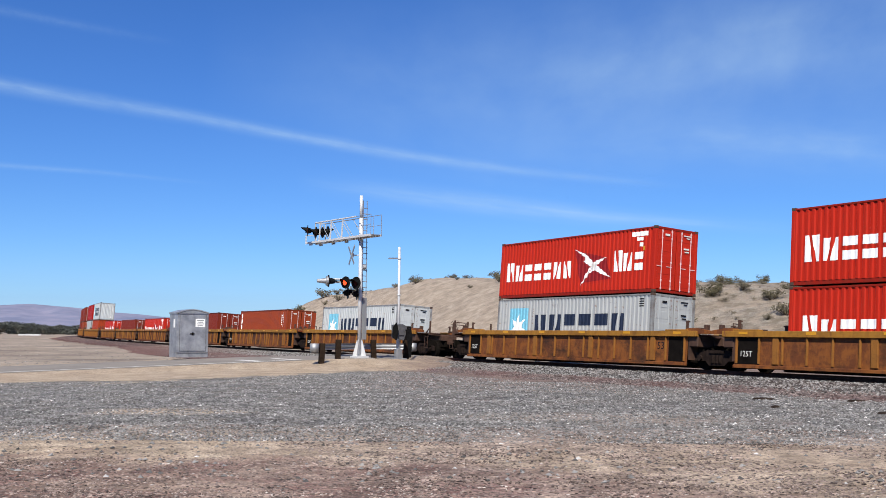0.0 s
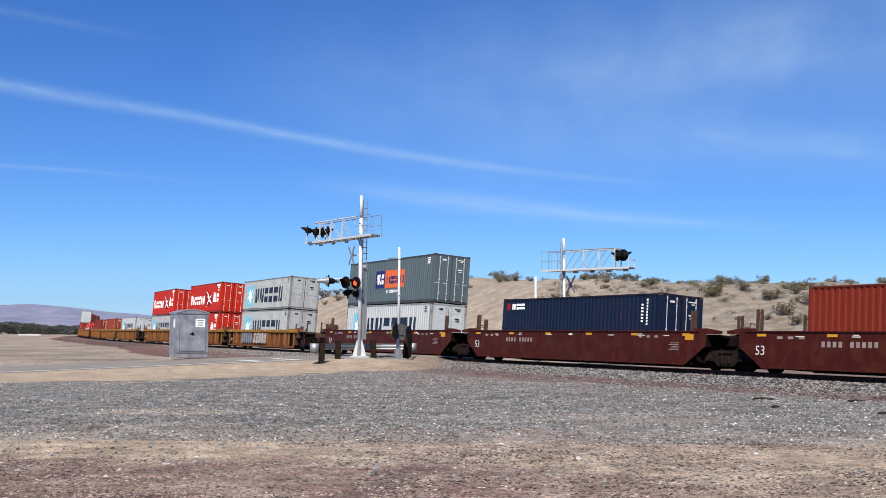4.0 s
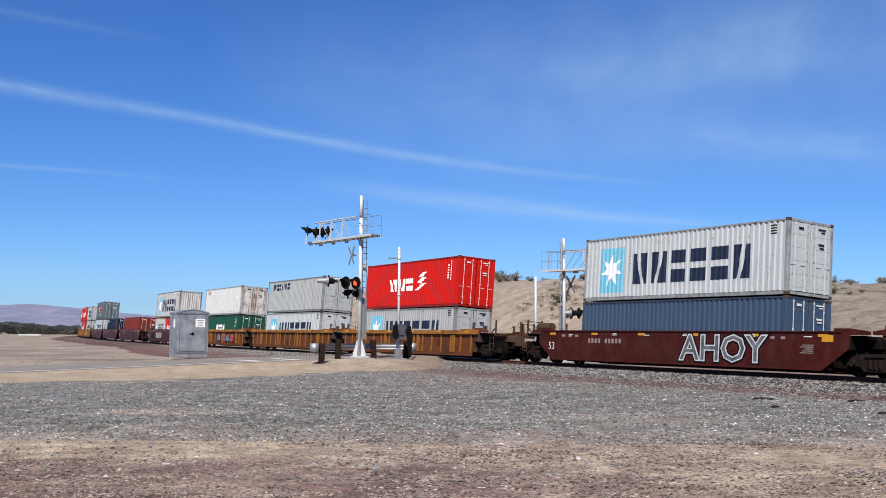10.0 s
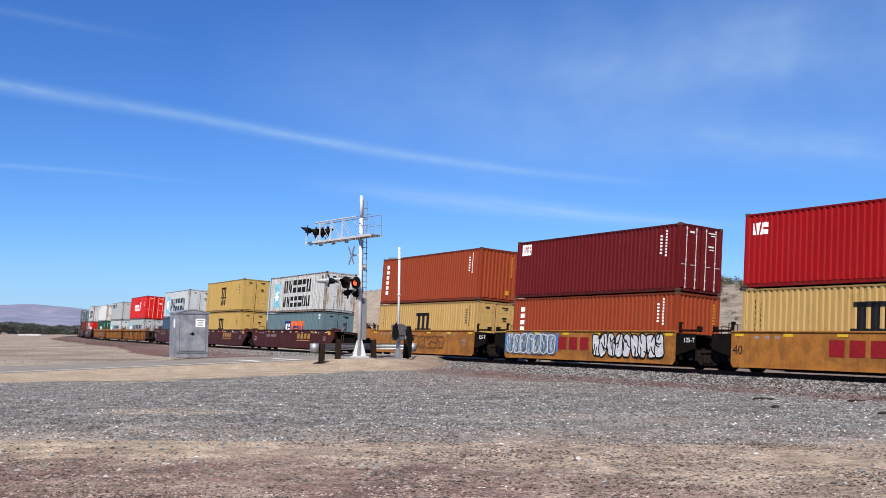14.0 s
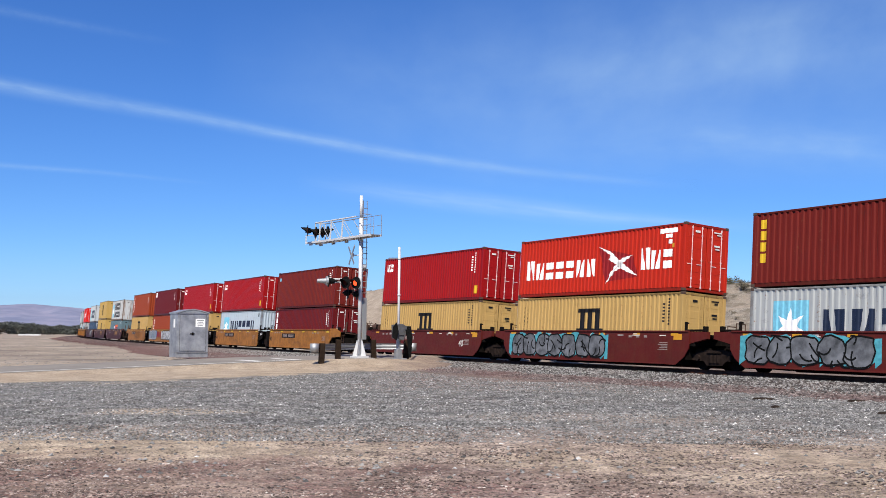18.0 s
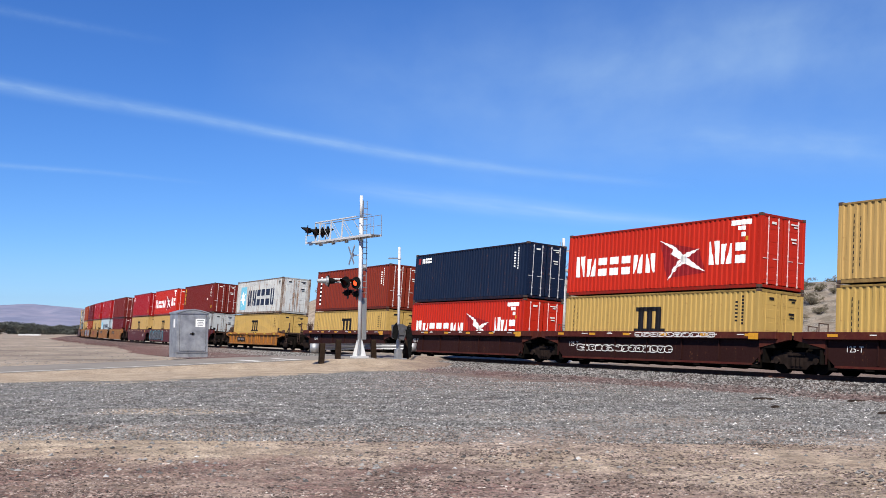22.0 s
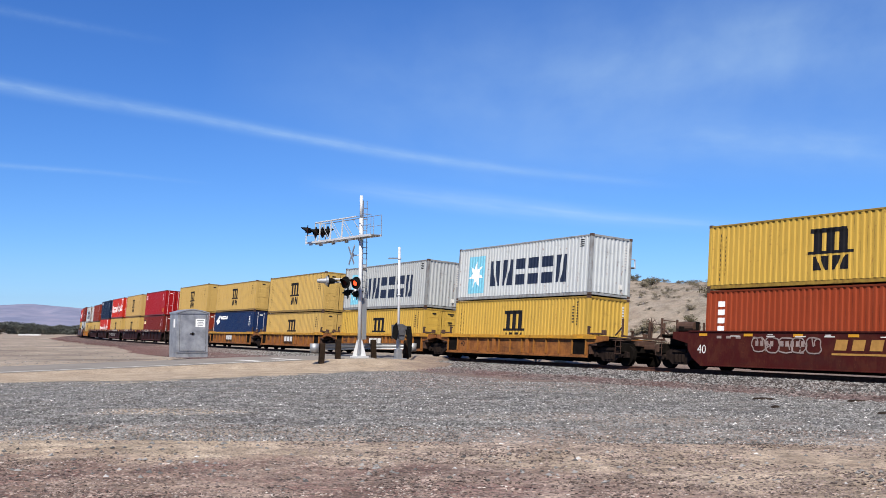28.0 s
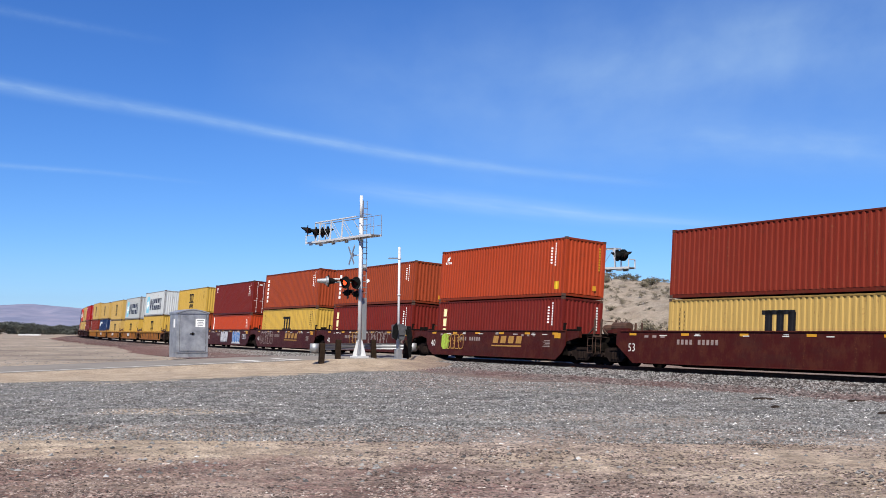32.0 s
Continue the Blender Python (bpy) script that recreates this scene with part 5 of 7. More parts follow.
# each load: bottom, then top; (colour, marks, height, doors to the rear)
cars("ochre", 53, 546.4, [[("oxide", "none", HC, 1), ("rustbrown", "none", HC, 1)], [("oxide", "none", HC, 1), ("oxide", "none", HC, 1)], [("rustbrown", "none", HC, 1), ("oxide", "none", HC, 1)]])
cars("ochre", 53, 483.1, [[("grey", "none", HC, 1), ("red", "none", HC, 1)], [("orangebrown", "none", HC, 1), ("palegrey", "star", HC, 0)]][:2], 15.7)
cars("rustochre", 53, 443.6, [[("flagred", "bird", STD, 1)], [("oxide", "none", STD, 1)], [("flagred", "bird", STD, 1)]])
cars("ochre", 53, 380.4, [[("oxide", "none", HC, 1)], [("rustbrown", "uprightsmall", HC, 1)], [("palegrey", "star", HC, 1)]])
cars("ochre", 53, 317.1, [[("grey", "star", HC, 1), ("flagred", "bird", HC, 1)], [("flagred", "bird", HC, 1), ("flagred", "bird", HC, 1)], [("grey", "star", HC, 1), ("grey", "star", STD, 1)]], 19.6)
cars("oxmaroon", 53, 254.1, [[("palegrey", "star", HC, 1), ("slate", "twin", HC, 1)], [("navy", "smallname", HC, 1)], [("oxide", "none", HC, 1)]], 20.0, " with tall guide stakes")
cars("oxmaroon", 53, 190.5, [[("rustygrey", "star20", STD, 1), ("brightred", "bird20", STD, 0), ("rustygrey", "star", HC, 0)]])
cars("rustochre", 53, 166.7, [[("green", "midname", STD, 1), ("white", "whitepatch", STD, 1)], [("palegrey", "star", STD, 1), ("grey", "line", STD, 1)], [("grey", "star", STD, 1), ("brightred", "wave", HC, 1)]], 19.77)
cars("oxmaroon", 53, 103.2, [[("steelblue", "none", STD, 1), ("palegrey", "star", HC, 1)], [("yellow", "crown", HC, 1), ("yellow", "crown", HC, 1)], [("teal", "twin", STD, 1), ("rustygrey", "star2", HC, 1)]], 19.78)
cars("gold", 40, 41.9, [[("paleyellow", "crown", HC, 1), ("rustbrown", "upright", HC, 0)], [("rustbrown", "upright", HC, 0), ("darkmaroon", "logobox", HC, 1)], [("paleyellow", "crown", HC, 1), ("crimson", "short", HC, 1)],
                        [("paleblue", "star", HC, 0), ("crimson", "short", HC, 1)], [("darkmaroon", "uprightsmall", HC, 1), ("maroon", "dot", HC, 1)]], 15.8)
cars("oxmaroon", 40, -41.45, [[("paleyellow", "crown", HC, 1), ("crimson", "short", HC, 1)], [("paleyellow", "crown", HC, 1), ("flagred", "bird", HC, 1)], [("grey", "star", HC, 1), ("maroon", "goldtop", HC, 1)]], 15.86, " in brighter oxide red")
cars("goldrib", 40, -93.35, [[("yellow", "crown", STD, 1), ("rustygrey", "star", HC, 1)]])
cars("brownsill", 40, -113.25, [[("yellow", "crown", STD, 1), ("oxide", "panel", HC, 1)], [("flagred", "bird", HC, 1), ("navy", "smallname", HC, 1)], [("yellow", "crown", HC, 1), ("flagred", "bird", HC, 1)],
                                [("yellow", "crown", HC, 1), ("paleyellow", "crown", HC, 1)], [("maroon", "yellowlogo", HC, 1), ("crimson", "short", HC, 1)]], 15.71)
cars("ochre", 40, -195.93, [[("oxide", "none", HC, 1), ("yellow", "crown", HC, 1)], [("royal", "horse", HC, 1), ("yellow", "crown", STD, 1)], [("yellow", "crown", STD, 1), ("yellow", "crown", HC, 1)],
                                [("brightyellow", "crown", STD, 1), ("grey", "star", HC, 0)], [("brightyellow", "crown", HC, 0), ("palegrey", "star", HC, 0)]], 15.86)
cars("oxmaroon", 40, -279.2, [[("rustbrown", "upright", HC, 0), ("brightyellow", "crown", STD, 0)], [("orange", "whitestrip", STD, 0), ("maroon", "sail", HC, 1)], [("brightyellow", "crown", HC, 0), ("rustbrown", "upright", HC, 0)],
                              [("maroon", "creamside", HC, 0), ("rustbrown", "birdmid", STD, 0)], [("maroon", "creamside", HC, 0), ("orangebrown", "leaf", HC, 0)]], 15.45)
cars("oxmaroon", 53, -360.64, [[("yellow", "crown", STD, 1), ("oxide", "none", HC, 1)]])

MOVING = []   # (object, its place along the train at 16 s, height above the rail)
UNITS = []
for S0, style, size, fr, re_, load, extra in TRAIN:
    unit = well_car(style, size, fr, re_, extra)
    UNITS.append(unit)
    MOVING.append((unit, S0, 0.0))
    z = FLOOR
    if len(load) == 3:                      # two short boxes under a long one
        for dx, (c0, mk, hh, dr) in zip((3.07, -3.07), load[:2]):
            MOVING.append((container(c0, mk, hh, dr, L20), S0 + dx, z))
        z += load[0][2] + 0.028
        load = load[2:]
    for c0, mk, hh, dr in load:
        MOVING.append((container(c0, mk, hh, dr), S0, z))
        z += hh + 0.028

# lettering and spray paint on single units (index in the train from its head)
def unit_at(S):
    return min(zip(UNITS, TRAIN), key=lambda p: abs(p[1][0] - S))[0]


GREYSP, PALESP, TURQ, LIME = plain("grey_spray", (0.216, 0.223, 0.238), 0.6), plain("white_spray", (0.50, 0.50, 0.51), 0.6), plain("turquoise_spray", (0.072, 0.302, 0.360), 0.6), plain("lime_spray", (0.324, 0.446, 0.058), 0.6)
DIMW = plain("grimy_white_marking", (0.27, 0.21, 0.19), 0.7)
MIDSP = plain("mid_grey_spray", (0.115, 0.12, 0.13), 0.6, 0.0, 0.6, 2.5)
BLUESP = plain("blue_spray", (0.058, 0.180, 0.432), 0.6)
for S0, style, size, fr, re_, load, extra in TRAIN:
    u = unit_at(S0)
    hl = 6.45 if size == 40 else 8.5
    yl = 1.46 if style in ("oxmaroon", "gold") else 1.40 if style != "brownsill" else 1.33
    mk = WHITE if style in ("oxmaroon", "brownsill") else INK
    if style in ("oxmaroon", "gold"):
        side_text(u, str(size), 0.5, hl - 0.2 if size == 53 or style == "gold" or S0 < -50 else -hl + 2.0, 0.62, OFFW if style == "oxmaroon" else INK, yl)
        if not (style == "gold" and round(S0, 1) in (26.1, 10.3)):
            for i in (0, 1, 2, 3, 5, 6, 7, 8, 9):
                flat_marks("number_bar", u, DIMW, [rect(hl - 3.4 - 0.24 * i, hl - 3.25 - 0.24 * i, 0.95, 1.15)], yl + 0.004)
        if style == "gold" and round(S0, 1) not in (26.1, 10.3):
            flat_marks("number_panel", u, BLACK, [rect(hl - 5.9, hl - 3.0, 0.88, 1.22)], yl)
        flat_marks("data_bar", u, DIMW, [rect(-hl + 0.9, -hl + 0.9 + 0.6 - 0.1 * (i % 3), 0.72 + 0.07 * i, 0.75 + 0.07 * i) for i in range(5)] + [rect(-hl + 2.2 + 0.5 * i, -hl + 2.4 + 0.5 * i, 1.22, 1.32) for i in range(3)] + [rect(hl - 1.5 - 0.5 * i, hl - 1.25 - 0.5 * i, 1.22, 1.32) for i in range(3)], yl + 0.004)
    elif style in ("rustochre", "goldrib") or (style == "ochre" and size == 40):
        side_text(u, str(size), 0.42, hl - 1.45 if size == 40 else -hl + 4, 0.65, INK, 1.385)
    if style == "goldrib":
        flat_marks("number_panel", u, BLACK, [rect(hl - 4.6, hl - 2.4, 0.55, 0.85)], 1.4535)
        flat_marks("number_bar", u, DIMW, [rect(hl - 4.4 + 0.21 * i, hl - 4.27 + 0.21 * i, 0.61, 0.79) for i in range(9) if i != 4], 1.457)
    if style == "brownsill":
        side_text(u, "125-T", 0.3, hl - 0.9, 0.8, OFFW, 1.325)
    if style == "gold" and re_ == "joint":
        side_text(u, "125-T", 0.27, -hl - 0.32, 1.05, WHITE, 1.403)
    if style == "ochre" and size == 40:
        flat_marks("end_panel", u, SOOT, [rect(hl - 1.14, hl - 0.15, 0.42, 1.13)], 1.384)
        flat_marks("end_panel", u, SOOT, [rect(-hl + 0.15, -hl + 1.14, 0.42, 1.13)], 1.384)
    if style == "ochre" and size == 53:
        side_text(u, "53", 0.45, -hl + 1.8, 0.75, INK, 1.385)
        flat_marks("end_panel", u, SOOT, [rect(-hl + 0.15, -hl + 1.1, 0.26, 1.31)], 1.384)
        flat_marks("end_panel", u, SOOT, [rect(hl - 1.25, hl - 0.15, 0.26, 1.31)], 1.384)
        side_text(u, "125T", 0.3, hl - 0.25, 0.55, OFFW, 1.387)
ah = unit_at(103.2)
for sz, col, y, fat in ((1.42, BLACK, 1.470, 0.115), (1.42, PALESP, 1.476, 0.055), (1.42, MIDSP, 1.482, 0.0)):
    side_text(ah, "AHOY", sz, -0.85, 0.36, col, y, "graffiti", fat, 1.13)
PINKSP, REDSP, DARKSP = plain("pinkish_white_spray", (0.42, 0.36, 0.33), 0.6), plain("coral_spray", (0.40, 0.07, 0.05), 0.6), plain("dark_grey_spray", (0.055, 0.06, 0.065), 0.6)
SKYSP, BROWNL = plain("grey_blue_spray", (0.17, 0.24, 0.31), 0.6), plain("brown_line", (0.15, 0.06, 0.02), 0.6)
sprayed(unit_at(277.9), 4.8, 1.85, 0.3, 1.34, GREYSP, DARKSP, 5, 3, y=1.456)
sprayed(unit_at(277.9), 1.45, -2.0, 0.3, 1.34, PINKSP, BLACK, 5, 4, y=1.456)
sprayed(unit_at(190.5), 6.2, 4.5, 0.5, 1.15, CARPAINT["oxmaroon"], BLACK, 4, 5, outline=True, stroke=0.09)
sprayed(unit_at(190.5), 3.7, 0.4, 0.45, 1.2, PINKSP, DARKSP, 7, 6)
for x, fl, sd in ((-0.35, SKYSP, 21), (-1.85, REDSP, 22), (-3.3, SKYSP, 23), (-4.7, REDSP, 24)):
    sprayed(unit_at(166.7), x, x - 0.95, 0.42, 1.12, fl, BLACK if fl is SKYSP else REDSP, 1, sd, y=1.456)
for x in (-2.75, -4.3):
    sprayed(unit_at(166.7), x, x - 0.5, 0.42, 0.68, SKYSP, DARKSP, 1, 25, y=1.456)
sprayed(unit_at(26.1), 6.2, 1.9, 0.3, 1.42, SKYSP, DARKSP, 8, 7, BLUESP)
sprayed(unit_at(26.1), 6.1, 2.0, 0.36, 1.36, SKYSP, PALESP, 7, 27, y=1.486, outline=True, stroke=0.06)
sprayed(unit_at(26.1), -0.9, -5.7, 0.3, 1.42, PALESP, BLACK, 9, 8, stroke=0.07)
sprayed(unit_at(41.9), 0.8, -3.1, 0.45, 1.2, CARPAINT["gold"], BROWNL, 5, 9, outline=True, stroke=0.06)
sprayed(unit_at(-57.3), 6.0, -1.4, 0.25, 1.38, MIDSP, BLACK, 7, 10, TURQ, stroke=0.07)
sprayed(unit_at(-73.2), 6.0, 0.3, 0.25, 1.38, MIDSP, BLACK, 5, 11, TURQ, stroke=0.07)
flat_marks("number_bar", unit_at(-73.2), WHITE, [rect(-1.5 - 0.3 * i, -1.3 - 0.3 * i, 1.0, 1.28) for i in range(11) if i != 4], 1.468)
sprayed(unit_at(-294.6), 1.9, -0.4, 0.35, 1.38, PALESP, GREYSP, 4, 12)
sprayed(unit_at(-294.6), -1.9, -4.2, 0.35, 1.38, BLUESP, PALESP, 4, 13)
flat_marks("graffiti_base", unit_at(-294.6), PALESP, [[(-1.7, 0.28), (-4.4, 0.28), (-4.1, 0.52), (-2.0, 0.52)]], 1.468)
sprayed(unit_at(-294.6), -4.9, -5.9, 0.7, 1.1, PALESP, PALESP, 3, 14, outline=True)
sprayed(unit_at(-310.1), 5.4, 2.4, 0.35, 1.38, PALESP, DIMW, 5, 15, outline=True)
sprayed(unit_at(-325.5), 2.4, 0.3, 0.4, 1.38, GOLDM, GOLDM, 4, 16, outline=True)
sprayed(unit_at(-325.5), -0.6, -3.4, 0.35, 1.42, PALESP, DIMW, 6, 17, outline=True)
sprayed(unit_at(-341.0), 5.0, 4.3, 0.45, 1.3, LIME, LIME, 1, 18, stroke=0.09)
sprayed(unit_at(-341.0), 4.5, 2.6, 0.45, 1.32, GOLDM, GOLDM, 4, 19, outline=True)
sprayed(unit_at(-279.2), 3.3, 0.2, 0.7, 1.3, PALESP, DIMW, 5, 20, outline=True)
# hand-sprayed white words that cannot be read, on the dark sills
for S0, x0, x1, zz in ((-144.67, 4.9, -1.6, 0.6), (-144.67, 0.6, -4.2, 1.26), (-160.4, 3.6, 0.6, 1.26), (-176.1, 3.9, 0.7, 1.26)):
    sprayed(unit_at(S0), x0, x1, zz, zz + (0.3 if zz < 1 else 0.18), OFFW, OFFW, int((x0 - x1) / 0.45), int(x0 * 10), y=1.34 if zz < 1 else 1.524, outline=True, stroke=0.035)
# small white data rows along the chords of the maroon and brown cars
for S0, style, size, fr, re_, load, extra in TRAIN:
    if style in ("oxmaroon", "brownsill"):
        u, hl, r = unit_at(S0), (6.45 if size == 40 else 8.5), random.Random(int(S0 * 10))
        y0, zb = (1.466, 1.3) if style == "oxmaroon" else (1.524, 1.36)
        rows = []
        for k in range(7):
            x = -hl + 0.7 + (2 * hl - 1.6) * (k + r.uniform(0.1, 0.6)) / 7
            rows += [rect(x - r.uniform(0.25, 0.5), x, zb, zb + 0.035)] + ([rect(x - 0.3, x - 0.05, zb + 0.06, zb + 0.09)] if k % 2 else [])
        flat_marks("data_bar", u, OFFW, rows, y0)
        flat_marks("end_plate", u, AMBER, [rect(-hl + 0.05, -hl + 0.55, zb - 0.16, zb + 0.08)], y0)
# broad name blocks on the maroon and yellow sides
for S0 in (83.5, 63.6, -279.2, -310.1, -341.0):
    u = unit_at(S0)
    x0 = -1.8 if S0 > 0 else -0.4
    flat_marks("name_bar", u, GOLDM, [[(x0 - 0.72 * i, 0.85), (x0 - 0.72 * i - 0.5, 0.85), (x0 - 0.72 * i - 0.58, 1.22), (x0 - 0.72 * i - 0.08, 1.22)] for i in range(4)] + [rect(x0 - 2.7, x0 + 0.1, 0.68, 0.75)], 1.466)
for S0 in (26.1, 10.3):
    u = unit_at(S0)
    flat_marks("name_bar", u, DARKRED, [rect(1.1 - 0.85 * i, 1.75 - 0.85 * i, 0.62, 1.2) for i in range(3)], 1.466)
for S0 in (-211.8, -227.7, -243.5):
    flat_marks("name_panel", unit_at(S0), plain("brown_panel", (0.09, 0.045, 0.025), 0.7), [rect(-1.0, 1.0, 0.55, 1.05)], 1.4535)
    flat_marks("name_bar", unit_at(S0), OFFW, [rect(0.35 - 0.62 * i, 0.85 - 0.62 * i, 0.62, 0.98) for i in range(3)], 1.455)
# a round emblem on the last unit: a ring with a cross
ring = [[(-5.4 + k * math.cos(a + d), 0.82 + k * math.sin(a + d)) for k, d in ((0.44, 0.0), (0.44, 0.4), (0.36, 0.4), (0.36, 0.0))] for a in [0.3927 * i for i in range(16)]]
flat_marks("round_emblem", unit_at(-360.64), GOLDM, ring + [rect(-5.72, -5.08, 0.77, 0.87), rect(-5.45, -5.35, 0.50, 0.765), rect(-5.45, -5.35, 0.875, 1.14)], 1.466)

# ---- crossing signals ----
LIT = plain("lit_red_lens", (1.0, 0.075, 0.02), 0.3, 0.0, 0.05, glow=1.6)
LENS = plain("dark_red_lens", (0.03, 0.005, 0.004), 0.4)
CONC = plain("concrete", (0.302, 0.281, 0.252), 0.9, 0.0, 0.15, 8.0, bumps=0.2)
GREYBOX = paint("grey_cabinet_paint", (0.26, 0.27, 0.28), 0.45, 0.15, 0.3, 0.35)
FLASH = []


def disc_lens():
    """A lens whose bulb side glows; it turns away when the light is off."""
    if "lens" not in MESHES:
        bm = bmesh.new()
        bmesh.ops.create_cone(bm, cap_ends=True, segments=20, radius1=0.15, radius2=0.15, depth=0.03, matrix=Matrix.Rotation(math.pi / 2, 4, "Y"))
        me = mesh_of(bm, "lens")
        me.materials.append(LENS)
        me.materials.append(LIT)
        for p in me.polygons:
            p.material_index = 1 if p.normal.x > 0.9 else 0
        MESHES["lens"] = me
    return MESHES["lens"]


def flasher(parent, at, face, lit=0, silver=False):
    """One light head at a point, facing a direction: housing, black background disc, long hood, lens."""
    m = Matrix.Translation(at) @ Vector((face[0], face[1], 0)).to_track_quat("X", "Z").to_matrix().to_4x4()

    def housing(bm):
        bar(bm, (-0.22, 0, 0), (-0.03, 0, 0), 0.13, 14, 0.18)
        bar(bm, (-0.3, 0, 0), (-0.22, 0, 0), 0.05, 8)

    def back(bm):
        bar(bm, (-0.03, 0, 0), (-0.005, 0, 0), 0.32, 28)

    def hood(bm):
        n, r, pts = 14, 0.185, []
        for i in range(n + 1):
            a = radians(-38) + radians(256) * i / n
            ln = 0.10 + 0.26 * max(0.0, math.sin(a)) ** 0.7
            c, s = math.cos(a), math.sin(a)
            pts.append([bm.verts.new((0.0, r * c, r * s)), bm.verts.new((ln, r * c, r * s)), bm.verts.new((ln, (r - 0.012) * c, (r - 0.012) * s)), bm.verts.new((0.0, (r - 0.012) * c, (r - 0.012) * s))])
        for p, q in zip(pts, pts[1:]):
            for k in range(4):
                bm.faces.new((p[k], p[(k + 1) % 4], q[(k + 1) % 4], q[k]))
    def tube(bm):
        bar(bm, (0.0, 0, 0), (0.06, 0, 0), 0.25, 18)
        bar(bm, (0.06, 0, 0), (0.36, 0, 0), 0.15, 18, 0.09)
    head = piece("flasher_head", shared(("flasher_head",), housing), BLACK, parent, "black flashing light head", m=m @ Matrix.Diagonal((1.6 if silver else 1.0, 1, 1, 1)))
    piece("background_disc", shared(("background_disc",), back), BLACK, head)
    piece("hood", shared(("tube",), tube) if silver else shared(("hood",), hood), STEEL if silver else BLACK, head)
    lens = new("lens", disc_lens())
    lens.parent = head
    lens.matrix_basis = Matrix.Translation((0.017, 0, 0)) @ Matrix.Rotation(math.pi, 4, "Z")
    if lit:
        FLASH.append((lens, lit))
    return head


def cantilever(base, arm, height, length, truss, label, heads, extension, crossbuck, ladder_side):
    """A mast with a lattice walkway arm over the road. heads: rows of (point, facing, flash group)."""
    ax = Vector((arm[0], arm[1], 0)).normalized()
    m = Matrix.Translation(base) @ ax.to_track_quat("X", "Z").to_matrix().to_4x4()
    inv = m.inverted()
    ob = thing("crossing_signal", label, "crossing signal", "crossing signals", m)
    z0, z1 = truss

    def mast(bm):
        bar(bm, (0, 0, 0.1), (0, 0, height * 0.86), 0.11, 18, 0.10)
        bar(bm, (0, 0, height * 0.86), (0, 0, height), 0.085, 14)

    def foot(bm):
        box(bm, 0, 0, 0.05, 0.72, 0.72, 0.1, 0.01)
        for k in range(4):
            c, s = math.cos(k * math.pi / 2), math.sin(k * math.pi / 2)
            pts = [(0.10, 0.1), (0.38, 0.1), (0.36, 0.2), (0.14, 0.95), (0.10, 0.95)]
            tmp = bmesh.new()
            prism(tmp, pts, "y", -0.012, 0.012)
            bmesh.ops.rotate(tmp, verts=tmp.verts[:], cent=(0, 0, 0), matrix=Matrix.Rotation(k * math.pi / 2 + 0.6, 3, "Z"))
            me = mesh_of(tmp, "tmp")
            bm.from_mesh(me)
            bpy.data.meshes.remove(me)

    def pad(bm):
        box(bm, 0, 0, -0.2, 1.2, 1.2, 0.4, 0.02)
    part("mast", _bm(mast), ALU, ob, "silver painted steel mast", True)
    part("mast_foot", _bm(foot), ALU, ob)
    part("foundation", _bm(pad), CONC, ob, "concrete foundation")
    w = 0.32
    a0, a1 = -extension, length
    for y in (-w, w):
        part("top_chord", _bm(lambda bm: bar(bm, (0.0, y, z1), (a1 * 0.8, y, z1), 0.04 if y > 0 else 0.026, 8)), ALU if y > 0 else STEEL, ob)
        part("hand_rail", _bm(lambda bm: bar(bm, (a0, y, z1), (0.0, y, z1), 0.016, 6)), STEEL, ob)
        part("bottom_chord", _bm(lambda bm: beam(bm, (a0, y, z0), (a1, y, z0), 0.07, 0.11)), ALU, ob)
    part("walkway", _bm(lambda bm: [box(bm, a0 + (a1 - a0) * (i + 0.5) / 14, 0, z0 + 0.02, (a1 - a0) / 14 - 0.04, 2 * w, 0.03) for i in range(14)]), STEEL, ob, "grated walkway")
    n = 3
    for y in (-w, w):
        for i in range(n):
            x0, x1 = 0.25 + (length * 0.72 - 0.25) * i / n, 0.25 + (length * 0.72 - 0.25) * (i + 1) / n
            if y > 0:
                part("strut", _bm(lambda bm: beam(bm, (x1, y, z0), (x1 - 0.12, y, z1), 0.05, 0.08)), ALU, ob)
            part("diagonal", _bm(lambda bm: bar(bm, (x0, y, z0), (x1 - 0.12, y, z1), 0.018, 6)), STEEL, ob)
        for x in (a0, a0 * 0.5):
            part("rail_post", _bm(lambda bm: bar(bm, (x, y, z0), (x, y, z1), 0.018, 6)), STEEL, ob)
        part("mid_rail", _bm(lambda bm: bar(bm, (a0, y, (z0 + z1) / 2), (0.0, y, (z0 + z1) / 2), 0.012, 6)), STEEL, ob)
        for i in range(4):
            x0 = 0.6 + (length - 1.2) * i / 3
            part("hanger", _bm(lambda bm: box(bm, x0, y, z0 - 0.1, 0.34, 0.05, 0.12)), STEEL, ob)
    for x in (a1 * 0.8, a1 - 0.02):
        zt = z1 if x < a1 - 0.1 else z0 + 0.45
        part("end_frame", _bm(lambda bm: [beam(bm, (x, -w, z0), (x, -w, zt), 0.05, 0.05), beam(bm, (x, w, z0), (x, w, zt), 0.05, 0.05), beam(bm, (x, -w, zt), (x, w, zt), 0.05, 0.05)]), ALU, ob)
    # ladder
    y0, y1 = -0.14, -0.37
    lad = part("ladder", _bm(lambda bm: [bar(bm, (0.02, y0, 1.8), (0.02, y0, height - 0.25), 0.024, 6), bar(bm, (0.02, y1, 1.8), (0.02, y1, height - 0.25), 0.024, 6)]), STEEL, ob, "galvanised ladder")
    nr = int((height - 2.2) / 0.3)
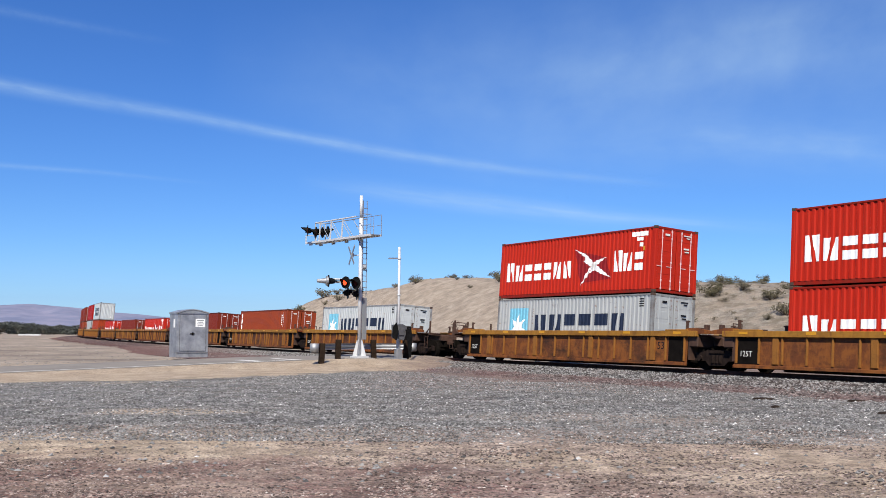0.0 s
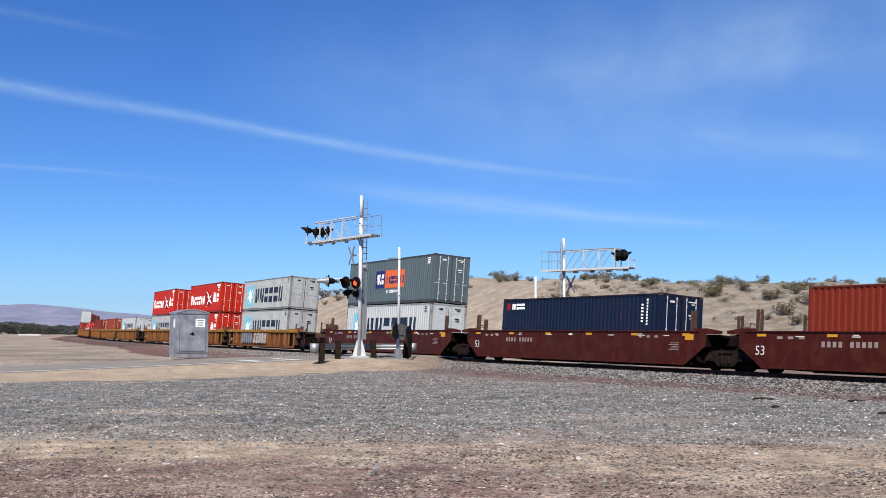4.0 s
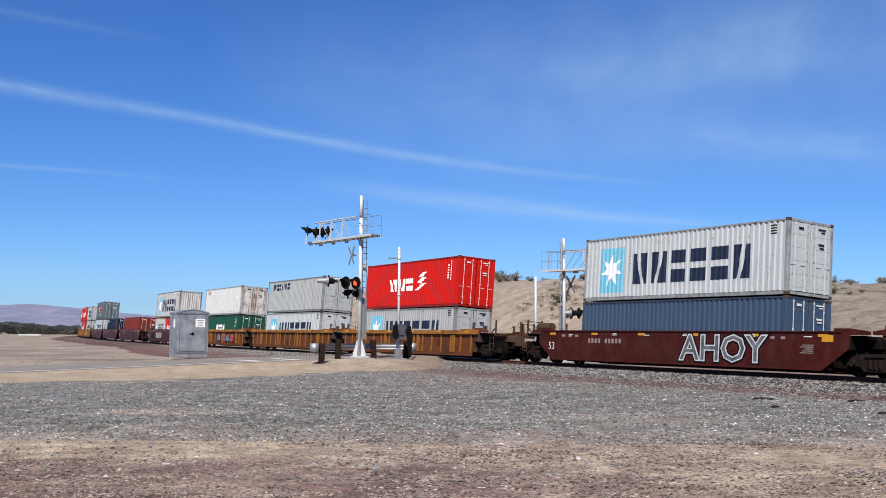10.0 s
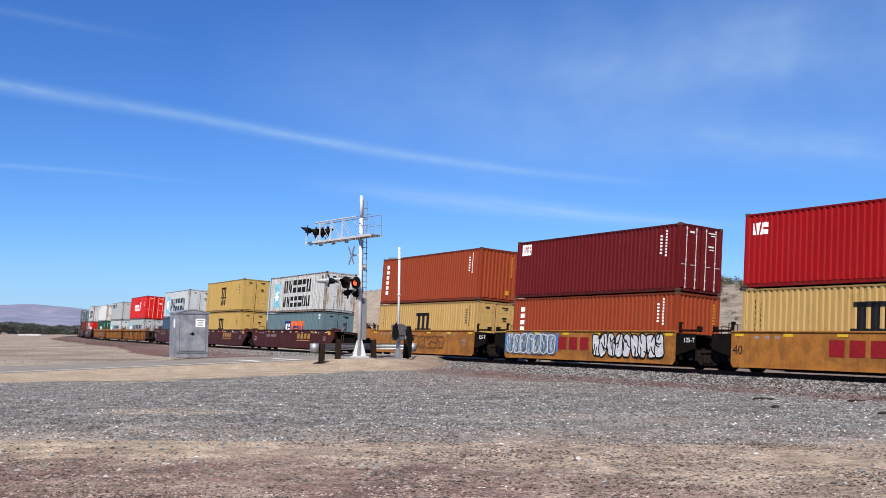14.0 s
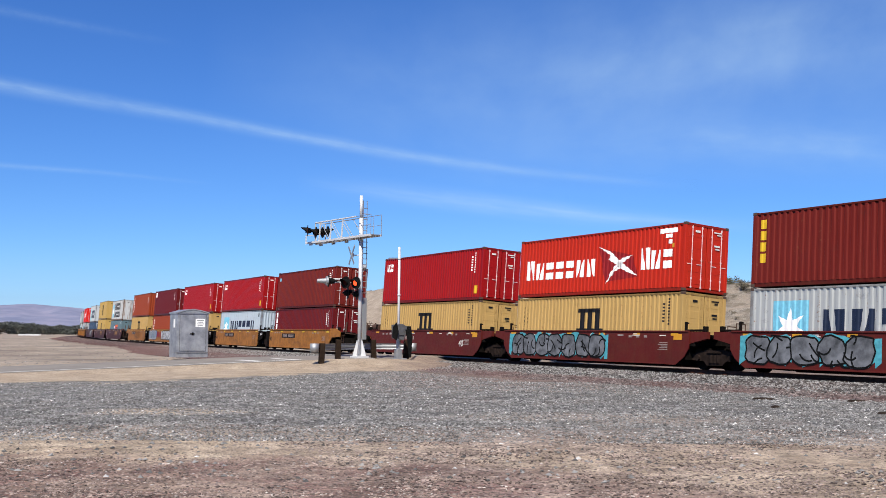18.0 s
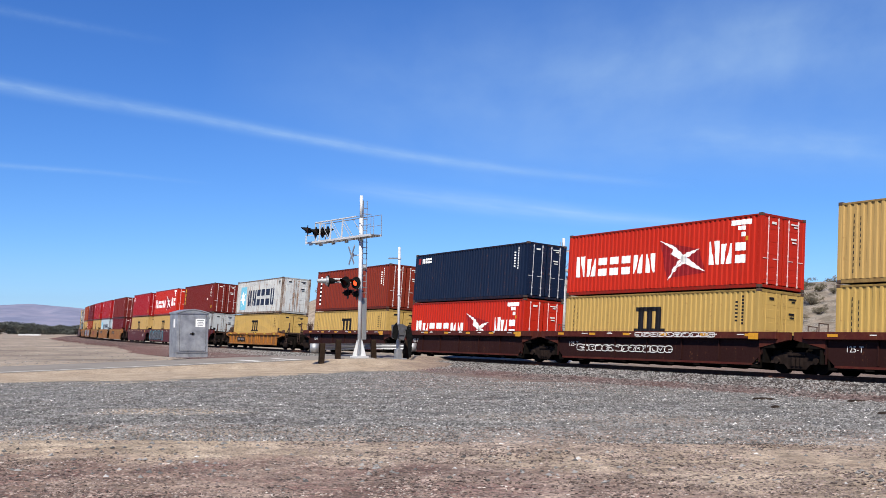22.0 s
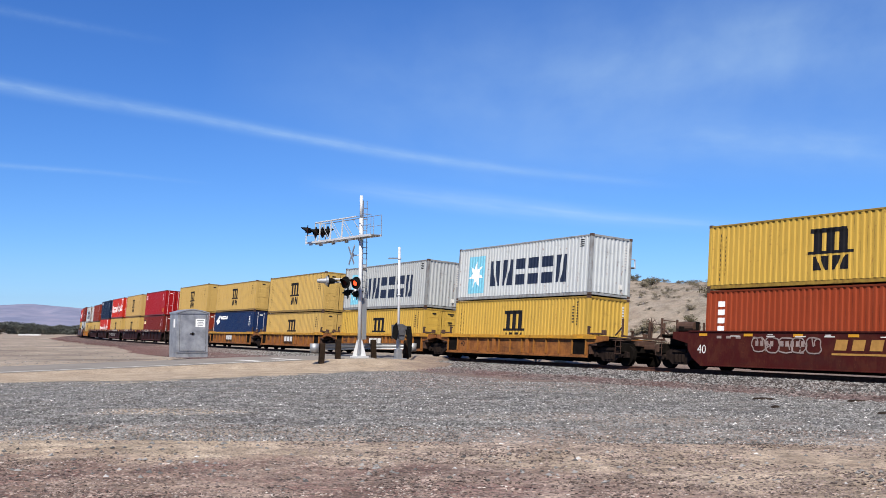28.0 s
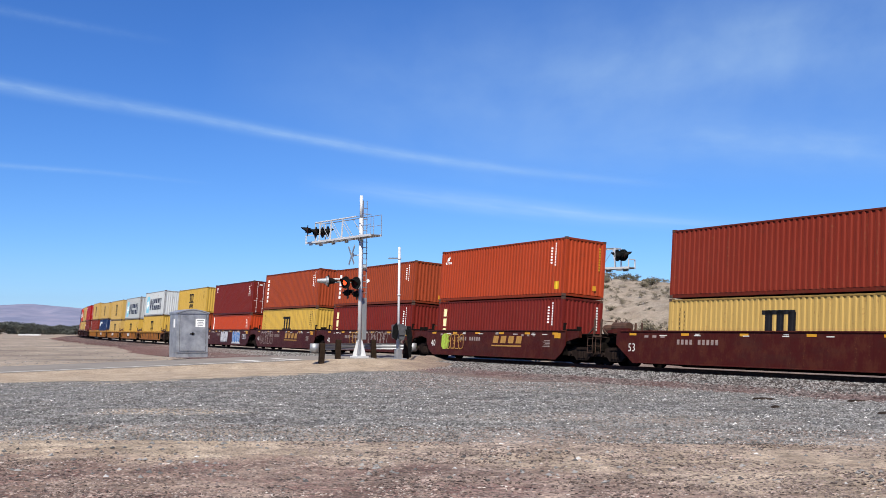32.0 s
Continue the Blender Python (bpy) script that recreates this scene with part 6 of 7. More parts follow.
    rm = _mesh(lambda bm: bar(bm, (0.02, y0 + 0.08, 0), (0.02, y1 - 0.05, 0), 0.02, 6), "rung")
    for i in range(nr):
        piece("rung", rm, STEEL, lad, m=Matrix.Translation((0, 0, 1.9 + 0.3 * i)))
    part("ladder_guard", _bm(lambda bm: box(bm, -0.03, (y0 + y1) / 2, 2.05, 0.05, 0.26, 2.2, 0.01)), GREYBOX, ob, "grey ladder guard plate")
    # crossbuck: two crossed boards
    p = inv @ Vector(crossbuck[0])
    f = inv.to_3x3() @ Vector(crossbuck[1])
    mm = Matrix.Translation(p) @ f.to_track_quat("X", "Z").to_matrix().to_4x4()
    cb = part("crossbuck", _bm(lambda bm: bar(bm, (-0.1, 0, -0.1), (-0.1, 0, 0.1), 0.04, 8)), ALU, ob, "white crossed boards", m=mm)
    for a in (45, -45):
        bd = part("board", _bm(lambda bm: box(bm, 0, 0, 0, 0.02, 0.15, 1.36, 0.004)), STEEL, cb, m=Matrix.Rotation(radians(a), 4, "X") @ Matrix.Translation((0.012 if a > 0 else -0.012, 0, 0)))
    part("bracket", _bm(lambda bm: bar(bm, p, (0, 0, p.z), 0.03, 6)), ALU, ob)
    part("bell", _bm(lambda bm: [bar(bm, (0, -0.26, 4.75), (0, -0.12, 4.75), 0.14, 12, 0.1), box(bm, 0, -0.14, 4.75, 0.1, 0.1, 0.2)]), STEEL, ob)
    for pt, face, group in heads:
        lp = inv @ Vector(pt)
        lf = inv.to_3x3() @ Vector((face[0], face[1], 0))
        flasher(ob, lp, lf, group, face[0] < -0.9 and pt[2] < 5)
        if face[0] < -0.9 and pt[2] < 5:
            part("lamp_bracket", _bm(lambda bm: [bar(bm, lp - lf * 0.2 + Vector((0, 0, k)), lp - lf * 0.85 + Vector((0, 0, k)), 0.045, 8) for k in (0.1, -0.06)]), ALU, ob)
        part("cross_arm", _bm(lambda bm: bar(bm, lp - lf * 0.25, Vector((0, 0, lp.z)) if abs(lp.x) < 2.5 else Vector((lp.x, 0, lp.z - 0.1)), 0.03, 6)), STEEL if group else BLACK, ob)
    return ob


def _bm(make):
    bm = bmesh.new()
    make(bm)
    return bm


def _mesh(make, name):
    return mesh_of(_bm(make), name)


ROADF = (-0.6, -0.8)
NEAR = Vector((-4.34, 56.0, 0.12))
ARM = Vector((-0.58, 0.81, 0))
tip = NEAR + ARM * 5.0
cantilever(NEAR, ARM, 8.55, 5.5, (6.35, 7.42), "silver cantilever crossing signal with flashing red lights on a mound",
           [((-5.10, 55.75, 4.05), ROADF, 1), ((-4.53, 55.4, 4.02), ROADF, 2),
            ((-6.06, 56.1, 4.14), (-0.96, -0.28), 0), ((-5.0, 56.3, 3.52), (0.97, 0.24), 0), ((-4.5, 56.1, 3.46), (0.97, 0.2), 0),
            ((-7.6, 59.3, 7.10), (-0.98, -0.2), 0), ((-7.15, 59.3, 7.0), (-0.93, -0.36), 0), ((-6.75, 59.25, 7.02), (-0.9, -0.43), 0), ((-6.45, 59.4, 7.06), (0.93, 0.36), 0)],
           1.5, ((-4.82, 55.95, 5.5), (-0.92, -0.39, 0)), -1)
FAR = Vector((6.83, 60.0, -0.1))
ARM2 = Vector((0.75, -0.66, 0))
tip2 = FAR + ARM2 * 3.9
cantilever(FAR, ARM2, 6.95, 4.45, (5.12, 6.2), "silver cantilever crossing signal beyond the track",
           [((tip2.x - 0.3, tip2.y + 0.2, 5.72), (-0.75, 0.66), 0), ((tip2.x, tip2.y, 5.72), (0.6, 0.8), 0), ((tip2.x + 0.1, tip2.y - 0.1, 5.72), (0.95, -0.3), 0),
            ((7.22, 60.1, 2.62), (-0.97, -0.22), 0), ((7.72, 60.2, 2.62), (0.97, 0.22), 0)],
           1.3, ((7.25, 60.2, 4.25), (0.92, 0.39, 0)), -1)

# ---- gate mechanism ----
gate = thing("gate_mechanism", "grey crossing gate mechanism with a tall thin pole on the mound", "gate mechanism", m=Matrix.Translation((-2.3, 56.0, 0.0)) @ Matrix.Rotation(0.5, 4, "Z"))
part("pole", _bm(lambda bm: [bar(bm, (0, 0, 0.3), (0, 0, 5.95), 0.065, 12), bar(bm, (0, 0, 3.38), (0, 0, 3.46), 0.085, 12), bar(bm, (0, 0, 5.3), (0, 0, 5.38), 0.085, 12)]), ALU, gate, "silver pole", True)
part("pole_bracket", _bm(lambda bm: beam(bm, (-0.62, 0.02, 5.33), (0.1, 0, 5.36), 0.05, 0.08)), STEEL, gate)
part("base", _bm(lambda bm: [box(bm, 0, 0, 0.06, 0.7, 0.6, 0.12, 0.01), box(bm, 0, 0, 0.36, 0.34, 0.34, 0.5, 0.03), bar(bm, (0, 0, 0.5), (0, 0, 1.2), 0.11, 12)]), STEEL, gate, "galvanised base casting")
part("mechanism_case", _bm(lambda bm: [prism(bm, [(-0.28, 1.15), (0.16, 1.05), (0.36, 1.5), (0.34, 1.78), (0.1, 1.9), (-0.3, 1.86)], "y", -0.28, 0.24), box(bm, 0.0, -0.3, 1.5, 0.35, 0.06, 0.4, 0.02)]), plain("dark_grey_case", (0.09, 0.09, 0.095), 0.55, 0.2, 0.2), gate, "dark grey metal motor case")
part("counterweight", _bm(lambda bm: prism(bm, [(-0.55, 1.2), (-0.5, 1.75), (-0.3, 1.98), (-0.2, 1.5), (-0.3, 1.05)], "y", -0.42, -0.34)), BLACK, gate)
part("counterweight", _bm(lambda bm: prism(bm, [(0.2, 1.6), (0.5, 1.7), (0.58, 1.2), (0.52, 0.15), (0.42, 0.15), (0.32, 1.0)], "y", -0.48, -0.4)), BLACK, gate)
part("gate_lamp", _bm(lambda bm: [box(bm, 0.6, 0.1, 1.7, 0.32, 0.2, 0.18, 0.03)]), BLACK, gate)

# ---- guard rail round the signals ----
guard = thing("guard_rail", "galvanised guard rail on dark wooden posts", "guard rail")
line = [(-6.35, 52.9), (-6.2, 54.2), (-5.6, 55.9), (-4.6, 57.3), (-3.3, 58.2), (-1.6, 58.1)]
wprof = [(0.0, 0.16), (0.05, 0.11), (0.05, 0.06), (-0.01, 0.0), (0.05, -0.06), (0.05, -0.11), (0.0, -0.16)]
vs, fs = [], []
for i, (x, y) in enumerate(line):
    a, c2 = Vector(line[max(0, i - 1)]), Vector(line[min(len(line) - 1, i + 1)])
    d = (c2 - a).normalized()
    nrm = Vector((-d.y, d.x))
    for k in (0.0, 0.012):
        for o, h in wprof:
            vs.append((x + nrm.x * (o + k), y + nrm.y * (o + k), 0.70 + h))
for i in range(len(line) - 1):
    for k in range(2):
        for j in range(6):
            a = i * 14 + k * 7 + j
            fs.append((a, a + 1, a + 15, a + 14))
sheet("beam", vs, fs, STEEL, guard, True)
for x, y, a in ((-6.32, 52.8, 0.0), (-1.62, 58.05, 0.6)):
    part("end_terminal", _bm(lambda bm: bar(bm, (0, 0, -0.22), (0, 0, 0.22), 0.22, 16)), STEEL, guard, "rounded end piece", True, Matrix.Translation((x, y, 0.66)))
for x, y in ((-6.0, 53.1), (-5.42, 55.5), (-3.66, 57.2), (-1.95, 57.3)):
    z = ground_z(x, y)
    part("post", _bm(lambda bm: box(bm, 0, 0, 0.35, 0.26, 0.24, 1.3, 0.012)), WOOD, guard, "dark creosoted wooden post", m=Matrix.Translation((x, y, z)) @ Matrix.Rotation(rng.uniform(-0.06, 0.06), 4, "Y") @ Matrix.Rotation(0.4, 4, "Z"))

# ---- pole beyond the track ----
pole = thing("signal_pole", "thin grey steel pole beyond the track", "pole", m=Matrix.Translation((5.42, 62.0, ground_z(5.42, 62.0) - 0.1)))
part("shaft", _bm(lambda bm: bar(bm, (0, 0, 0), (0, 0, 5.2), 0.07, 12)), ALU, pole, "", True)
part("bracket", _bm(lambda bm: [beam(bm, (-0.1, 0, 4.7), (1.05, 0, 4.75), 0.05, 0.06), beam(bm, (-0.3, 0, 4.55), (0.1, 0, 4.55), 0.05, 0.06)]), STEEL, pole)
part("collar", _bm(lambda bm: bar(bm, (0, 0, 2.2), (0, 0, 2.32), 0.1, 12)), STEEL, pole)

# ---- equipment cabinet by the road ----
BUNG, nt, b = nodes_of("bare_aluminium_sheet", 0.42, 0.5)
n1, n2 = tex(nt, 1.4, 6.0, rough=0.65), tex(nt, 1.0, 4.0, (6, 6, 0.4))
c = mixc(nt, ramp(nt, n1, 0.36, 0.64), (0.22, 0.23, 0.25), (0.42, 0.43, 0.445))
c = mixc(nt, ramp(nt, n2, 0.5, 0.75, 0.0, 0.5), c, (0.245, 0.245, 0.252))
nt.links.new(c, b.inputs["Base Color"])
bump(nt, b, n1, 0.15, 0.03)
bung = thing("equipment_cabinet", "bare aluminium railway equipment cabinet with a low gabled roof", "cabinet", m=Matrix.Translation((-14.72, 62.0, 0.14)) @ Matrix.Rotation(radians(30), 4, "Z"))
W2, D2, H2 = 0.92, 0.76, 2.26
part("body", _bm(lambda bm: box(bm, 0, 0, H2 / 2 + 0.06, 2 * W2, 2 * D2, H2, 0.02)), BUNG, bung)
part("plinth", _bm(lambda bm: box(bm, 0, 0, -0.05, 2 * W2 - 0.02, 2 * D2 - 0.02, 0.3)), BUNG, bung)
part("roof", _bm(lambda bm: prism(bm, [(-W2 - 0.04, H2 + 0.04), (W2 + 0.04, H2 + 0.04), (W2 + 0.04, H2 + 0.12), (W2 * 0.45, H2 + 0.27), (0, H2 + 0.31), (-W2 * 0.45, H2 + 0.27), (-W2 - 0.04, H2 + 0.12)], "y", -D2 - 0.04, D2 + 0.04)), BUNG, bung)
door = part("door", _bm(lambda bm: box(bm, 0.0, -D2 - 0.022, 1.2, 1.5, 0.03, 2.05, 0.01)), BUNG, bung)
part("handle", _bm(lambda bm: [box(bm, -0.05, -D2 - 0.06, 1.15, 0.28, 0.05, 0.06, 0.01), box(bm, -0.02, -D2 - 0.06, 1.15, 0.1, 0.06, 0.16, 0.01)]), SOOT, door, "dark latch handle")
part("notice", _bm(lambda bm: box(bm, 0.42, -D2 - 0.042, 1.78, 0.56, 0.006, 0.46)), WHITE, door, "white notice plate")
for i in range(4):
    part("notice_line", _bm(lambda bm: box(bm, 0.42, -D2 - 0.048, 1.92 - 0.1 * i, 0.4 - 0.07 * (i % 2), 0.004, 0.035)), plain("grey_print", (0.180, 0.187, 0.202), 0.7), door)
for i in range(8):
    part("vent_slat", _bm(lambda bm: box(bm, 0.12 + 0.08 * i, -D2 - 0.042, 0.55, 0.03, 0.015, 0.5)), BUNG, door)
part("side_plate_sign", _bm(lambda bm: box(bm, -W2 - 0.008, -0.2, 1.75, 0.008, 0.3, 0.5)), WHITE, bung, "white plate")
part("hinge", _bm(lambda bm: box(bm, 0.77, -D2 - 0.03, 1.9, 0.06, 0.04, 0.14)), STEEL, door)
part("hinge", _bm(lambda bm: box(bm, 0.77, -D2 - 0.03, 0.5, 0.06, 0.04, 0.14)), STEEL, door)
SEAM = plain("seam_and_shade", (0.13, 0.13, 0.135), 0.8)
for cx, cz, sx, sz in ((-0.765, 1.2, 0.025, 2.09), (0.765, 1.2, 0.025, 2.09), (0.0, 2.235, 1.55, 0.025), (0.0, 0.165, 1.55, 0.025)):
    part("door_seam", _bm(lambda bm: box(bm, cx, -D2 - 0.012, cz, sx, 0.02, sz)), SEAM, door)
# a dark strip drawn for the shade under the roof overhang
part("roof_seam", _bm(lambda bm: [beam(bm, (x0, -D2 - 0.045, z0), (x1, -D2 - 0.045, z1), 0.02, 0.04) for (x0, z0), (x1, z1) in zip([(-W2, H2 + 0.06), (-W2 * 0.45, H2 + 0.2), (0, H2 + 0.24), (W2 * 0.45, H2 + 0.2)], [(-W2 * 0.45, H2 + 0.2), (0, H2 + 0.24), (W2 * 0.45, H2 + 0.2), (W2, H2 + 0.06)])]), SEAM, bung, "dark strip painted for the shade under the arched roof")
part("base_strip", _bm(lambda bm: box(bm, 0, -D2 - 0.012, 0.06, 2 * W2, 0.02, 0.05)), SEAM, bung)
part("eave_strip", _bm(lambda bm: box(bm, 0, -D2 - 0.045, H2 + 0.10, 1.2, 0.012, 0.05)), STEEL, bung)

# ---- scraps of timber by the ballast ----
CHAR = plain("blackened_timber", (0.035, 0.026, 0.022), 0.9, 0.0, 0.4, 8.0, bumps=0.4)


def scrap(bm, ln):
    """A split, tapering end of old timber with a splinter beside it."""
    prism(bm, [(-ln / 2, 0.0), (-ln * 0.4, 0.045), (ln * 0.1, 0.06), (ln * 0.42, 0.035), (ln / 2, 0.0)], "y", -0.06, 0.05)
    prism(bm, [(-ln * 0.2, 0.0), (0.0, 0.05), (ln * 0.62, 0.03), (ln * 0.66, 0.0)], "y", 0.055, 0.10)


for x, y, ln, a in ((11.35, 29.4, 0.5, 0.2), (8.9, 29.8, 0.55, -0.1), (8.3, 26.7, 0.2, 0.4), (10.35, 25.0, 0.4, 0.1)):
    tagged(part("timber_scrap", _bm(lambda bm: scrap(bm, ln)), CHAR, m=Matrix.Translation((x, y, ground_z(x, y))) @ Matrix.Rotation(a, 4, "Z")), "dark weathered scrap of timber on gravel", "timber", "timber scraps")

# ---- desert shrubs ----
LEAF, nt, b = nodes_of("dry_shrub_leaf", 0.8)
isl = nt.nodes.new("ShaderNodeNewGeometry")
info = nt.nodes.new("ShaderNodeObjectInfo")
c = mixc(nt, isl.outputs["Random Per Island"], (0.054, 0.054, 0.022), (0.122, 0.104, 0.050))
c = mixc(nt, ramp(nt, info.outputs["Random"], 0.2, 0.9, 0.1, 0.85), c, (0.175, 0.15, 0.108))
nt.links.new(c, b.inputs["Base Color"])
TWIG = plain("dry_twig", (0.101, 0.076, 0.050), 0.9)
# far leaves are paled and greyed in colour to stand for haze
TREELEAF, nt, b = nodes_of("hazed_tree_leaf", 0.7)
isl = nt.nodes.new("ShaderNodeNewGeometry")
nt.links.new(mixc(nt, isl.outputs["Random Per Island"], (0.032, 0.038, 0.032), (0.085, 0.090, 0.072)), b.inputs["Base Color"])
BARK = plain("bark", (0.065, 0.050, 0.036), 0.9, bumps=0.4)


def leaves(r, n, size, centre, spread3, hollow=0.3):
    vs, fs = [], []
    for _ in range(n):
        d = Vector((r.gauss(0, 1), r.gauss(0, 1), r.gauss(0, 1))).normalized() * (hollow + (1 - hollow) * r.random() ** 0.5)
        p = Vector(centre) + Vector((d.x * spread3[0], d.y * spread3[1], d.z * spread3[2]))
        u = Vector((r.gauss(0, 1), r.gauss(0, 1), r.gauss(0, 1))).normalized() * size * r.uniform(0.6, 1.3)
        v = Vector((r.gauss(0, 1), r.gauss(0, 1), r.gauss(0, 1))).normalized() * size * r.uniform(0.4, 0.8)
        k = len(vs)
        vs += [tuple(p - u), tuple(p + v), tuple(p + u), tuple(p - v)]
        fs.append((k, k + 1, k + 2, k + 3))
    return vs, fs


def shrub_meshes(seed):
    r = random.Random(seed)
    bm = bmesh.new()
    vs, fs = [], []
    for _ in range(20):
        a, l = r.uniform(0, 6.28), r.uniform(0.25, 1.0)
        lean = r.uniform(0.25, 1.5)
        t = Vector((math.cos(a) * lean, math.sin(a) * lean, 1.0)).normalized() * l
        bar(bm, (0, 0, -0.15), t, 0.018, 4, 0.006)
        v2, f2 = leaves(r, 30, 0.06, t * 0.85, (0.26, 0.26, 0.24), 0.05)
        k = len(vs)
        vs += v2
        fs += [tuple(i + k for i in f) for f in f2]
    me = bpy.data.meshes.new("foliage")
    me.from_pydata(vs, [], fs)
    return mesh_of(bm, "stems"), me


SHRUBS = [shrub_meshes(20 + i) for i in range(5)]
rng = random.Random(12)


JOINED = [[], [], [], []]


def shrub(x, y, size):
    st, fo = SHRUBS[rng.randrange(5)]
    s, q = track_sq(x, y)
    if q > lerp_table([(-60, 40), (-20, 36), (10, 33), (120, 26)], s) + 9 or s < -42:   # behind the crest: joined
        m = Matrix.Translation((x, y, ground_z(x, y))) @ Matrix.Rotation(rng.uniform(0, 6.28), 4, "Z") @ Matrix.Diagonal((size * 1.25, size * 1.25, size, 1))
        for me, vs, fs in ((st, JOINED[0], JOINED[1]), (fo, JOINED[2], JOINED[3])):
            k = len(vs)
            vs += [tuple(m @ v.co) for v in me.vertices]
            fs += [tuple(k + v for v in p.vertices) for p in me.polygons]
        return
    green = size > 1.0
    ob = thing("shrub", "greyish green desert shrub on the sandy bank" if green else "small dry desert shrub on the sandy bank", "shrub", "shrubs on the bank",
               Matrix.Translation((x, y, ground_z(x, y))) @ Matrix.Rotation(rng.uniform(0, 6.28), 4, "Z") @ Matrix.Diagonal((size * 1.25, size * 1.25, size, 1)))
    piece("stems", st, TWIG, ob)
    piece("foliage", fo, LEAF, ob)


def at_sq(s, q):
    x, y, th = track_at(s)
    return x + q * math.sin(th), y - q * math.cos(th)


n = 0
while n < 250:
    s, q = rng.choice((rng.uniform(-60, 108), rng.uniform(-50, 22))), rng.uniform(13, 70)
    crest = lerp_table([(-60, 52), (-20, 42), (10, 33), (120, 26)], s)
    if s > 22 and s < 66:
        p = 0.75 if crest - 4 < q < crest + 10 else 0.06
    elif 6 < s <= 22:
        p = 0.55 if q > crest - 13 else 0.05
    elif s >= 66:
        p = 0.8 if q < 40 else 0.2
    else:
        p = 0.7 if q < 55 else 0.1
    if rng.random() > p:
        continue
    shrub(*at_sq(s, q), rng.choice((0.35, 0.45, 0.55, 0.7, 0.85, 1.1)) * (1.4 if s > 66 else 1.0))
    n += 1

for i in range(60):
    s = -62 + 130 * i / 59 + rng.uniform(-1, 1)
    crest = lerp_table([(-60, 52), (-20, 42), (10, 33), (120, 26)], s)
    shrub(*at_sq(s, crest + rng.uniform(-5, 7)), rng.choice((0.4, 0.55, 0.7, 0.9, 1.15)))

for _ in range(22):                           # a dense dry thicket at the bank's foot
    shrub(*at_sq(rng.uniform(-1, 9), rng.uniform(15, 22)), rng.uniform(0.4, 0.75))
for i in range(420):                          # low dry tufts between the shrubs
    s, q = (rng.uniform(-42, 26), rng.uniform(12, 55)) if i < 240 else (rng.uniform(6, 28), rng.uniform(21, 36))
    if s > 8 and q < 21:
        continue
    x, y = at_sq(s, q)
    fo = SHRUBS[rng.randrange(5)][1]
    k0 = rng.uniform(0.18, 0.46)
    m = Matrix.Translation((x, y, ground_z(x, y))) @ Matrix.Rotation(rng.uniform(0, 6.28), 4, "Z") @ Matrix.Diagonal((k0 * 1.6, k0 * 1.6, k0, 1))
    k = len(JOINED[2])
    JOINED[2].extend(tuple(m @ v.co) for v in fo.vertices[:1080])
    JOINED[3].extend(tuple(k + v for v in p.vertices) for p in fo.polygons[:270])
brush = thing("brush", "low dry grey-green brush over the bank and its crest", "brush", kind="stuff")
sheet("stems", JOINED[0], JOINED[1], TWIG, brush)
sheet("foliage", JOINED[2], JOINED[3], LEAF, brush)

# ---- line of trees and hills far off ----
def tree_meshes(seed):
    r = random.Random(seed)
    bm = bmesh.new()
    bar(bm, (0, 0, -0.3), (0.1, 0, 1.6), 0.22, 7, 0.15)
    vs, fs = [], []
    for _ in range(11):
        a, l = r.uniform(0, 6.28), r.uniform(1.6, 3.0)
        t = Vector((math.cos(a) * l, math.sin(a) * l, r.uniform(0.2, 4.1)))
        bar(bm, (0.1, 0, 1.0), t, 0.09, 5, 0.03)
        v2, f2 = leaves(r, 80, 0.34, t, (1.3, 1.3, 1.0), 0.1)
        k = len(vs)
        vs += v2
        fs += [tuple(i + k for i in f) for f in f2]
    me = bpy.data.meshes.new("crown")
    me.from_pydata(vs, [], fs)
    return mesh_of(bm, "trunk"), me


TREES = [tree_meshes(60 + i) for i in range(4)]
for i in range(100):
    x = -134 - 1.7 * i + rng.uniform(-2, 2)
    y = 425 + rng.uniform(-18, 18)
    k = rng.uniform(0.72, 0.95) + 0.4 * noise.noise((x * 0.05, 0.0, 0.0))
    tr = thing("tree", "dark grey-green bushy tree in a far row, colour paled for haze", "tree", "far row of trees", Matrix.Translation((x, y, ground_z(x, y))) @ Matrix.Rotation(rng.uniform(0, 6.28), 4, "Z") @ Matrix.Diagonal((1.5 * k, 1.5 * k, 0.95 * k, 1)))
    st, cr = TREES[i % 4]
    piece("trunk", st, BARK, tr)
    piece("crown", cr, TREELEAF, tr)
tagged(part("low_wall", _bm(lambda bm: [box(bm, i * 2.4, 0, 0.2, 2.3, 0.3, 0.5 + 0.1 * (i % 2), 0.03) for i in range(3)]), plain("white_masonry", (0.5, 0.5, 0.49), 0.8), m=Matrix.Translation((-132, 335, GROUND))), "low white wall far off before the trees", "wall", kind="structure")

# blue of the distant air is painted into the rock colour
ROCK, nt, b = nodes_of("hazed_rock", 0.95)
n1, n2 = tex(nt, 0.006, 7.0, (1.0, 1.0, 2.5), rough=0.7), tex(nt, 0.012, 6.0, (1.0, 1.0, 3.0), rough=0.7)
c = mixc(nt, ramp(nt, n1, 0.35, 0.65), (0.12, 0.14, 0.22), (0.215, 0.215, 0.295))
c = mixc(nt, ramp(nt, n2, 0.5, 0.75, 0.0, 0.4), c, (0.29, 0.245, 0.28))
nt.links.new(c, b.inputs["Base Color"])
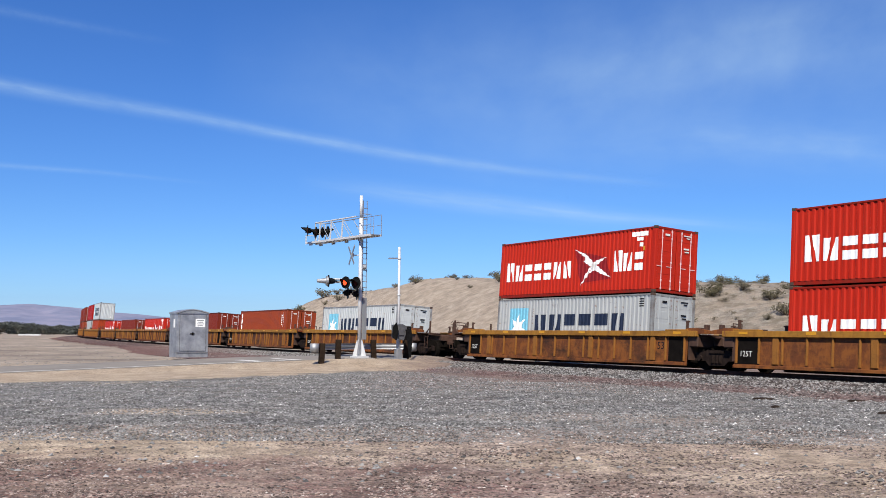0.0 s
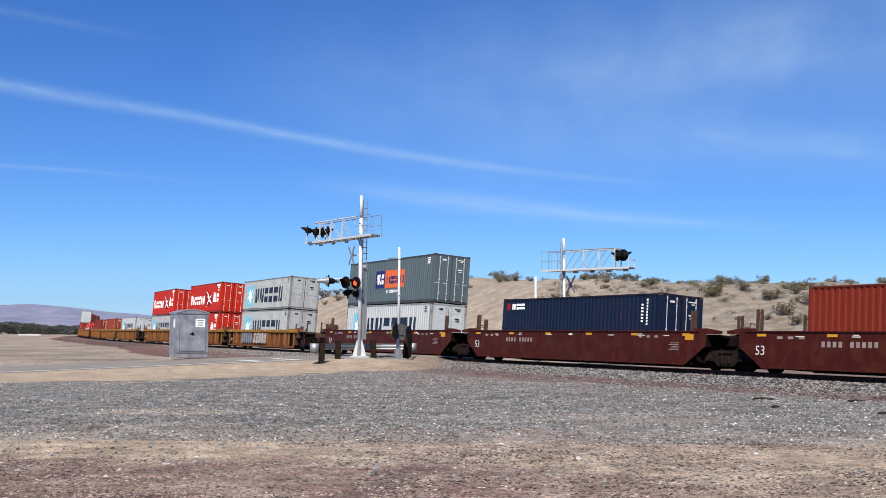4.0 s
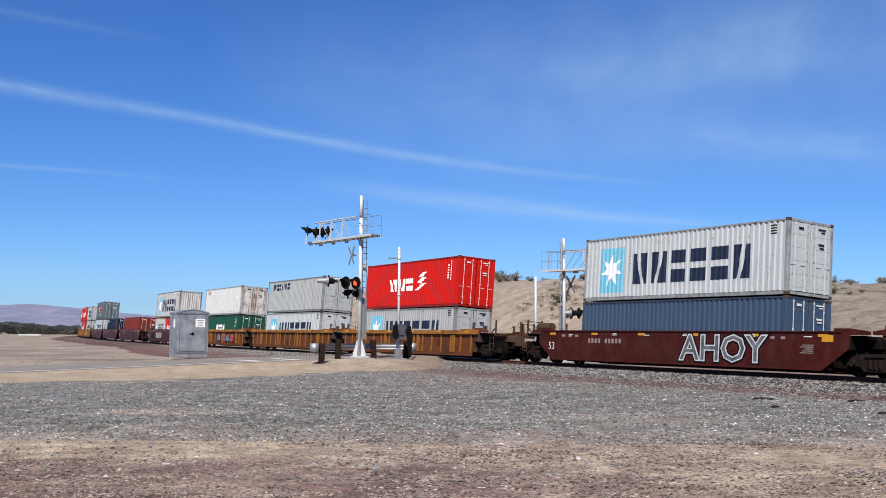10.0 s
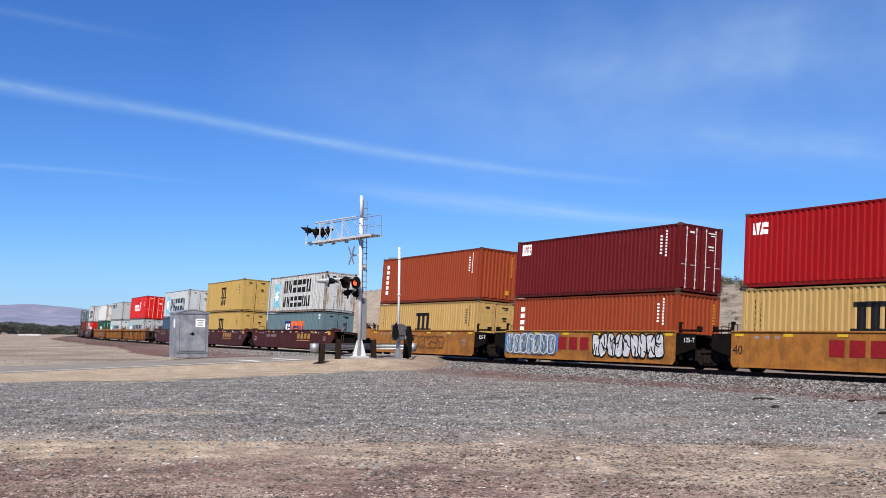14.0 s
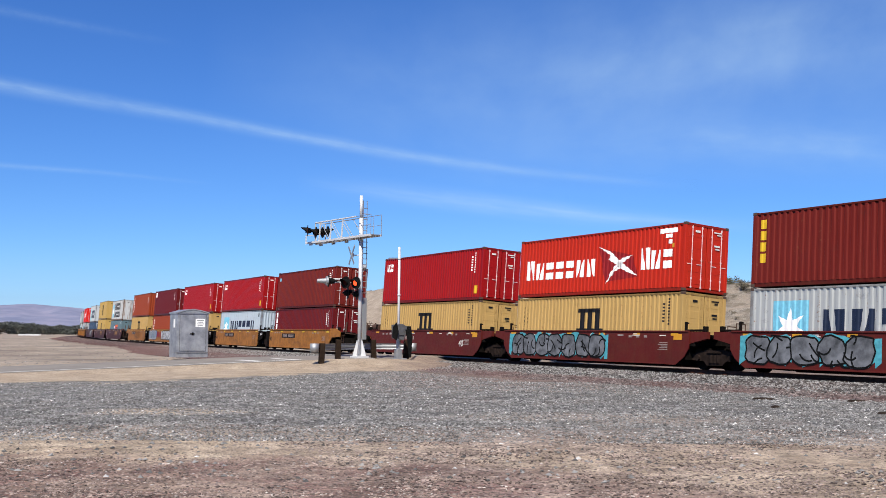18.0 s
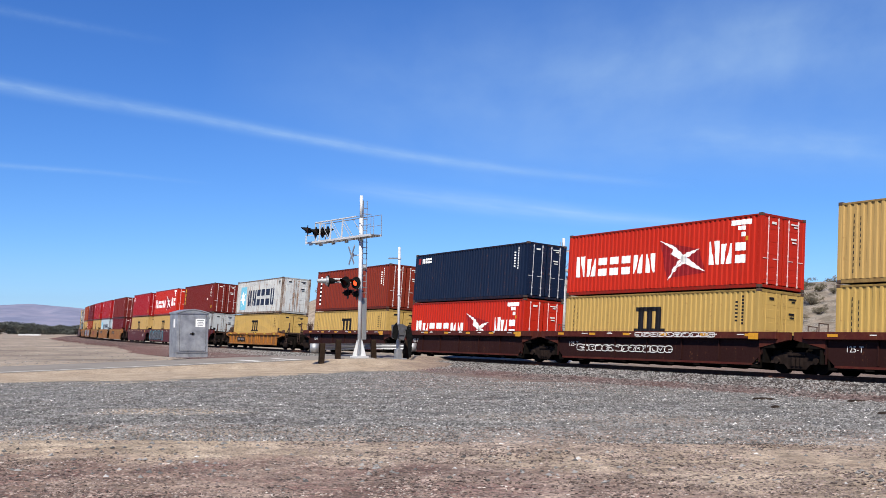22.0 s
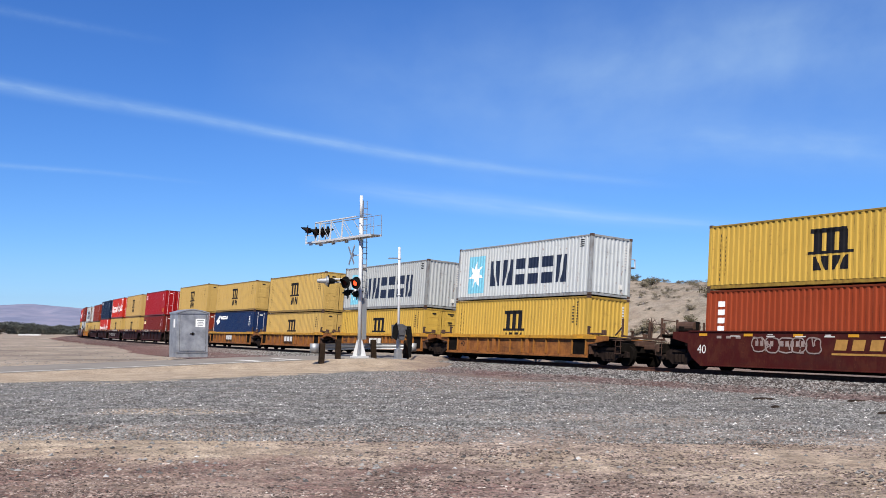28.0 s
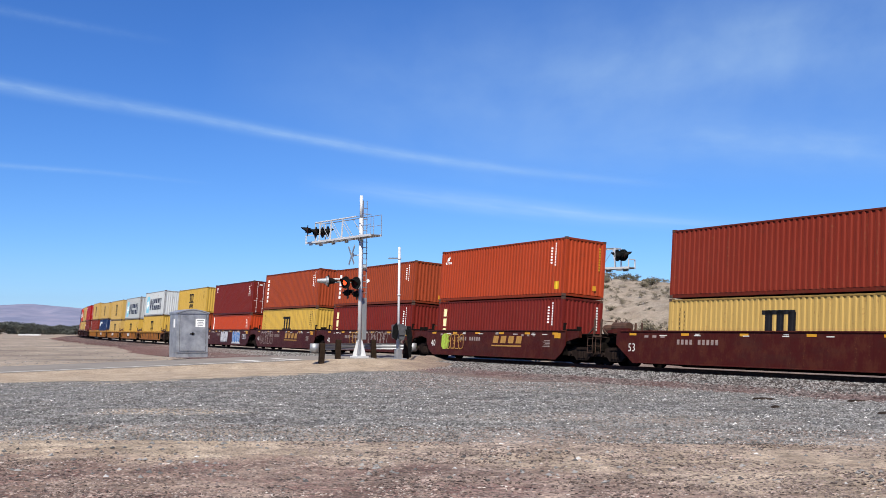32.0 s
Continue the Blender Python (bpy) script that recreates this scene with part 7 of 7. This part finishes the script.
RIDGE = [(-60, 0.9), (-40, 1.3), (-30, 1.05), (-22.6, 1.24), (-21.2, 1.33), (-19.6, 1.2), (-18.5, 1.1), (-17.2, 0.95), (-16.0, 0.87), (-14.6, 0.73), (-12, 0.6), (-5, 0.5), (10, 0.6), (30, 0.9), (60, 0.8)]
vs, fs = [], []
NR = 22
azs = [-60 + 0.25 * i for i in range(481)]
for az in azs:
    hgt = lerp_table(RIDGE, az)
    for j in range(NR):
        t = j / (NR - 1)
        dist = 3300 + 1100 * t
        n = noise.fractal((az * 0.55, t * 3.0, 1.0), 1.0, 2.0, 4)
        z = math.tan(radians(hgt)) * 4300 * (t ** 0.8) * (1 + 0.2 * n * (1 if j < NR - 5 else 0.15)) + 1.4
        a = radians(az)
        vs.append((dist * math.sin(a), dist * math.cos(a), z if j else -3))
for i in range(len(azs) - 1):
    for j in range(NR - 1):
        a = i * NR + j
        fs.append((a, a + NR, a + NR + 1, a + 1))
tagged(sheet("distant_hills", vs, fs, ROCK, smooth=True), "bare desert hills on the horizon, haze put into their blue-purple colour", "hills", kind="structure")

# ---- thin cirrus and old vapour trails, far up and far off ----
def vapour(name, path, width, density, fade, label, colour=(0.57, 0.79, 1.0), light=0.70):
    """A soft ribbon that glows by itself, along (azimuth, elevation) in degrees."""
    wide = width[0] > 2
    mat = bpy.data.materials.new(name)
    mat.use_nodes = True
    nt = mat.node_tree
    nt.nodes.remove(nt.nodes["Principled BSDF"])
    out = nt.nodes["Material Output"]
    tr, em, mx = nt.nodes.new("ShaderNodeBsdfTransparent"), nt.nodes.new("ShaderNodeEmission"), nt.nodes.new("ShaderNodeMixShader")
    em.inputs["Color"].default_value = (*colour, 1)
    em.inputs["Strength"].default_value = light
    uv = nt.nodes.new("ShaderNodeUVMap")
    sep = nt.nodes.new("ShaderNodeSeparateXYZ")
    nt.links.new(uv.outputs[0], sep.inputs[0])
    across = math2(nt, "ABSOLUTE", math2(nt, "SUBTRACT", sep.outputs[1], 0.5), 0.0)
    soft = ramp(nt, across, 0.5, 0.06)
    n = tex(nt, 1.0, 5.0, (9.0, 5.0, 1.0) if wide else (26.0, 3.0, 1.0), "UV")
    n2 = tex(nt, 1.0, 3.0, (3.0, 3.0, 1.0) if wide else (6.0, 1.2, 1.0), "UV")
    a = math2(nt, "MULTIPLY", math2(nt, "MULTIPLY", soft, soft), ramp(nt, n, 0.25, 0.7, 0.45, 1.0))
    a = math2(nt, "MULTIPLY", a, ramp(nt, n2, 0.3, 0.65, 0.6, 1.0))
    ends = math2(nt, "MULTIPLY", ramp(nt, sep.outputs[0], 0.0, fade[0]), ramp(nt, sep.outputs[0], 1.0, 1.0 - fade[1]))
    a = math2(nt, "MULTIPLY", math2(nt, "MULTIPLY", a, ends), density)
    nt.links.new(a, mx.inputs[0])
    nt.links.new(tr.outputs[0], mx.inputs[1])
    nt.links.new(em.outputs[0], mx.inputs[2])
    nt.links.new(mx.outputs[0], out.inputs["Surface"])
    vs, fs, uvs = [], [], []
    N = 60
    a0, a1 = path[0][0], path[-1][0]
    for i in range(N + 1):
        az = a0 + (a1 - a0) * i / N
        el = lerp_table(path, az)
        w = width[0] + (width[1] - width[0]) * i / N
        for k in (-0.5, 0.5):
            e, a2 = radians(el + k * w), radians(az)
            vs.append((4600 * math.cos(e) * math.sin(a2), 4600 * math.cos(e) * math.cos(a2), 4600 * math.sin(e)))
            uvs.append((i / N, k + 0.5))
    for i in range(N):
        fs.append((2 * i, 2 * i + 1, 2 * i + 3, 2 * i + 2))
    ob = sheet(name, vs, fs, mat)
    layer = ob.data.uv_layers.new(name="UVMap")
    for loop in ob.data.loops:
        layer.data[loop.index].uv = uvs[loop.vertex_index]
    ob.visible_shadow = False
    tagged(ob, label, "cloud", kind="structure")


vapour("vapour_trail", [(-30, 12.9), (-22.97, 12.11), (-17.51, 11.63), (-13.19, 11.17), (-8.72, 10.51), (-2.62, 9.61), (3.52, 8.8), (13.5, 7.75)], (1.5, 0.8), 0.37, (0.01, 0.3), "broad old vapour trail across a blue sky")
vapour("thin_trail", [(-28, 8.35), (-22.82, 8.17), (-18.24, 8.11), (-12.0, 7.75)], (0.6, 0.45), 0.2, (0.01, 0.55), "faint thin vapour trail")
vapour("thin_cirrus", [(-8, 8.05), (-1.06, 7.33), (3.53, 6.81), (9.57, 6.17), (19.0, 5.45)], (2.1, 1.3), 0.46, (0.3, 0.45), "thin streak of cirrus")
vapour("cirrus_veil", [(-13, 13.6), (4, 12.6), (12, 14.0), (26, 16.0)], (14.0, 19.0), 0.34, (0.45, 0.05), "thin veil of high cirrus")
vapour("cirrus_veil", [(-26, 16.0), (-14, 14.9)], (0.9, 0.8), 0.11, (0.05, 0.6), "faint streak of cirrus")
vapour("cirrus_veil", [(2, 9.6), (14, 10.2), (26, 9.0)], (5.0, 6.0), 0.26, (0.5, 0.05), "thin veil of high cirrus")

# a glowing ribbon stands in for haze and tones the low sky
vapour("horizon_haze_glow", [(-75, 0.4), (0, 0.4), (75, 0.4)], (9.0, 9.0), 0.75, (0.02, 0.02), "glowing pale blue ribbon painted as haze low over the horizon", (0.37, 0.58, 0.96), 0.66)


# ---- what moves ----
SPEED, GAIN = 20.767, 0.0099


def run(t):
    return SPEED * (t - 16) + 0.5 * GAIN * (t - 16) ** 2


def motions():
    for ob, S0, z in MOVING:
        walk(ob, [(t, track_pose(S0 + run(t)) @ Matrix.Translation((0, 0, z))) for t in range(0, 33)])
    # the two lights of the pair take turns, each on for half a period
    period, on = 1.014, -0.064
    for lens, group in FLASH:
        t0 = on + (0.0 if group == 1 else period / 2)
        rows = [(0.0, 0.0 if group == 1 else 180.0)]
        k, turn = 0, rows[0][1]
        t = t0 + (period / 2 if group == 1 else 0.0)
        while t < 31.85:
            if t > 0.02:
                rows += [(t, turn), (t + 1 / 30, turn + 60), (t + 2 / 30, turn + 120), (t + 3 / 30, turn + 180)]
                turn += 180
            t += period / 2
        rows.append((32.0, turn))
        walk(lens, [(t, Matrix.Translation((0.017, 0, 0)) @ Matrix.Rotation(radians(a), 4, "Z")) for t, a in rows])
    # wheels turn as they roll; wheels in the same place on a truck roll alike
    first = {}
    for w, k in WHEELS:
        if k not in first:
            walk(w, [(i / 30, Matrix.Translation((k, 0, 0.455)) @ Matrix.Rotation((run(i / 30) - run(0)) / 0.455, 4, "Y")) for i in range(961)])
            first[k] = w.animation_data
        else:
            w.rotation_mode = "QUATERNION"
            w.animation_data_create()
            w.animation_data.action = first[k].action
            w.animation_data.action_slot = first[k].action_slot


motions()
